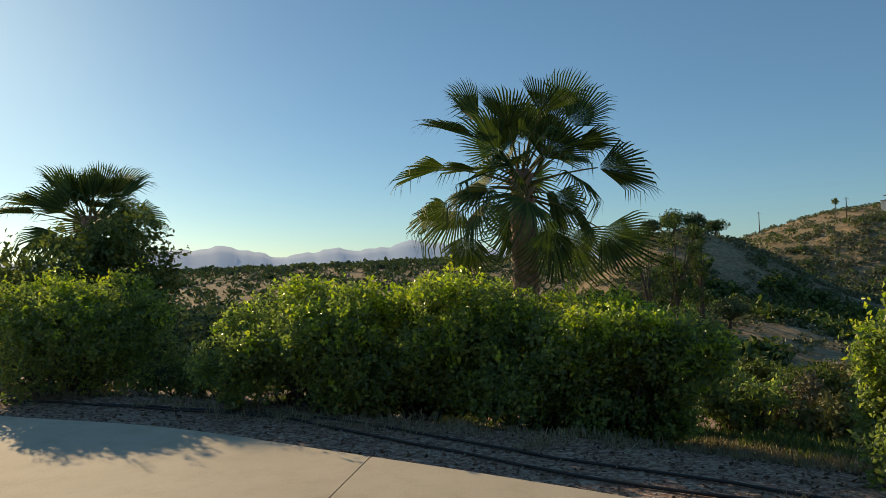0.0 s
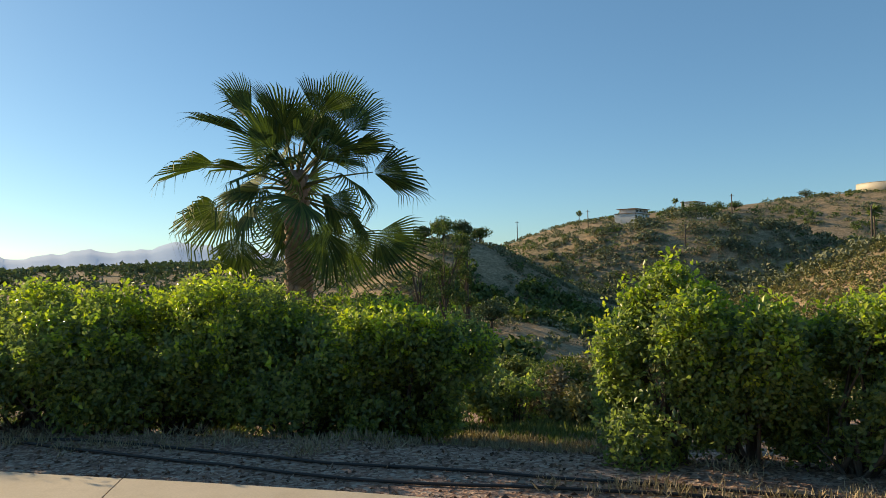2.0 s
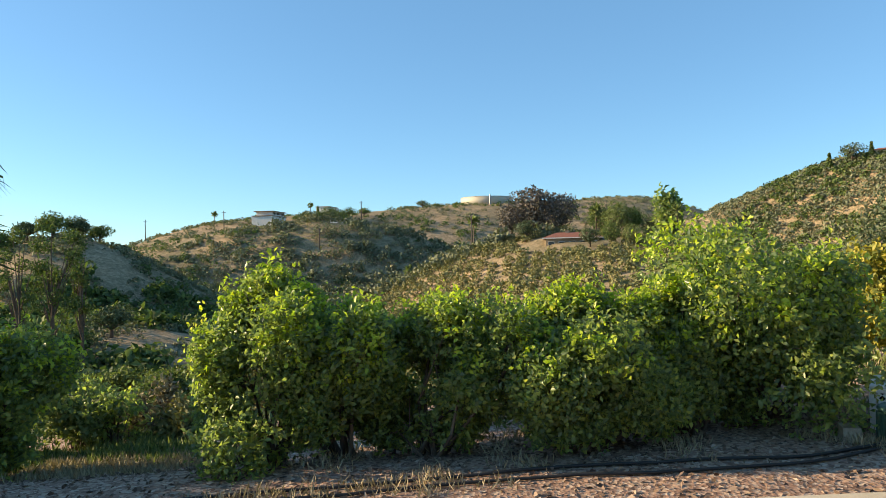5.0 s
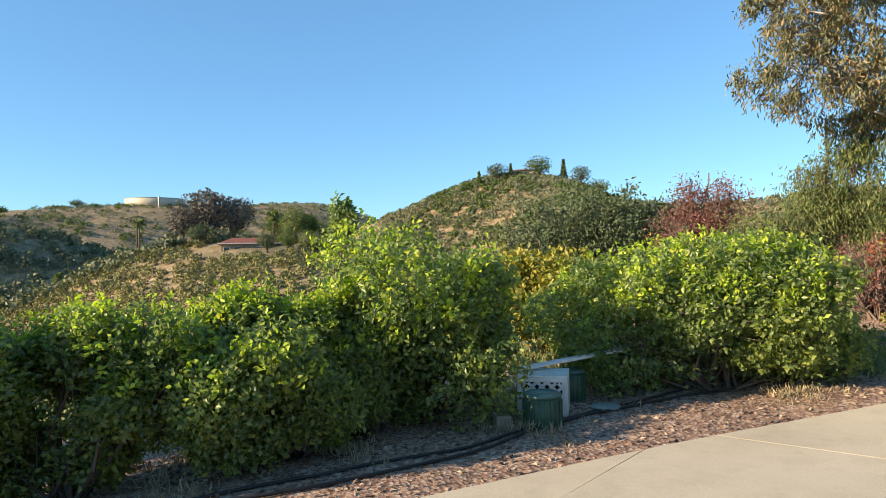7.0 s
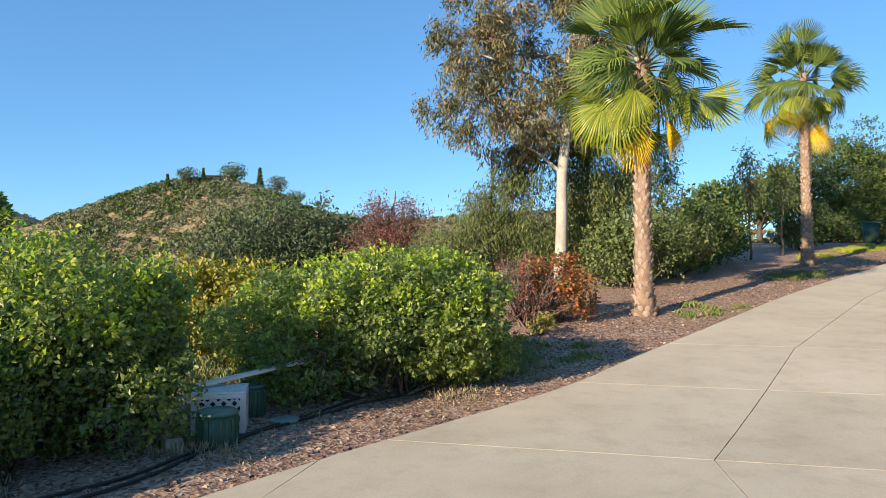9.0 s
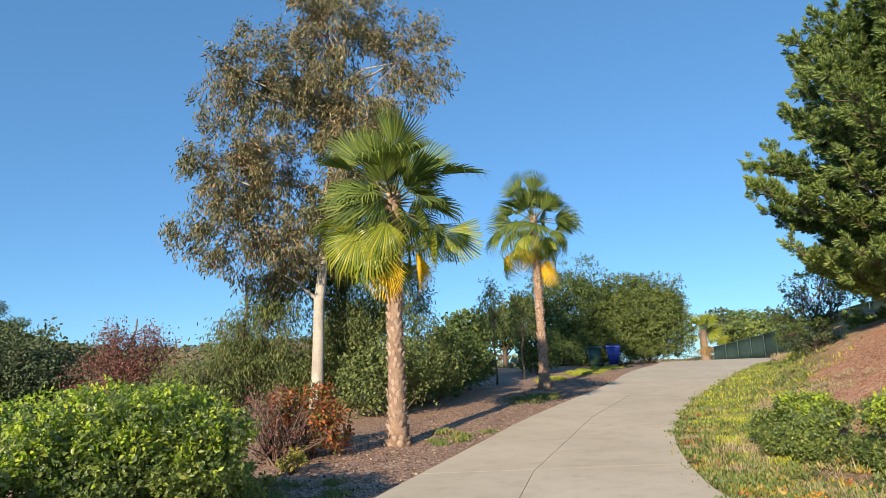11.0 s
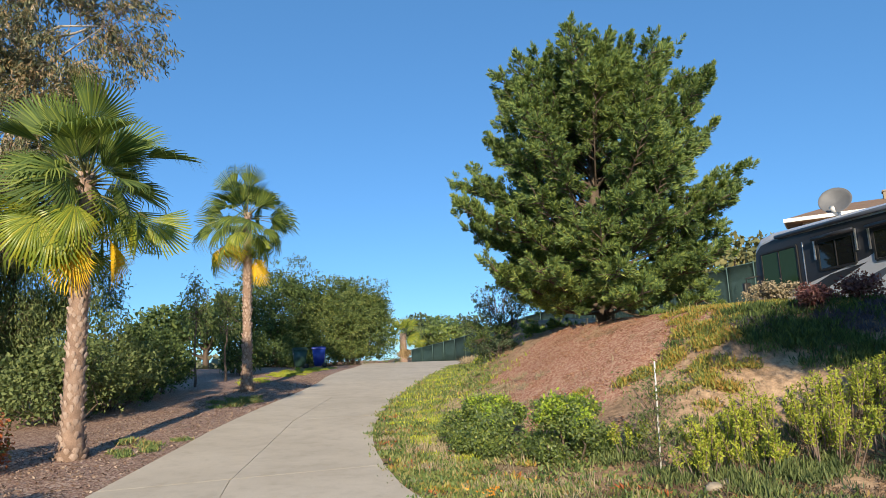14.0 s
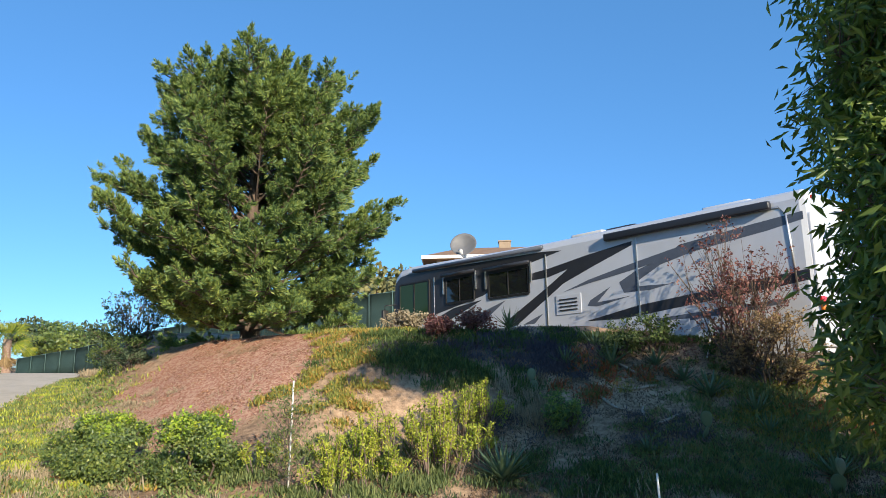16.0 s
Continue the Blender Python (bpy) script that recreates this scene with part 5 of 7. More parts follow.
for n, (x, y, h, k, r) in enumerate(((4.25, -10.2, 0.62, 26, 0.3), (3.85, -10.5, 0.75, 30, 0.36), (3.05, -11.0, 0.85, 34, 0.38), (2.65, -11.5, 0.85, 32, 0.34), (2.35, -11.95, 0.75, 24, 0.3), (2.85, -10.4, 0.7, 26, 0.32), (3.6, -9.9, 0.5, 20, 0.28), (4.2, -9.6, 0.45, 16, 0.26), (2.35, -11.0, 0.55, 18, 0.28), (5.3, -10.0, 0.42, 16, 0.26))):
    succulent((x, y), 230 + n, h * 0.95, int(k * 0.9), r)


def aloe(at, seed, size, count, label):
    rng = np.random.default_rng(seed)
    root = thing("aloe", (*at, ground_at(*at) - 0.02), label, "succulent", "aloes on the bank")
    for n in range(count):
        a, e = n * 2.39996, radians(78 - 55 * n / count + rng.normal() * 6)
        ln = size * rng.uniform(0.8, 1.1)
        bm = bmesh.new()
        rows = []
        for k in range(5):
            u = k / 4
            ee = e - radians(25) * u + radians(18) * u * u
            c = Vector((math.cos(a) * math.cos(ee) * ln * u, math.sin(a) * math.cos(ee) * ln * u, math.sin(ee) * ln * u))
            s = Vector((-math.sin(a), math.cos(a), 0)) * size * 0.07 * (1 - u) ** 0.7
            t = Vector((-math.cos(a) * math.sin(ee), -math.sin(a) * math.sin(ee), math.cos(ee))) * size * 0.03 * (1 - u)
            rows.append([bm.verts.new(c - s + t), bm.verts.new(c - t * 0.6), bm.verts.new(c + s + t)])
        for p, q in zip(rows, rows[1:]):
            bm.faces.new((p[0], p[1], q[1], q[0]))
            bm.faces.new((p[1], p[2], q[2], q[1]))
        part("leaf", bm, ALOE, root)


aloe((1.94, -10.5), 251, 0.66, 40, "large grey-green aloe rosette on the bank")
for n, (b, d, s) in enumerate(((-178.5, 14.7, 0.5), (177, 14.4, 0.45), (173.5, 13.6, 0.6), (170.5, 13.2, 0.5), (-172, 15.5, 0.5), (166.5, 11.4, 0.5), (-176.0, 14.0, 0.5), (-179.6, 14.2, 0.55), (175.2, 14.0, 0.45), (179, 11.6, 0.35), (170, 12.6, 0.4))):
    aloe(pt(b, d), 252 + n, s, 22, "spiky green aloe clump on the bank crest")


def flower_patch(at, seed, material, label):
    rng = np.random.default_rng(seed)
    root = thing("flower_cluster", (*at, ground_at(*at)), label, "flowers", "flowers on the bank")
    n = 14
    foot = rng.normal(size=(n, 3)) * (0.12, 0.12, 0)
    head = foot + rng.normal(size=(n, 3)) * 0.03 + (0, 0, 0.22)
    finish("stalk", soup("stalk", *rods(foot, head, 0.003, 0.002, 4)), PETIOLE, root)["kind"] = "stuff"
    p = np.repeat(head, 8, 0)
    v, f = leaves(p, rng.normal(size=p.shape) * (1, 1, 0.3), 0.028, 0.018, rng)
    finish("petal", soup("petal", v, f), material, root, smooth=False)["kind"] = "stuff"


PINK = leafy("pink_petal", [(0.5, 0.10, 0.25), (0.65, 0.18, 0.35)], 0.2)
ORANGE = leafy("orange_petal", [(0.6, 0.22, 0.03), (0.7, 0.36, 0.06)], 0.2)
for n, (b, d, m, c) in enumerate(((169.5, 8.6, PINK, "pink"), (171.0, 8.2, PINK, "pink"), (177.5, 8.8, ORANGE, "orange"), (163.0, 8.4, ORANGE, "orange"), (-140.2, 9.3, ORANGE, "orange"))):
    flower_patch(pt(b, d), 270 + n, m, f"small cluster of {c} flowers on the bank")



def prickly_pear(at, seed, pads):
    """Flat oval pads, each growing from the rim of the one below."""
    rng = np.random.default_rng(seed)
    root = thing("prickly_pear", (*at, ground_at(*at) - 0.02), "small grey-green prickly pear cactus with flat pads on the bank", "cactus", "prickly pears on the bank")
    base, lean = Vector((0, 0, 0.0)), 0.0
    for n in range(pads):
        bm = bmesh.new()
        bmesh.ops.create_uvsphere(bm, u_segments=14, v_segments=10, radius=1.0)
        h = 0.13 * rng.uniform(0.85, 1.1)
        for v in bm.verts:
            v.co = Vector((v.co.x * h * 0.72 * (1 + 0.18 * v.co.z), v.co.y * 0.022, (v.co.z + 1) * h))
        turn = Euler((rng.normal() * 0.15, lean, rng.normal() * 0.4 + radians(10)))
        bmesh.ops.transform(bm, matrix=Matrix.Translation(base) @ turn.to_matrix().to_4x4(), verts=bm.verts[:])
        part("pad", bm, ALOE, root)
        if n % 2 == 0:
            base = base + turn.to_matrix() @ Vector((0.03 * rng.choice((-1, 1)), 0, h * 1.8))
        lean = rng.uniform(-0.6, 0.6)


for n, (x, y, k) in enumerate(((1.57, -13.1, 2), (-1.12, -12.1, 3), (-2.5, -10.6, 3))):
    prickly_pear((x, y), 290 + n, k)

# dry branches and stones on the bank
DEADWOOD = surface("dead_wood", [(0.35, 0.28, 0.21), (0.5, 0.42, 0.33)], 4, 30, 0.9)
STONE = surface("stone", [(0.30, 0.25, 0.19), (0.42, 0.36, 0.28)], 5, 30, 0.9, bump=0.5)
for n, (x, y, ln, a) in enumerate(((-0.35, -14.0, 0.9, 150), (-0.25, -13.5, 0.75, 12), (-0.64, -12.6, 0.6, 35), (-0.3, -12.7, 0.35, 80), (0.2, -12.9, 0.5, 130))):
    c, s = math.cos(radians(a)), math.sin(radians(a))
    ps = []
    for k in range(6):
        u = k / 5 - 0.5
        qx, qy = x + c * ln * u + 0.04 * math.sin(5 * u + n), y + s * ln * u + 0.05 * math.cos(7 * u)
        ps.append((qx, qy, ground_at(qx, qy) + 0.03))
    root = tagged(part("dead_branch", tube(ps, [0.03, 0.028, 0.025, 0.02, 0.016, 0.008], 6), DEADWOOD), "bleached dead branch lying on the bank", "branch", "dead branches")


def stone(at, r, seed, label="rough tan stone lying on the ground"):
    bm = bmesh.new()
    bmesh.ops.create_icosphere(bm, subdivisions=2, radius=r)
    for v in bm.verts:
        v.co *= 1 + 0.22 * noise.noise(v.co / r * 1.3 + Vector((seed, 0, 0)))
        v.co.z *= 0.6
    ob = part("stone", bm, STONE)
    ob.location = (*at, ground_at(*at) + r * 0.3)
    tagged(ob, label, "stone", "stones")


for n, (b, d, r) in enumerate(((-156.6, 10.0, 0.11), (-157.6, 10.2, 0.08), (-178, 10.8, 0.12), (-165, 15.2, 0.12), (-168, 15.6, 0.1), (173, 9.8, 0.09))):
    stone(pt(b, d), r, n)
stone((7.33, 1.13), 0.05, 8, "small white stone beside the valve box")
stone((7.42, 1.02), 0.04, 9, "small white stone beside the valve box")

# stakes
WHITE_PAINT = plain("white_paint", (0.78, 0.77, 0.73), 0.55)


def stake(at, h, lean, label, sapling=0):
    root = thing("garden_stake", (*at, ground_at(*at) - 0.1), label, "stake", "garden stakes")
    part("pole", tube([(0, 0, 0), (lean * 0.5, 0, h * 0.5), (lean, 0, h + 0.1)], [0.014, 0.013, 0.012], 8), WHITE_PAINT, root)
    if sapling:
        rng = np.random.default_rng(sapling)
        n = 800
        c = np.stack([rng.normal(size=n) * 0.2, rng.normal(size=n) * 0.2, rng.uniform(0.3, h * 1.0, n)], -1)
        v, f = leaves(c, rng.normal(size=c.shape) + (0, 0, 0.4), 0.06, 0.024, rng)
        finish("foliage", soup("foliage", v, f), GUM_LEAF_GREEN, root, "sparse grey-green leaves tied to the stake", smooth=False)
        finish("stem", soup("stem", *rods(c[::8] * (0.2, 0.2, 0.7), c[::8], 0.004, 0.002, 4)), GREY_TWIG, root)


stake((4.72, -9.42), 1.5, -0.05, "white garden stake with a thin sapling tied to it", 301)
stake((0.05, -8.2), 0.75, 0.03, "thin white stake in the shaded bank")
stake((-1.75, -14.8), 0.75, -0.2, "leaning white stake on the bank crest")

# ---------------------------------------------------------------- valve box, bucket, lattice, hoses
GREEN_PLASTIC = plain("green_plastic", (0.045, 0.115, 0.075), 0.45)
GREEN_LID = plain("green_lid", (0.07, 0.16, 0.13), 0.45)
GREY_LID = plain("grey_lid", (0.22, 0.27, 0.24), 0.6)
RUBBER = plain("black_hose", (0.025, 0.023, 0.022), 0.6)


def ring_solid(profile, sides=28):
    """A solid of revolution about z from (radius, height) pairs."""
    bm = bmesh.new()
    rings = [[bm.verts.new((r * math.cos(k * 2 * math.pi / sides), r * math.sin(k * 2 * math.pi / sides), z)) for k in range(sides)] for r, z in profile]
    for a, b in zip(rings, rings[1:]):
        for k in range(sides):
            bm.faces.new((a[k], a[(k + 1) % sides], b[(k + 1) % sides], b[k]))
    bm.faces.new(rings[0][::-1])
    bm.faces.new(rings[-1])
    return bm


def lattice_box():
    x, y = 7.58, 1.2
    root = thing("lattice_box", (x, y, ground_at(x, y)), "white wooden lattice box standing in mulch", "box", turn=-86)
    w, h = 0.46, 0.36
    for a in range(4):
        m = Matrix.Rotation(a * math.pi / 2, 4, "Z") @ Matrix.Translation((0, -w / 2, 0))
        panel = new("lattice_panel")
        panel.parent = root
        panel.matrix_local = m
        bm = bmesh.new()
        for px, pz, sx, sz in ((0, 0.02, w, 0.04), (0, h - 0.02, w, 0.04), (-w / 2 + 0.02, h / 2, 0.04, h - 0.08), (w / 2 - 0.02, h / 2, 0.04, h - 0.08)):
            block((sx, 0.022, sz), (px, 0, pz), 0.003, bm)
        for k in range(-8, 9):
            for s in (1, -1):
                c = k * 0.095
                pts = []
                for u in np.linspace(-0.6, 0.6, 60):
                    qx, qz = u, h / 2 + s * u + c
                    if abs(qx) < w / 2 - 0.03 and 0.03 < qz < h - 0.03:
                        pts.append((qx, qz))
                if len(pts) > 1:
                    (ax, az), (bx, bz) = pts[0], pts[-1]
                    ln = math.hypot(bx - ax, bz - az)
                    block((ln, 0.006, 0.030), ((ax + bx) / 2, 0.004 * s, (az + bz) / 2), 0, bm, Euler((0, -math.atan2(bz - az, bx - ax), 0)).to_quaternion())
        part("slats", bm, WHITE_PAINT, panel, smooth=False)
    top = bmesh.new()
    for k in range(5):
        block((w + 0.02, 0.085, 0.018), (0, -w / 2 + 0.05 + k * 0.1, h + 0.01), 0.003, top)
    part("lid", top, WHITE_PAINT, root, smooth=False)
    # near-black block added inside so that the lattice holes read dark
    part("dark_core", block((w - 0.1, w - 0.1, h - 0.06), (0, 0, h / 2 - 0.02), 0.03), plain("core_black", (0.02, 0.022, 0.02), 0.6), root, "near-black block added behind the lattice")


lattice_box()


def valve_cover(at, r, h, name, label):
    root = thing(name, (*at, ground_at(*at) - 0.02), label, "valve box")
    part("body", ring_solid([(r * 1.12, 0), (r * 1.05, h * 0.5), (r, h * 0.92)]), GREEN_PLASTIC, root)
    part("lid", ring_solid([(r * 1.05, h * 0.92), (r * 1.07, h * 0.95), (r * 1.06, h), (r * 0.9, h + 0.015), (r * 0.88, h + 0.006), (0.02, h + 0.008)]), GREEN_LID, root)
    bm = bmesh.new()
    for k in range(20):
        a = k * 2 * math.pi / 20
        block((0.012, 0.02, h * 0.8), (math.cos(a) * r * 1.07, math.sin(a) * r * 1.07, h * 0.45), 0.003, bm, Euler((0, 0, a)).to_quaternion())
    part("rib", bm, GREEN_PLASTIC, root, smooth=False)


valve_cover((7.05, 1.14), 0.165, 0.31, "valve_cover", "round green plastic valve cover standing in mulch")
valve_cover((8.1, 0.98), 0.13, 0.33, "valve_cover", "round green plastic valve cover behind the lattice box")
lid = part("sunken_lid", ring_solid([(0.15, 0), (0.15, 0.02), (0.12, 0.028), (0.02, 0.03)]), GREY_LID)
lid.location = (7.74, 0.62, ground_at(7.74, 0.62) + 0.005)
tagged(lid, "round grey-green lid set flat in the mulch", "valve lid")
plank = thing("white_plank", (7.4, 1.5, 0.45), "long white board resting on the lattice box", "plank")
part("board", block((1.5, 0.10, 0.03), (0.70, 0, 0.016), 0.006), WHITE_PAINT, plank, smooth=False)
plank.matrix_world = pose(7.54, 1.48, ground_at(7.58, 1.2) + 0.385, 0, -4.5, -49.3)
blk = part("stone_block", block((0.2, 0.14, 0.14), (0, 0, 0), 0.012), STONE, smooth=False)
blk.matrix_world = pose(6.95, 1.5, ground_at(6.95, 1.5) + 0.05, 0, 0, 25)
tagged(blk, "worn concrete block at the foot of the hedge", "block")
for n, line in enumerate(([(-6, 9.4), (-3.3, 8.3), (-1.98, 7.8), (-1.1, 7.0), (-0.18, 6.3), (0.5, 5.75), (1.22, 5.1), (2.5, 4.45), (3.6, 3.75), (4.5, 3.0), (5.1, 2.38), (5.5, 1.98), (6.15, 1.5), (7.06, 1.08), (7.9, 0.3), (8.9, -0.9)],
                          [(-4.4, 8.8), (-2.44, 8.1), (-1.04, 7.35), (-0.18, 6.75), (1.0, 5.75), (2.6, 4.7), (4.2, 3.5), (5.3, 2.55), (6.0, 1.75), (6.7, 1.35), (7.5, 0.75), (8.6, -0.2)])):
    smoothline = rounded(np.array(line, float), 2)
    ps = [(x, y, z + 0.018) for (x, y), z in zip(smoothline, land(smoothline[:, 0], smoothline[:, 1])[0])]
    tagged(part("irrigation_hose", tube(ps, 0.0125, 7), RUBBER), "black irrigation hose lying on the mulch", "hose", "irrigation hoses")
POST = plain("rusty_post", (0.10, 0.075, 0.06), 0.8)
post = part("fence_post", tube([(0, 0, -0.1), (0, 0, 0.5)], 0.02, 8), POST)
post.location = (4.6, 4.55, ground_at(4.6, 4.55))
tagged(post, "short dark metal post under the hedge", "post")

# ---------------------------------------------------------------- wheeled bins
BLUE_PLASTIC, BIN_GREEN, BLACK_PLASTIC = plain("blue_plastic", (0.02, 0.05, 0.32), 0.4), plain("bin_green", (0.035, 0.085, 0.065), 0.45), plain("black_plastic", (0.02, 0.02, 0.02), 0.5)
LABEL_WHITE = plain("label_white", (0.7, 0.7, 0.68), 0.5)


def wheeled_bin(at, turn, material, label):
    root = thing("wheeled_bin", (*at, ground_at(*at)), label, "trash bin", "wheeled bins", turn)
    bm = block((0.62, 0.70, 0.92), (0, 0, 0.56), 0.0)
    for v in bm.verts:
        if v.co.z < 0.5:
            v.co.x *= 0.8
            v.co.y *= 0.72
    bmesh.ops.bevel(bm, geom=bm.edges[:], offset=0.04, segments=3, affect="EDGES")
    part("body", bm, material, root)
    part("rim", block((0.68, 0.76, 0.05), (0, 0, 1.0), 0.015), material, root)
    lidm = block((0.66, 0.78, 0.07), (0, -0.01, 1.06), 0.0)
    for v in lidm.verts:
        if v.co.z > 1.06:
            v.co.x *= 0.85
            v.co.y *= 0.85
    bmesh.ops.bevel(lidm, geom=lidm.edges[:], offset=0.015, segments=2, affect="EDGES")
    part("lid", lidm, material, root)
    part("handle", tube([(-0.25, 0.42, 1.0), (-0.25, 0.47, 1.02), (0.25, 0.47, 1.02), (0.25, 0.42, 1.0)], 0.016, 8), BLACK_PLASTIC, root)
    for s in (-1, 1):
        w = part("wheel", ring_solid([(0.03, -0.03), (0.12, -0.03), (0.13, 0), (0.12, 0.03), (0.03, 0.03)], 20), BLACK_PLASTIC, root)
        w.matrix_local = pose(s * 0.3, 0.3, 0.13, 0, 90, 0)
    part("plate", block((0.22, 0.006, 0.09), (0, -0.345, 0.78), 0.002), LABEL_WHITE, root, "blank white plate", smooth=False)


wheeled_bin((30.05, -24.55), 150, BIN_GREEN, "dark green wheeled bin standing on the verge")
wheeled_bin((29.45, -25.35), 138, BLUE_PLASTIC, "blue wheeled recycling bin standing on the verge")


# ---------------------------------------------------------------- the motorhome
SILVER = surface("silver_paint", [(0.53, 0.56, 0.61), (0.60, 0.63, 0.68)], 1.2, 80, 0.4, 0.1, 0.0, vary=0.05, coat=0.4)
CHARCOAL = plain("charcoal_paint", (0.030, 0.033, 0.042), 0.35, bump=0)
SLATE = plain("slate_paint", (0.10, 0.12, 0.16), 0.35, bump=0)
GLASS_DARK, _t, _p = nodes_of("tinted_glass")
_p.inputs["Base Color"].default_value, _p.inputs["Roughness"].default_value, _p.inputs["Specular IOR Level"].default_value = (0.012, 0.014, 0.015, 1), 0.04, 0.8
# the greenery showing in the cab window is painted into this glass colour
CAB_GLASS, _t, _p = nodes_of("cab_glass_painted_green")
_p.inputs["Base Color"].default_value, _p.inputs["Roughness"].default_value, _p.inputs["Specular IOR Level"].default_value = (0.03, 0.065, 0.03, 1), 0.12, 0.15
CHROME = plain("bright_metal", (0.62, 0.63, 0.64), 0.3, 0.9, bump=0)
WHITE_PLASTIC = plain("white_plastic", (0.62, 0.62, 0.60), 0.5)
DISH_GREY = plain("dish_grey", (0.15, 0.155, 0.165), 0.6)
RED_LENS, AMBER = plain("red_lens", (0.55, 0.02, 0.015), 0.25, bump=0), plain("amber_lens", (0.75, 0.20, 0.02), 0.25, bump=0)
HALF, WIDE, TALL = 6.45, 2.55, 3.54


def flat(points, thick, out):
    """A thin shape on the coach's side: points are (x along, z up)."""
    bm = bmesh.new()
    f = bm.faces.new([bm.verts.new((x, out, z)) for x, z in points])
    bmesh.ops.recalc_face_normals(bm, faces=bm.faces[:])
    r = bmesh.ops.extrude_face_region(bm, geom=[f])
    for v in r["geom"]:
        if isinstance(v, bmesh.types.BMVert):
            v.co.y += thick
    bmesh.ops.triangulate(bm, faces=[q for q in bm.faces if len(q.verts) > 4])
    bmesh.ops.recalc_face_normals(bm, faces=bm.faces[:])
    return bm


def motorhome():
    cx, cy = 1.33 - 0.615 * WIDE / 2, -18.3 - 0.789 * WIDE / 2
    root = thing("motorhome", (cx, cy, 1.85), "silver and charcoal motorhome coach parked on the pad above the bank", "motorhome", turn=math.degrees(math.atan2(-0.615, 0.789)))
    y = WIDE / 2
    # body: a section with rounded roof edges, drawn along the length, sloping at the windscreen
    sec = [(-y, 0.35), (-y, TALL - 0.22), (-y + 0.06, TALL - 0.07), (-y + 0.22, TALL), (y - 0.22, TALL), (y - 0.06, TALL - 0.07), (y, TALL - 0.22), (y, 0.35)]
    bm = bmesh.new()
    rings = []
    for x, lift, pinch in ((-HALF, 0.0, 0.97), (-HALF + 0.1, 0.03, 1.0), (0.2, 0.0, 1.0), (HALF - 0.75, 0.14, 1.0), (HALF - 0.3, 0.09, 0.99), (HALF - 0.06, -0.10, 0.97), (HALF + 0.12, -1.3, 0.94)):
        rings.append([bm.verts.new((x, a * pinch, z + lift if z > 1.5 else z)) for a, z in sec])
    for a, b in zip(rings, rings[1:]):
        for k in range(len(sec)):
            bm.faces.new((a[k], a[(k + 1) % len(sec)], b[(k + 1) % len(sec)], b[k]))
    bm.faces.new(rings[0])
    bm.faces.new(rings[-1][::-1])
    bmesh.ops.recalc_face_normals(bm, faces=bm.faces[:])
    part("body", bm, SILVER, root, smooth=False)
    e = y
    deco = [
        ("stripe", CHARCOAL, [(6.36, 3.16), (6.1, 3.36), (5.6, 3.42), (0.1, 3.28), (-0.5, 3.22), (0.6, 3.04), (2.36, 2.36), (4.7, 1.95), (6.5, 1.85)], 0.004),
        ("stripe", CHARCOAL, [(-2.56, 3.12), (-1.25, 2.98), (0.0, 2.80), (0.5, 2.76), (0.53, 2.57), (0.0, 2.58), (-0.66, 2.71), (0.0, 2.34), (1.62, 1.5), (1.12, 1.42), (-0.5, 2.36), (-1.45, 2.68), (-2.54, 3.02)], 0.006),
        ("stripe", CHARCOAL, [(-1.13, 1.35), (-2.63, 1.60), (-4.0, 1.72), (-5.8, 1.89), (-6.4, 1.94), (-6.4, 1.73), (-5.75, 1.65), (-4.0, 1.49), (-2.15, 1.32)], 0.004),
        ("stripe", SLATE, [(-3.3, 2.60), (-3.77, 2.84), (-5.2, 2.98), (-6.4, 3.08), (-6.4, 2.92), (-5.7, 2.81), (-4.1, 2.64), (-3.26, 2.46), (-2.67, 2.17), (-2.61, 2.04), (-3.49, 2.0), (-2.97, 1.92), (-2.26, 1.93), (-2.15, 2.19), (-2.6, 2.40)], 0.004),
        ("stripe", SLATE, [(-3.75, 2.80), (-2.23, 2.54), (-1.28, 2.36), (-0.49, 2.14), (-1.27, 2.27), (-2.29, 2.40), (-3.3, 2.55)], 0.0065),
        ("stripe", SLATE, [(-1.3, 1.85), (-1.9, 2.12), (-1.5, 1.78), (-2.45, 1.84), (-1.5, 1.68), (-1.2, 1.72)], 0.004),
        ("stripe", SLATE, [(0.9, 1.42), (0.2, 1.66), (0.5, 1.42)], 0.004),
        ("stripe", SLATE, [(2.7, 1.82), (1.5, 2.14), (2.2, 1.72)], 0.004),
        ("stripe", CHARCOAL, [(4.9, 1.72), (3.6, 2.12), (2.4, 2.25), (3.4, 1.9), (4.4, 1.62)], 0.0055),
        ("stripe", SLATE, [(-3.0, 1.25), (-5.9, 1.42), (-5.9, 1.32), (-3.3, 1.1)], 0.004),
    ]
    for name, m, ps, th in deco:
        part(name, flat(ps, th, e - 0.001), m, root, smooth=False)
    part("skirt", block((2 * HALF - 1.0, 0.03, 0.24), (-0.1, e - 0.02, 0.47), 0.01), CHARCOAL, root)
    # windows: frame, two panes, a roller shade on two arms
    for x0, x1, z0, z1, shade in ((2.72, 3.9, 2.27, 3.02, True), (0.64, 2.12, 2.24, 2.97, True), (4.68, 6.12, 1.95, 3.10, False)):
        win = new("side_window")
        win.parent = root
        xm, zm, w, h = (x0 + x1) / 2, (z0 + z1) / 2, x1 - x0, z1 - z0
        bm = bmesh.new()
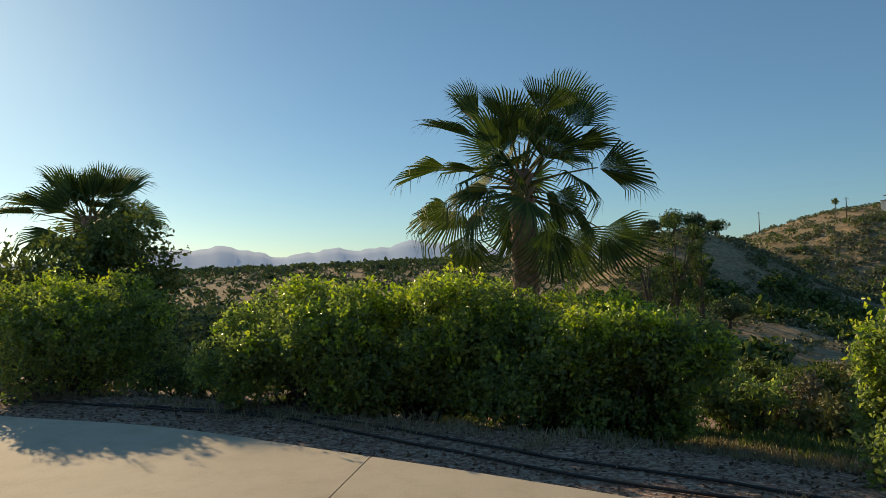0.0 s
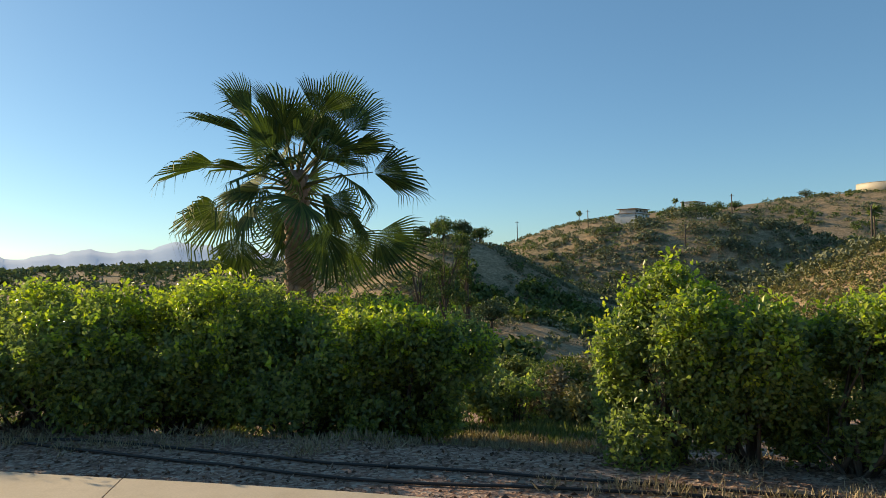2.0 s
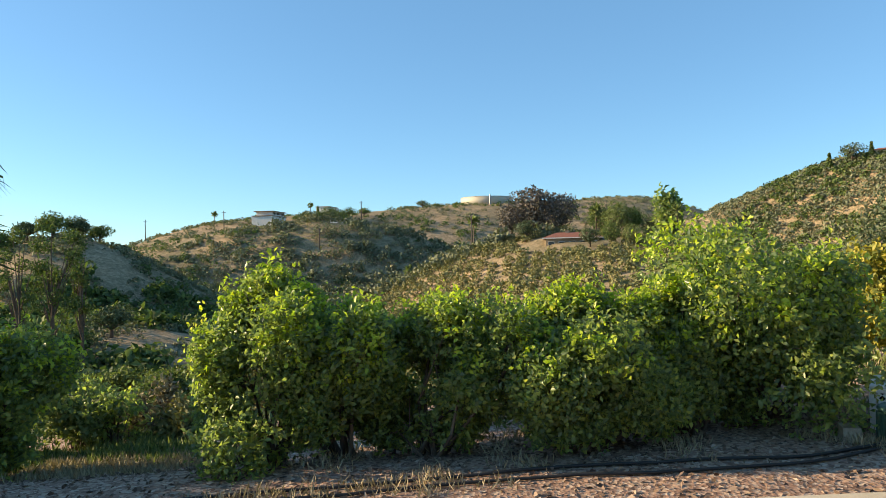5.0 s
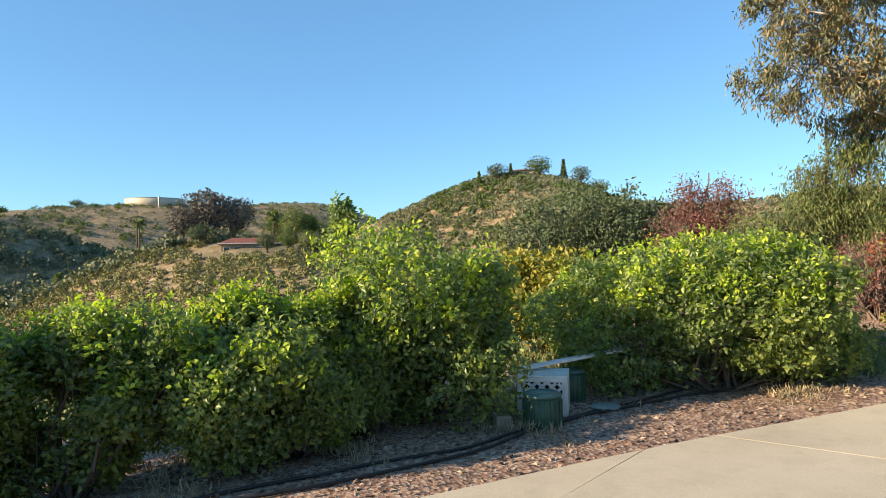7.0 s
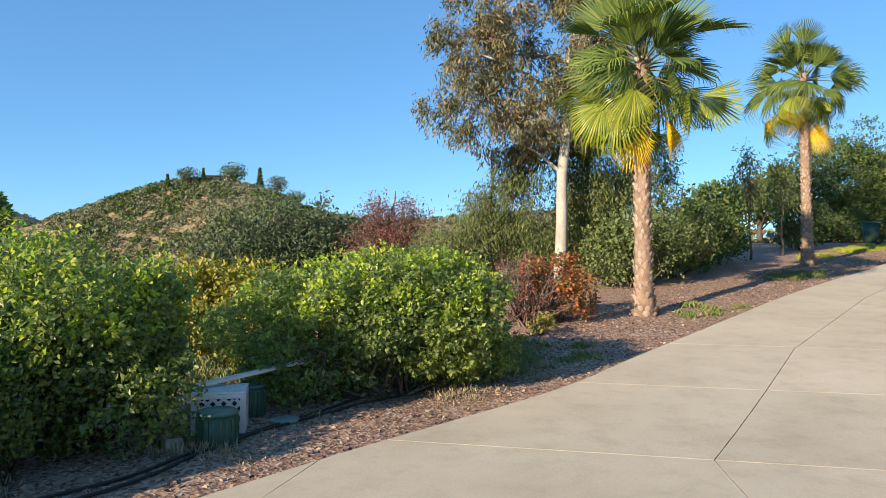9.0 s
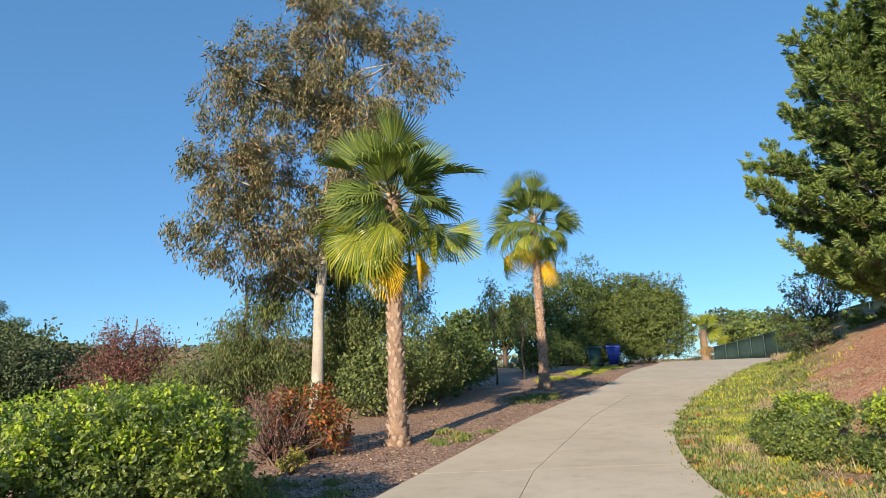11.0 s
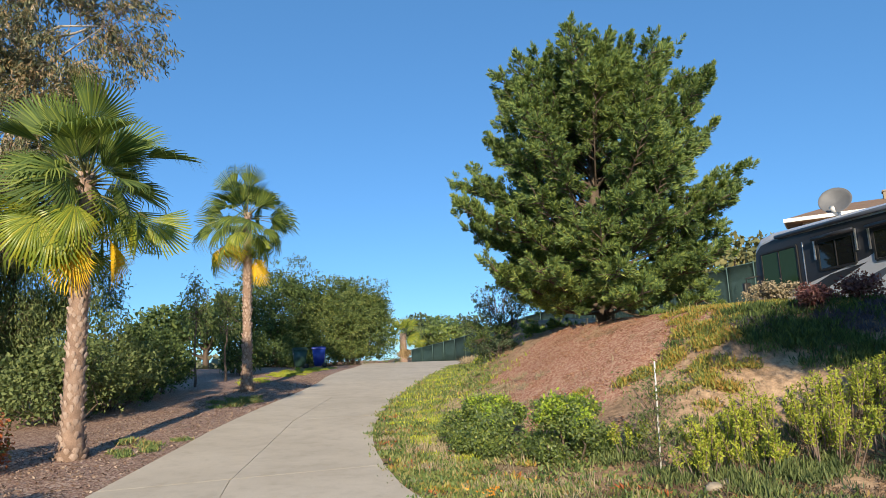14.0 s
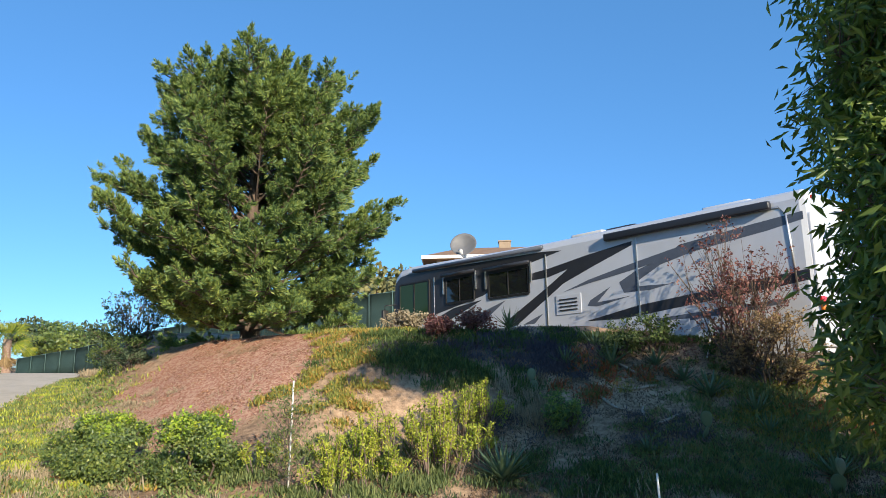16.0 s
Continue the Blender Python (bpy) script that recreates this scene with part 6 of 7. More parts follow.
        for px, pz, sx, sz in ((xm, z0, w, 0.06), (xm, z1, w, 0.06), (x0, zm, 0.06, h), (x1, zm, 0.06, h), (xm, zm, 0.035, h)):
            block((sx, 0.04, sz), (px, e + 0.012, pz), 0.008, bm)
        part("window_frame", bm, BLACK_PLASTIC, win, smooth=False)
        for k in (-1, 1):
            part("pane", block((w / 2 - 0.06, 0.012, h - 0.08), (xm + k * w / 4, e + 0.012, zm)), GLASS_DARK if shade else CAB_GLASS, win, smooth=False)
        if shade:
            part("roller_shade", tube([(x0 - 0.1, e + 0.1, z1 + 0.1), (x1 + 0.1, e + 0.1, z1 + 0.1)], 0.05, 10), CHARCOAL, win)
            for x in (x0 - 0.1, x1 + 0.1):
                part("shade_arm", block((0.05, 0.035, 0.55), (x, e + 0.035, z1 - 0.17), 0.006), CHROME, win, smooth=False)
    # windscreen and front corner
    part("windscreen", block((0.05, WIDE * 0.86, 1.15), (HALF + 0.06, 0, 2.35), 0.02, None, Euler((0, radians(-12), 0)).to_quaternion()), GLASS_DARK, root, smooth=False)
    part("mirror", block((0.12, 0.22, 0.42), (HALF + 0.1, e + 0.3, 2.1), 0.04), BLACK_PLASTIC, root)
    part("mirror_arm", tube([(HALF - 0.1, e - 0.05, 2.5), (HALF + 0.1, e + 0.3, 2.45), (HALF + 0.1, e + 0.3, 2.2)], 0.022, 8), BLACK_PLASTIC, root)
    # slide-outs and their awning cases, seams
    part("awning_case", block((3.95, 0.15, 0.17), (-3.85, e + 0.075, 3.30), 0.035), CHARCOAL, root)
    part("awning_case", tube([(0.1, e + 0.05, 3.40), (5.4, e + 0.05, 3.47)], 0.055, 10), SLATE, root)
    for x in (0.05, -2.66):
        part("seam_trim", block((0.045, 0.02, 1.9), (x, e + 0.008, 2.25), 0.005), CHROME, root, smooth=False)
    part("seam_trim", block((0.03, 0.016, 1.3), (4.45, e + 0.008, 2.5), 0.004), CHROME, root, smooth=False)
    part("door_trim", tube([(-5.3, e + 0.004, 3.27), (-5.95, e + 0.004, 3.24), (-6.08, e + 0.004, 3.08), (-6.16, e + 0.004, 1.5)], 0.022, 6), CHROME, root)
    # louvred vent
    vent = new("vent")
    vent.parent = root
    part("vent_frame", block((0.78, 0.02, 0.5), (-0.64, e + 0.008, 1.82), 0.01), SILVER, vent, smooth=False)
    for k in range(4):
        part("slat", block((0.56, 0.03, 0.03), (-0.64, e + 0.022, 1.68 + k * 0.09), 0.006), CHARCOAL, vent, smooth=False)
    for x in (-4.9, -3.2, 1.8, 3.4):
        part("hatch", block((1.3, 0.014, 0.55), (x, e + 0.004, 0.92), 0.01), SILVER, root, smooth=False)
    # roof gear
    part("roof_unit", block((1.0, 0.8, 0.2), (-0.8, 0.2, TALL + 0.1), 0.06), WHITE_PLASTIC, root)
    part("roof_unit", block((0.85, 0.8, 0.16), (-1.9, 0.3, TALL + 0.07), 0.06), CHARCOAL, root)
    part("roof_unit", block((1.1, 0.8, 0.18), (-4.6, 0.3, TALL + 0.08), 0.06), SILVER, root)
    dish = part("satellite_dish", ring_solid([(0.02, 0.0), (0.2, 0.03), (0.36, 0.1), (0.42, 0.16), (0.41, 0.165), (0.34, 0.11), (0.02, 0.02)], 28), DISH_GREY, root, "round grey satellite dish")
    dish.matrix_local = pose(4.05, 0.35, TALL + 0.62, -66, 0, 38)
    part("feed_arm", tube([(4.02, 0.42, TALL + 0.3), (3.9, 0.62, TALL + 0.36), (3.84, 0.72, TALL + 0.44)], [0.04, 0.05, 0.07], 8), WHITE_PLASTIC, root)
    part("dish_mount", tube([(4.05, 0.35, TALL - 0.02), (4.05, 0.33, TALL + 0.3), (4.06, 0.30, TALL + 0.58)], [0.12, 0.06, 0.05], 10), WHITE_PLASTIC, root)
    part("antenna", tube([(5.9, 0.3, TALL - 0.1), (5.9, 0.3, TALL + 0.35)], 0.01, 6), BLACK_PLASTIC, root)
    # rear lamps and cap
    part("rear_cap", block((0.1, WIDE * 0.96, 2.6), (-HALF - 0.03, 0, 1.75), 0.04), SILVER, root)
    for s in (-1, 1):
        part("tail_lamp", block((0.06, 0.24, 0.14), (-HALF - 0.08, s * (y - 0.16), 1.33), 0.02), RED_LENS, root)
        part("marker_lamp", block((0.06, 0.24, 0.12), (-HALF - 0.08, s * (y - 0.16), 1.19), 0.02), AMBER, root)
        part("roof_lamp", block((0.08, 0.12, 0.06), (-HALF - 0.02, s * (y - 0.4), TALL - 0.12), 0.015), RED_LENS, root)
    for x in (-4.2, -3.1, 4.6):
        for s in (-1, 1):
            wh = new("wheel")
            wh.parent = root
            wh.matrix_local = pose(x, s * (y - 0.17), 0.5, 90, 0, 0)
            part("tyre", ring_solid([(0.3, -0.14), (0.47, -0.14), (0.5, -0.1), (0.5, 0.1), (0.47, 0.14), (0.3, 0.14)], 28), RUBBER, wh)
            part("rim", ring_solid([(0.3, -0.12), (0.3, 0.1), (0.12, 0.06), (0.1, 0.13), (0.02, 0.13)], 24), CHROME, wh)


motorhome()

# ---------------------------------------------------------------- screened fence
SCREEN = surface("green_screen", [(0.05, 0.11, 0.105), (0.085, 0.155, 0.145)], 0.8, 60, 0.8, bump=0.2)
STEEL = plain("galvanised_steel", (0.35, 0.36, 0.36), 0.5, 0.6)


def fence():
    line = np.array([pt(-138.3, 55), pt(-141.9, 51), pt(-145.5, 45), pt(-150.5, 39), pt(-157, 34), pt(-164, 31), pt(-173, 31)])
    k = np.linspace(0, len(line) - 1, 26)
    ps = np.stack([np.interp(k, np.arange(len(line)), line[:, a]) for a in (0, 1)], 1)
    zs = land(ps[:, 0], ps[:, 1])[0]
    tops = np.maximum(np.interp(k, np.arange(7), (4.0, 4.5, 5.0, 5.35, 5.5, 5.85, 6.0)), zs + 0.7)
    root = thing("fence", (ps[0, 0], ps[0, 1], zs[0]), "chain-link fence covered with dark green screen", "fence")
    o = Vector((ps[0, 0], ps[0, 1], zs[0]))
    for n, ((x, y), z, top) in enumerate(zip(ps, zs, tops)):
        part("post", tube([Vector((x, y, z - 0.1)) - o, Vector((x, y, top + 0.05)) - o], 0.025, 8), SCREEN, root)
        if n:
            a, b = Vector((*ps[n - 1], zs[n - 1])) - o, Vector((x, y, z)) - o
            ta, tb = tops[n - 1] - zs[n - 1], top - z
            bm = bmesh.new()
            rows = []
            for q in range(7):
                c, h = a.lerp(b, q / 6), ta + (tb - ta) * q / 6
                bulge = 0.04 * math.sin(math.pi * q / 6) * (1 if n % 2 else -1)
                rows.append([bm.verts.new(c + Vector((bulge * 0.5, bulge, 0.03 + (h - 0.05) * w))) for w in (0, 0.33, 0.67, 1)])
            for p, q in zip(rows, rows[1:]):
                for r in range(3):
                    bm.faces.new((p[r], q[r], q[r + 1], p[r + 1]))
            bmesh.ops.solidify(bm, geom=bm.faces[:], thickness=0.012)
            part("screen_panel", bm, SCREEN, root)
            part("rail", tube([a + Vector((0, 0, ta)), b + Vector((0, 0, tb))], 0.02, 6), SCREEN, root)


fence()

# ---------------------------------------------------------------- houses
STUCCO = surface("stucco", [(0.62, 0.57, 0.49), (0.72, 0.67, 0.58)], 0.8, 30, 0.9)
WHITE_STUCCO = surface("white_stucco", [(0.66, 0.64, 0.60), (0.78, 0.76, 0.72)], 0.5, 20, 0.9)
ROOF_BROWN = surface("brown_roof", [(0.22, 0.13, 0.075), (0.34, 0.21, 0.12)], 1.5, 20, 0.85, stretch=(1, 1, 4))
ROOF_RED = surface("red_tile_roof", [(0.19, 0.065, 0.042), (0.28, 0.10, 0.06)], 1.5, 20, 0.85)
TAN_WALL = surface("tan_wall", [(0.28, 0.22, 0.16), (0.36, 0.28, 0.20)], 0.8, 30, 0.9)
WINDOW_DARK = plain("window_glass", (0.03, 0.035, 0.045), 0.1, bump=0)


def house(at, size, turn, wall_mat, roof_mat, label, roof_h=1.4, eave=0.5, windows=5, chimney=False, flat_roof=False, base=None, porch=False, upper=False):
    w, d, h = size
    z = base if base is not None else ground_at(*at) - 0.8
    root = thing("house", (*at, z), label, "house", turn=turn)
    part("wall", block((w, d, h), (0, 0, h / 2), 0.03), wall_mat, root, smooth=False)
    bm = bmesh.new()
    if flat_roof:
        block((w + 2 * eave, d + 2 * eave, 0.35), (0, 0, h + 0.175), 0.05, bm)
    else:
        e, r = eave, max(w * 0.5 - d * 0.5, w * 0.3)
        lo = [bm.verts.new(p) for p in ((-w / 2 - e, -d / 2 - e, h), (w / 2 + e, -d / 2 - e, h), (w / 2 + e, d / 2 + e, h), (-w / 2 - e, d / 2 + e, h))]
        l2 = [bm.verts.new(v.co + Vector((0, 0, 0.18))) for v in lo]
        t1, t2 = bm.verts.new((-r, 0, h + roof_h)), bm.verts.new((r, 0, h + roof_h))
        bm.faces.new(lo[::-1])
        for k in range(4):
            bm.faces.new((lo[k], lo[(k + 1) % 4], l2[(k + 1) % 4], l2[k]))
        bm.faces.new((l2[0], l2[1], t2, t1))
        bm.faces.new((l2[1], l2[2], t2))
        bm.faces.new((l2[2], l2[3], t1, t2))
        bm.faces.new((l2[3], l2[0], t1))
    part("roof", bm, roof_mat, root, smooth=False)
    if chimney:
        fb = bmesh.new()
        for px, py, sx, sy in ((0, -d / 2 - eave - 0.03, w + 2 * eave + 0.12, 0.06), (0, d / 2 + eave + 0.03, w + 2 * eave + 0.12, 0.06), (-w / 2 - eave - 0.03, 0, 0.06, d + 2 * eave), (w / 2 + eave + 0.03, 0, 0.06, d + 2 * eave)):
            block((sx, sy, 0.22), (px, py, h + 0.08), 0.0, fb)
        part("fascia", fb, WHITE_PAINT, root, "white eave boards", smooth=False)
    for s in (-1, 1):
        for k in range(windows):
            x = (k + 0.5) / windows * w - w / 2
            win = new("window")
            win.parent = root
            part("pane", block((w / windows * 0.55, 0.06, h * 0.4), (x, s * d / 2, h * 0.55)), WINDOW_DARK, win, smooth=False)
            fb = bmesh.new()
            for px, pz, sx, sz in ((x, h * 0.35, w / windows * 0.6, 0.1), (x, h * 0.75, w / windows * 0.6, 0.1), (x - w / windows * 0.28, h * 0.55, 0.1, h * 0.4), (x + w / windows * 0.28, h * 0.55, 0.1, h * 0.4)):
                block((sx, 0.12, sz), (px, s * d / 2, pz), 0, fb)
            part("window_frame", fb, WHITE_PAINT, win, smooth=False)
    if upper:
        part("upper_wall", block((w * 0.84, d * 0.8, 2.2), (-w * 0.05, 0.5, h + 1.45), 0.03), wall_mat, root, smooth=False)
        for k in range(9):
            for s in (-1, 1):
                part("upper_pane", block((w * 0.065, 0.1, 1.2), (-w * 0.43 + k * w * 0.095, 0.5 + s * d * 0.4, h + 1.6), 0.0), WINDOW_DARK, root, smooth=False)
        part("upper_roof", block((w * 0.98, d * 0.96, 0.45), (-w * 0.05, 0.4, h + 2.75), 0.08), ROOF_BROWN, root, smooth=False)
    if chimney:
        part("chimney", block((0.85, 0.7, 0.9), (-w * 0.1, 0, h + roof_h - 0.1), 0.03), TAN_WALL, root, smooth=False)
        part("chimney_cap", block((0.95, 0.8, 0.1), (-w * 0.1, 0, h + roof_h + 0.4), 0.02), TAN_WALL, root, smooth=False)
    if porch:
        for k in range(6):
            part("porch_post", block((0.2, 0.2, h - 0.4), (-w / 2 + (k + 0.5) * w / 6, -d / 2 - 2.2, h / 2 - 0.2), 0.02), WHITE_PAINT, root, smooth=False)
        part("porch_roof", block((w, 2.6, 0.2), (0, -d / 2 - 1.3, h - 0.2), 0.03), roof_mat, root, smooth=False)
    return root


house((5.7, -49.5), (8.0, 8, 6.95), 8, STUCCO, ROOF_BROWN, "tan house with shallow brown roof and chimney above the motorhome", 1.6, 0.9, 4, True, False, 3.0)
house((226, 339.5), (20, 12, 5.4), 33 + 180, WHITE_STUCCO, ROOF_BROWN, "large white hilltop house with flat roof and dark windows", 1, 0.4, 8, False, True, 21.0, upper=True)
house((146, 90.5), (12.5, 7, 2.9), -58, TAN_WALL, ROOF_RED, "low ranch house with red tiled roof on the slope", 1.5, 0.8, 5, True, False, 2.7)
house((262, 322), (10, 8, 4), 30, WHITE_STUCCO, ROOF_BROWN, "small white house among trees on the ridge", 1, 0.5, 3)
house((290, 368), (16, 9, 6), 30, WHITE_STUCCO, ROOF_BROWN, "pale house with terraces on the ridge", 1, 0.5, 5, False, True)
house((395, 66), (14, 8, 3.5), -80, STUCCO, ROOF_RED, "low house half hidden on the hilltop", 1.3, 0.8, 4)
house((212, 98), (12, 7, 3.2), -62, STUCCO, ROOF_RED, "small tiled house on the far slope", 1.2, 0.6, 3)
house((-19, 465), (22, 10, 5), 0, WHITE_STUCCO, ROOF_BROWN, "distant white house among valley trees", 1.6, 0.6, 5)
# water tank on the ridge
tank = thing("water_tank", (406, 325, ground_at(406, 325) - 3.2), "wide tan cylindrical water tank on the ridge", "water tank")
TANK = surface("tan_steel", [(0.48, 0.42, 0.33), (0.55, 0.49, 0.39)], 0.1, 3, 0.6)
part("shell", ring_solid([(19.5, 0), (19.5, 6.2), (19.2, 6.4)], 64), TANK, tank)
part("roof", ring_solid([(19.6, 6.4), (19.6, 6.6), (9, 7.1), (0.5, 7.3)], 64), TANK, tank)
part("ladder", block((1.0, 0.6, 7.5), (-13.9, -13.9, 3.7), 0.05), STEEL, tank)


# ---------------------------------------------------------------- poles, far trees and scrub
WOOD_POLE = plain("weathered_pole", (0.13, 0.10, 0.08), 0.9)


def utility_pole(at, h):
    root = thing("utility_pole", (*at, ground_at(*at) - 0.3), "weathered wooden utility pole on the hillside", "pole", "utility poles")
    part("shaft", tube([(0, 0, 0), (0, 0, h)], [0.28, 0.2], 8), WOOD_POLE, root)
    part("crossarm", block((2.4, 0.16, 0.18), (0, 0, h - 0.9), 0.02), WOOD_POLE, root, smooth=False)


for b, d, h in ((-50.05, 200, 11.5), (-30.2, 380, 12), (-41, 330, 11), (-24.5, 420, 12), (-60.9, 470, 12), (-37.6, 300, 10)):
    utility_pole(pt(b, d), h)


def far_tree(at, h, r, seed, material, label, shape="round", cards=420, base_drop=0.3):
    rng = np.random.default_rng(seed)
    root = thing("far_tree", (*at, ground_at(*at) - base_drop), label, "tree", "trees on the hills")
    part("trunk", tube([(0, 0, 0), (0.05 * r, 0, h * 0.4), (0, 0, h * 0.8)], [0.07 * r + 0.1, 0.05 * r + 0.06, 0.03], 7), BARK, root)
    d = unit(rng.normal(size=(cards, 3)))
    rad = lumpy(d, seed, 0.35) * rng.random(cards) ** 0.3
    if shape == "open":
        lump = np.stack([rng.normal(size=9) * r * 0.5, rng.normal(size=9) * r * 0.5, h * np.linspace(0.5, 0.97, 9)], -1)
        p = lump[rng.integers(0, 9, cards)] + d * rad[:, None] * r * 0.42
    elif shape == "column":
        p = d * rad[:, None] * (r, r, h * 0.47) + (0, 0, h * 0.55)
    elif shape == "cone":
        z = rng.random(cards)
        p = np.stack([d[:, 0] * r * (1 - z), d[:, 1] * r * (1 - z), h * (0.1 + 0.9 * z)], -1)
    else:
        p = d * rad[:, None] * (r, r, h * 0.36) + (0, 0, h * 0.64)
    size = 0.16 * r * rng.uniform(0.5, 1.2, cards) if shape in ("round", "open") else 0.5 * r * rng.uniform(0.5, 1.2, cards)
    v, f = leaves(p, rng.normal(size=p.shape) + (0, 0, 0.2), size, size * 0.6, rng, 0.2, 0.1, d + (0, 0, 0.25) + rng.normal(size=p.shape) * 0.45)
    finish("crown", soup("crown", v, f), material, root, smooth=False)
    lim = p[rng.choice(cards, 24)]
    _ = finish("limb", soup("limb", *rods(np.stack([lim[:, 0] * 0.1, lim[:, 1] * 0.1, lim[:, 2] * 0.6], -1), lim, 0.03 * r + 0.02, 0.02, 4)), BARK, root)
    _["kind"] = "stuff"
    return root


PURPLE_TREE = leafy("dull_purple_leaf", [(0.06, 0.055, 0.05), (0.10, 0.088, 0.078), (0.145, 0.12, 0.105), (0.12, 0.115, 0.08)], 0.12, 0.7, 0.1)


def top_at(b, d, rise):
    """Height of a tree whose top rises so many degrees over the eye."""
    return 1.6 + d * math.tan(radians(rise)) - ground_at(*pt(b, d))


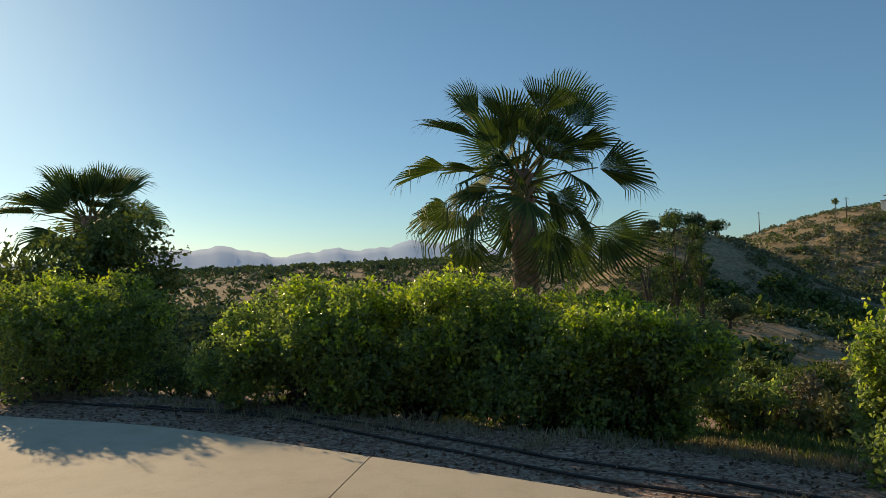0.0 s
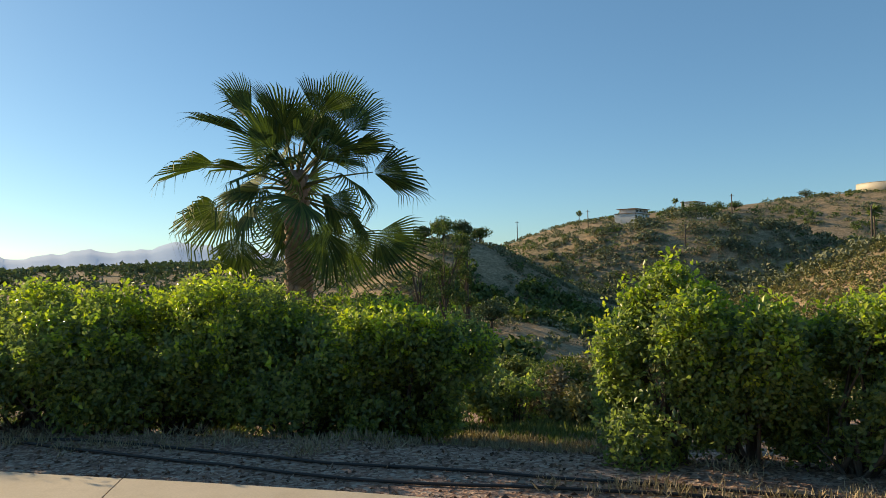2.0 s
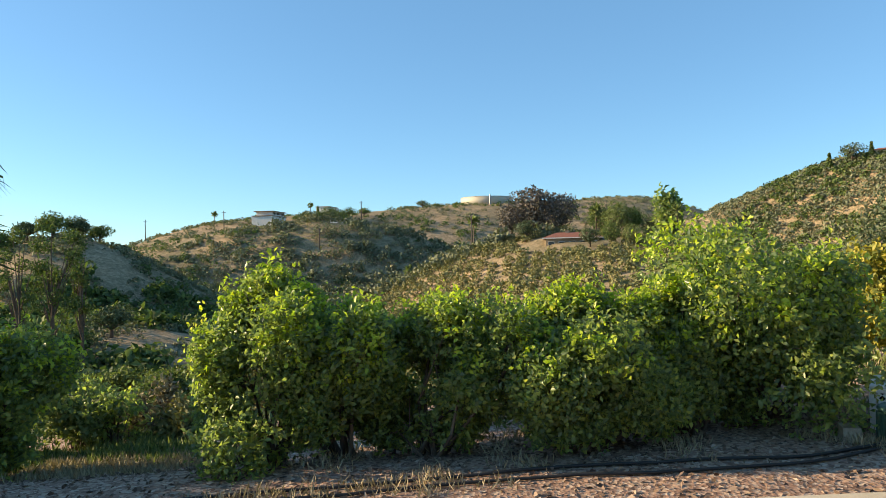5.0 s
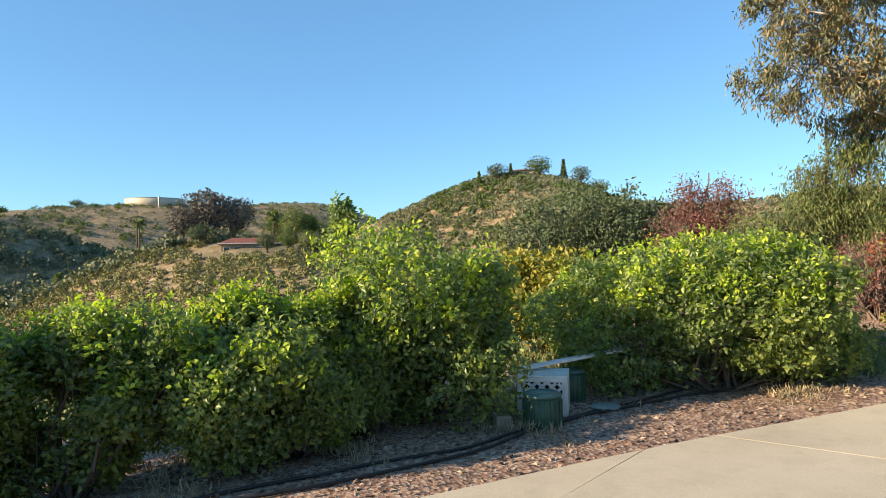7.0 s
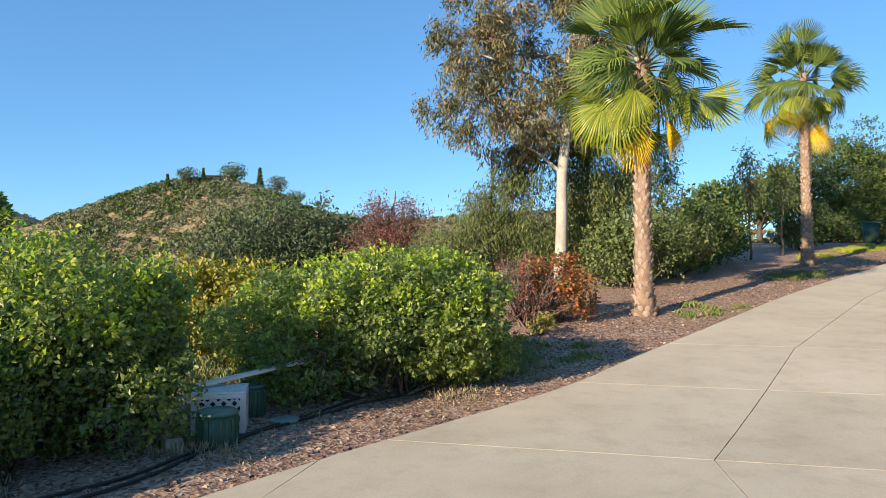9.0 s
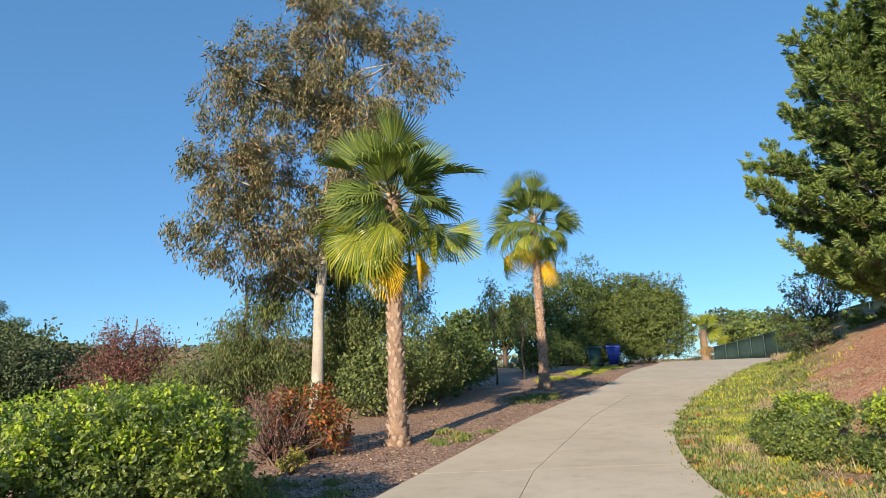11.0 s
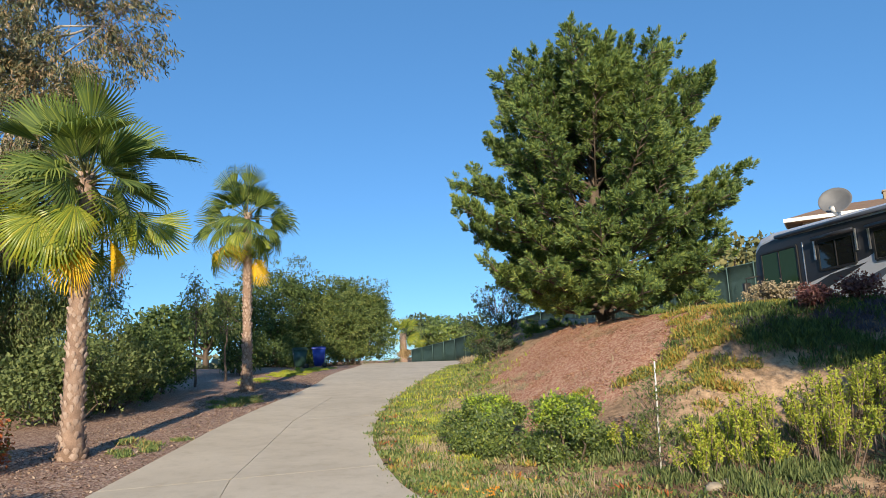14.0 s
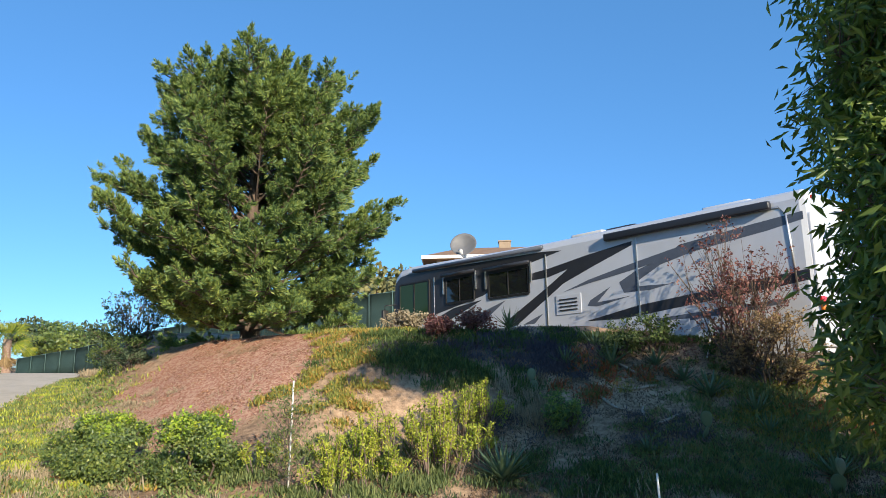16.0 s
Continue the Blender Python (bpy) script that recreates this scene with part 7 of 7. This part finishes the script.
T = [(-55.3, 195, 15.5, 6.4, PURPLE_TREE, "broad dark purple-green tree", "round"), (-53.3, 194, 11.5, 4.4, PURPLE_TREE, "purple-brown tree", "round"), (-57.2, 200, 13.5, 5.0, PURPLE_TREE, "dark purple-green tree", "round"), (-54.4, 180, 6.0, 2.6, OAK_LEAF, "grey-green tree", "round"),
     (-65.8, 185, 15, 3.0, HEDGE_LEAF, "tall fresh green tree", "column"), (-61.8, 175, 9, 3.4, GUM_LEAF_GREEN, "olive tree", "round"), (-62.9, 178, 8, 3.0, DARK_LEAF, "dark green tree", "round"), (-60.4, 190, 8.5, 3.2, DARK_LEAF, "dark green tree", "round"), (-64.3, 190, 8, 3, OAK_LEAF, "grey-green tree", "round"), (-67.3, 190, 7, 2.8, DARK_LEAF, "dark green tree", "round"), (-69.3, 230, 10, 4.4, DARK_LEAF, "dark rounded tree", "round"), (-71, 235, 7, 3, OAK_LEAF, "grey-green tree", "round"),
     (-81.6, 392, 11, 7.5, DARK_LEAF, "dark rounded hilltop tree", "round"), (-83.65, 392, 12.5, 2.2, DARK_LEAF, "pointed hilltop cypress", "cone"), (-85.0, 388, 13, 6.0, OAK_LEAF, "hilltop pine", "round"), (-78.2, 392, 10, 6, OAK_LEAF, "hilltop tree", "round"), (-79.4, 392, 8, 1.6, DARK_LEAF, "slim hilltop cypress", "cone"), (-76.8, 392, 8, 1.8, DARK_LEAF, "slim hilltop cypress", "cone"), (-86.4, 378, 8, 5.5, DARK_LEAF, "dark hilltop tree", "round"),
     (-16.4, 90, top_at(-16.4, 90, 2.6), 2.0, DARK_LEAF, "thin eucalyptus", "open"), (-18.4, 91, top_at(-18.4, 91, 3.3), 2.4, DARK_LEAF, "thin eucalyptus", "open"), (-20.3, 92, top_at(-20.3, 92, 2.5), 2.0, DARK_LEAF, "thin eucalyptus", "open"), (-14.0, 95, 4.5, 2.2, DARK_LEAF, "dark valley tree", "round"), (-17.2, 100, 5.0, 2.6, DARK_LEAF, "dark valley tree", "round"), (-19.6, 102, 5, 2.8, DARK_LEAF, "dark valley tree", "round"), (-22.2, 110, 5, 2.8, OAK_LEAF, "grey valley tree", "round"), (-10.5, 105, 5, 2.8, DARK_LEAF, "dark valley tree", "round"), (-5, 110, 5, 2.8, DARK_LEAF, "dark valley tree", "round"), (-1.0, 80, 4.5, 1.6, GUM_LEAF_GREEN, "thin eucalyptus", "round"),
     (-15.2, 215, 6.5, 4.2, DARK_LEAF, "dark ridge tree", "round"), (-16.8, 222, 6, 3.8, OAK_LEAF, "grey ridge tree", "round"), (-18.4, 220, 7, 4.2, DARK_LEAF, "dark ridge tree", "round"), (-20.0, 222, 6, 4, OAK_LEAF, "grey ridge tree", "round"), (-21.4, 226, 5, 3.2, DARK_LEAF, "dark ridge tree", "round"), (-13.4, 212, 6.5, 4, DARK_LEAF, "dark ridge tree", "round"), (-36.4, 336, 4.5, 3.6, OAK_LEAF, "ridge tree", "round"), (-37.4, 337, 6, 4.2, DARK_LEAF, "dark ridge tree", "round"), (-38.4, 340, 7, 4.6, OAK_LEAF, "ridge tree", "round"), (-39.3, 342, 7.5, 4.6, DARK_LEAF, "dark ridge tree", "round"), (-40.3, 346, 5, 4, OAK_LEAF, "ridge tree", "round"), (-39.2, 415, 8, 5.5, OAK_LEAF, "ridge tree", "round"), (-41.2, 440, 5, 4.5, DARK_LEAF, "dark ridge tree", "round"),
     (-38.4, 425, 7.5, 5, DARK_LEAF, "dark ridge tree", "round"), (-36.6, 420, 6, 3.6, OAK_LEAF, "ridge tree", "round"), (-40, 430, 6, 4, DARK_LEAF, "dark ridge tree", "round"), (-37.5, 415, 9, 1.5, DARK_LEAF, "slim ridge cypress", "cone"), (-63.0, 470, 8, 5, DARK_LEAF, "dark ridge tree", "round"), (-65.4, 470, 8, 6, DARK_LEAF, "dark ridge tree", "round"), (-46, 500, 5, 4, OAK_LEAF, "ridge tree", "round"), (14.5, 470, 11, 7, DARK_LEAF, "large dark valley tree", "round"), (8, 480, 9, 6, DARK_LEAF, "dark valley tree", "round"),
     (-139.3, 75, 5, 3.0, OAK_LEAF, "leafy tree beyond the drive", "round"), (-141.0, 72, 4.6, 2.4, HEDGE_LEAF, "leafy tree beyond the drive", "round"), (-143.2, 78, 5, 2.8, OAK_LEAF, "leafy tree beyond the drive", "round"), (-163.4, 42, 5.5, 2.6, ORCHARD_LEAF, "rusty leafy tree behind the fence", "round"), (-166.2, 41, 5, 2.2, ORCHARD_LEAF, "rusty leafy tree behind the fence", "round"), (-119.5, 60, 6, 2.8, DARK_LEAF, "dark tree behind the shrubs", "round"), (-122.5, 58, 6.0, 2.4, DARK_LEAF, "dark tree behind the shrubs", "round"),
     (-61.2, 158, 5.2, 2.3, DARK_LEAF, "dark green tree", "round"), (-59.6, 160, 4.6, 2.0, OAK_LEAF, "grey-green tree", "round"), (-62.9, 156, 5.0, 2.1, GUM_LEAF_GREEN, "olive tree", "round"), (-44, 250, 6, 3, OAK_LEAF, "valley tree", "round"), (-46.5, 240, 7, 3, DARK_LEAF, "valley tree", "round"), (-48.5, 245, 8, 3.2, GUM_LEAF_GREEN, "valley tree", "round"), (-51.5, 250, 7, 3.4, OAK_LEAF, "valley tree", "round")]
for n, (b, d, h, r, m, c, sh) in enumerate(T):
    far_tree(pt(b, d), h, r, 400 + n, m, f"{c} on the far slope" if d > 100 else c + " standing among scrub", sh, 1900 if d < 260 else 900)


def far_palm(at, h, seed, r=2.2):
    rng = np.random.default_rng(seed)
    root = thing("far_palm", (*at, ground_at(*at) - 0.3), "tall slim palm far off", "palm tree", "far palms")
    part("trunk", tube([(0, 0, 0), (0.1, 0, h / 2), (0, 0, h)], [0.3, 0.2, 0.18], 7), BARK, root)
    n = 60
    w = rng.normal(size=(n, 3)) + (0, 0, 0.25)
    v, f = leaves(np.tile((0, 0, h), (n, 1)) + unit(w) * 0.2, w, r, r * 0.25, rng, 0.1, 0.3)
    finish("crown", soup("crown", v, f), GUM_LEAF_GREEN, root, smooth=False)


for n, (b, d, h) in enumerate(((-50.2, 206, 11), (-36.9, 420, 9), (-66.3, 178, 9), (-77.5, 62, 4.6), (-60.1, 188, 7), (-124.0, 90, 9), (-29.5, 420, 6), (-44.8, 235, 8), (-61.8, 470, 9))):
    far_palm(pt(b, d), h, 500 + n, 1.2 if d < 80 else 2.0)


def scrub(name, x, y, r, material, label, seed, cards=30, squash=0.8, big=1.0):
    """Many low rounded shrubs in one mesh, each a heap of leaf clumps."""
    rng = np.random.default_rng(seed)
    z = land(x, y)[0]
    c = np.stack([x, y, z], -1)
    d = unit(rng.normal(size=(len(c), cards, 3)))
    d[..., 2] = np.abs(d[..., 2])
    p = c[:, None] + d * r[:, None, None] * (1, 1, squash) * rng.uniform(0.55, 1.0, (len(c), cards, 1))
    w = d + rng.normal(size=d.shape) * 0.6
    ln = (r[:, None] * rng.uniform(0.28, 0.6, (len(c), cards))).ravel() * big
    turned = d + (0, 0, 0.2) + rng.normal(size=d.shape) * 0.35
    w = w + np.cross(d, rng.normal(size=d.shape)) * 0.9
    v, f = leaves((p - w * 0.12 * r[:, None, None]).reshape(-1, 3), w.reshape(-1, 3), ln, ln * 0.7, rng, 0.2, 0.1, turned.reshape(-1, 3))
    return tagged(finish(name, soup(name, v, f), material, smooth=False), label, "scrub", kind="stuff")


def polar(rng, n, b0, b1, d0, d1, power=0.5):
    b = np.radians(rng.uniform(b0, b1, n))
    d = (rng.uniform(d0 ** (1 / power), d1 ** (1 / power), n)) ** power
    return -np.sin(b) * d, np.cos(b) * d, d


rng = np.random.default_rng(600)
x, y, d = polar(rng, 5600, -36, 6, 24, 330)
keep = patchy(x, y, 14, 21, -0.55)
scrub("hillside_scrub", x[keep], y[keep], (rng.uniform(0.5, 1.7, len(x)) * (0.7 + d / 300))[keep], HILL_LEAF, "dull green scrub over the shaded valley slopes", 601, 26, 0.8, 1.0)
x, y, d = polar(rng, 6500, -72, -22, 200, 640)
b = np.degrees(np.arctan2(-x, y))
keep = patchy(x, y, 22, 22, -0.1) & ~((b < -33.5) & (b > -43) & (d > 295) & (d < 335))
scrub("hillside_scrub", x[keep], y[keep], (rng.uniform(0.8, 2.6, len(x)))[keep], HILL_LEAF, "dull green scrub on the dry brown hills", 602, 24, 0.8, 1.0)
x, y, d = polar(rng, 6200, -92, -69, 190, 470)
keep = patchy(x, y, 20, 23, -0.9)
scrub("hillside_scrub", x[keep], y[keep], (rng.uniform(1.2, 3.5, len(x)))[keep], HILL_LEAF, "olive scrub covering the round hill", 603, 26, 0.8, 0.95)
x, y, d = polar(rng, 1500, -92, -70, 250, 420)
keep = patchy(x, y, 16, 27, -0.2)
scrub("hillside_scrub", x[keep], y[keep], (rng.uniform(1.8, 3.6, len(x)))[keep], DARK_LEAF, "dark trees dotted over the round hill", 613, 40, 0.95, 0.9)
x, y, d = polar(rng, 1900, -70, -22, 190, 520)
keep = patchy(x, y, 20, 29, 0.0) & ~((d > 292) & (d < 338) & (np.degrees(np.arctan2(-x, y)) < -33) & (np.degrees(np.arctan2(-x, y)) > -43))
scrub("hillside_scrub", x[keep], y[keep], (rng.uniform(1.4, 3.2, len(x)))[keep], DARK_LEAF, "dark green bushes dotted over the dry hills", 614, 36, 0.9, 0.9)
x, y, d = polar(rng, 3400, -126, -88, 40, 330)
scrub("hillside_scrub", x, y, rng.uniform(0.8, 2.2, len(x)) * (0.8 + d / 400), HILL_LEAF, "dense olive scrub on the far ridge", 604, 18)
x, y, d = polar(rng, 8600, -6, 42, 40, 420)
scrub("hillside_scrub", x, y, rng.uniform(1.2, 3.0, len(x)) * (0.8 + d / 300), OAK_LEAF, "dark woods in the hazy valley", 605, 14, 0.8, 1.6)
x, y, d = polar(rng, 5000, -12, 45, 300, 1300)
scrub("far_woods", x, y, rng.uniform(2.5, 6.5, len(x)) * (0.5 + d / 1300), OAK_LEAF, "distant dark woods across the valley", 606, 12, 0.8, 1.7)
x, y, d = polar(rng, 1000, -58, -34, 185, 330)
keep = patchy(x, y, 18, 24, -0.4)
scrub("valley_woods", x[keep], y[keep], rng.uniform(1.6, 3.8, len(x))[keep], HILL_LEAF, "mixed trees filling the far ravine", 610, 60, 1.3, 0.8)
x, y, d = polar(rng, 1100, -36, -10, 50, 190)
keep = patchy(x, y, 10, 25, -0.35)
scrub("valley_woods", x[keep], y[keep], (rng.uniform(0.9, 2.2, len(x)) * (0.8 + d / 250))[keep], DARK_LEAF, "dark green thicket in the ravine", 611, 50, 1.1)
# orchard in rows on the slope below the ranch house
gx, gy = np.meshgrid(np.arange(-100, 100, 3.3), np.arange(-90, 100, 3.6))
ca, sa = math.cos(radians(-57)), math.sin(radians(-57))
cx, cy = pt(-60, 122)
gx, gy = gx.ravel() + rng.normal(size=gx.size) * 0.45, gy.ravel() + rng.normal(size=gx.size) * 0.45
x, y = cx + gx * ca - gy * sa, cy + gx * sa + gy * ca
b, d = np.degrees(np.arctan2(-x, y)), np.hypot(x, y)
keep = (b < -38) & (b > -82) & (d > 45) & (d < 196) & (np.hypot(x - 146, y - 90.5) > 13) & (rng.random(len(x)) < 0.93)
x, y = x[keep], y[keep]
scrub("orchard", x, y, rng.uniform(1.3, 2.15, len(x)), ORCHARD_LEAF, "orchard of rusty green trees in rows on the slope", 607, 110, 1.0, 0.7)
# vines in rows under the hilltop house
vb, vd = np.meshgrid(np.radians(np.arange(-42.4, -33.9, 0.26)), np.arange(302.0, 326.0, 2.7))
vb, vd = vb.ravel(), vd.ravel()
x, y = -np.sin(vb) * vd, np.cos(vb) * vd
scrub("vineyard", x, y, rng.uniform(0.6, 0.95, len(x)), GUM_LEAF_GREEN, "green rows of vines below the hilltop house", 608, 12, 1.2)
x, y, d = polar(rng, 160, -75.6, -71.2, 292, 300)
BOUGAIN = leafy("bougainvillea", [(0.30, 0.04, 0.10), (0.42, 0.06, 0.13), (0.25, 0.08, 0.07)], 0.15, tint=(1, 0.4, 0.6))
scrub("bougainvillea_bank", x, y, rng.uniform(0.8, 1.6, len(x)), BOUGAIN, "crimson bougainvillea bank on the far slope", 609, 26)


# ---------------------------------------------------------------- far mountains
def mountains():
    m, t, p = nodes_of("painted_haze_mountain")
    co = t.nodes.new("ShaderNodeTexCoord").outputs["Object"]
    # distance haze is painted in: pale blue base colour plus a faint glow
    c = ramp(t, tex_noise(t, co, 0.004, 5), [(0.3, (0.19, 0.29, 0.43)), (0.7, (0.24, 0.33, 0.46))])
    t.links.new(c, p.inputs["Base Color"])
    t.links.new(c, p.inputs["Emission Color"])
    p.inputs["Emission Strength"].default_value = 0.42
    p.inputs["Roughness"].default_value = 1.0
    vs, fs = [], []
    bs = np.radians(np.linspace(70, -30, 240))
    for row, (dist, k) in enumerate(((3600, 0.0), (4100, 0.75), (4400, 1.0), (4700, 0.7))):
        for b in bs:
            q = math.degrees(b)
            h = 95 + 22 * math.sin(q * 0.32 + 1) + 14 * math.sin(q * 0.83) + 6 * math.sin(q * 2.1 + 2) + 3 * math.sin(q * 5.3) + 1.5 * math.sin(q * 11 + 1)
            h *= 0.8 + 0.45 * ease((24 - abs(q - 12)) / 18)
            vs.append((-math.sin(b) * dist, math.cos(b) * dist, -60 + (h + 60) * k))
    n = len(bs)
    for r in range(3):
        for q in range(n - 1):
            fs.append((r * n + q, r * n + q + 1, (r + 1) * n + q + 1, (r + 1) * n + q))
    tagged(finish("backdrop", soup("backdrop", vs, fs), m), "mountain range on the horizon, its pale blue haze painted in", "mountains", kind="structure")


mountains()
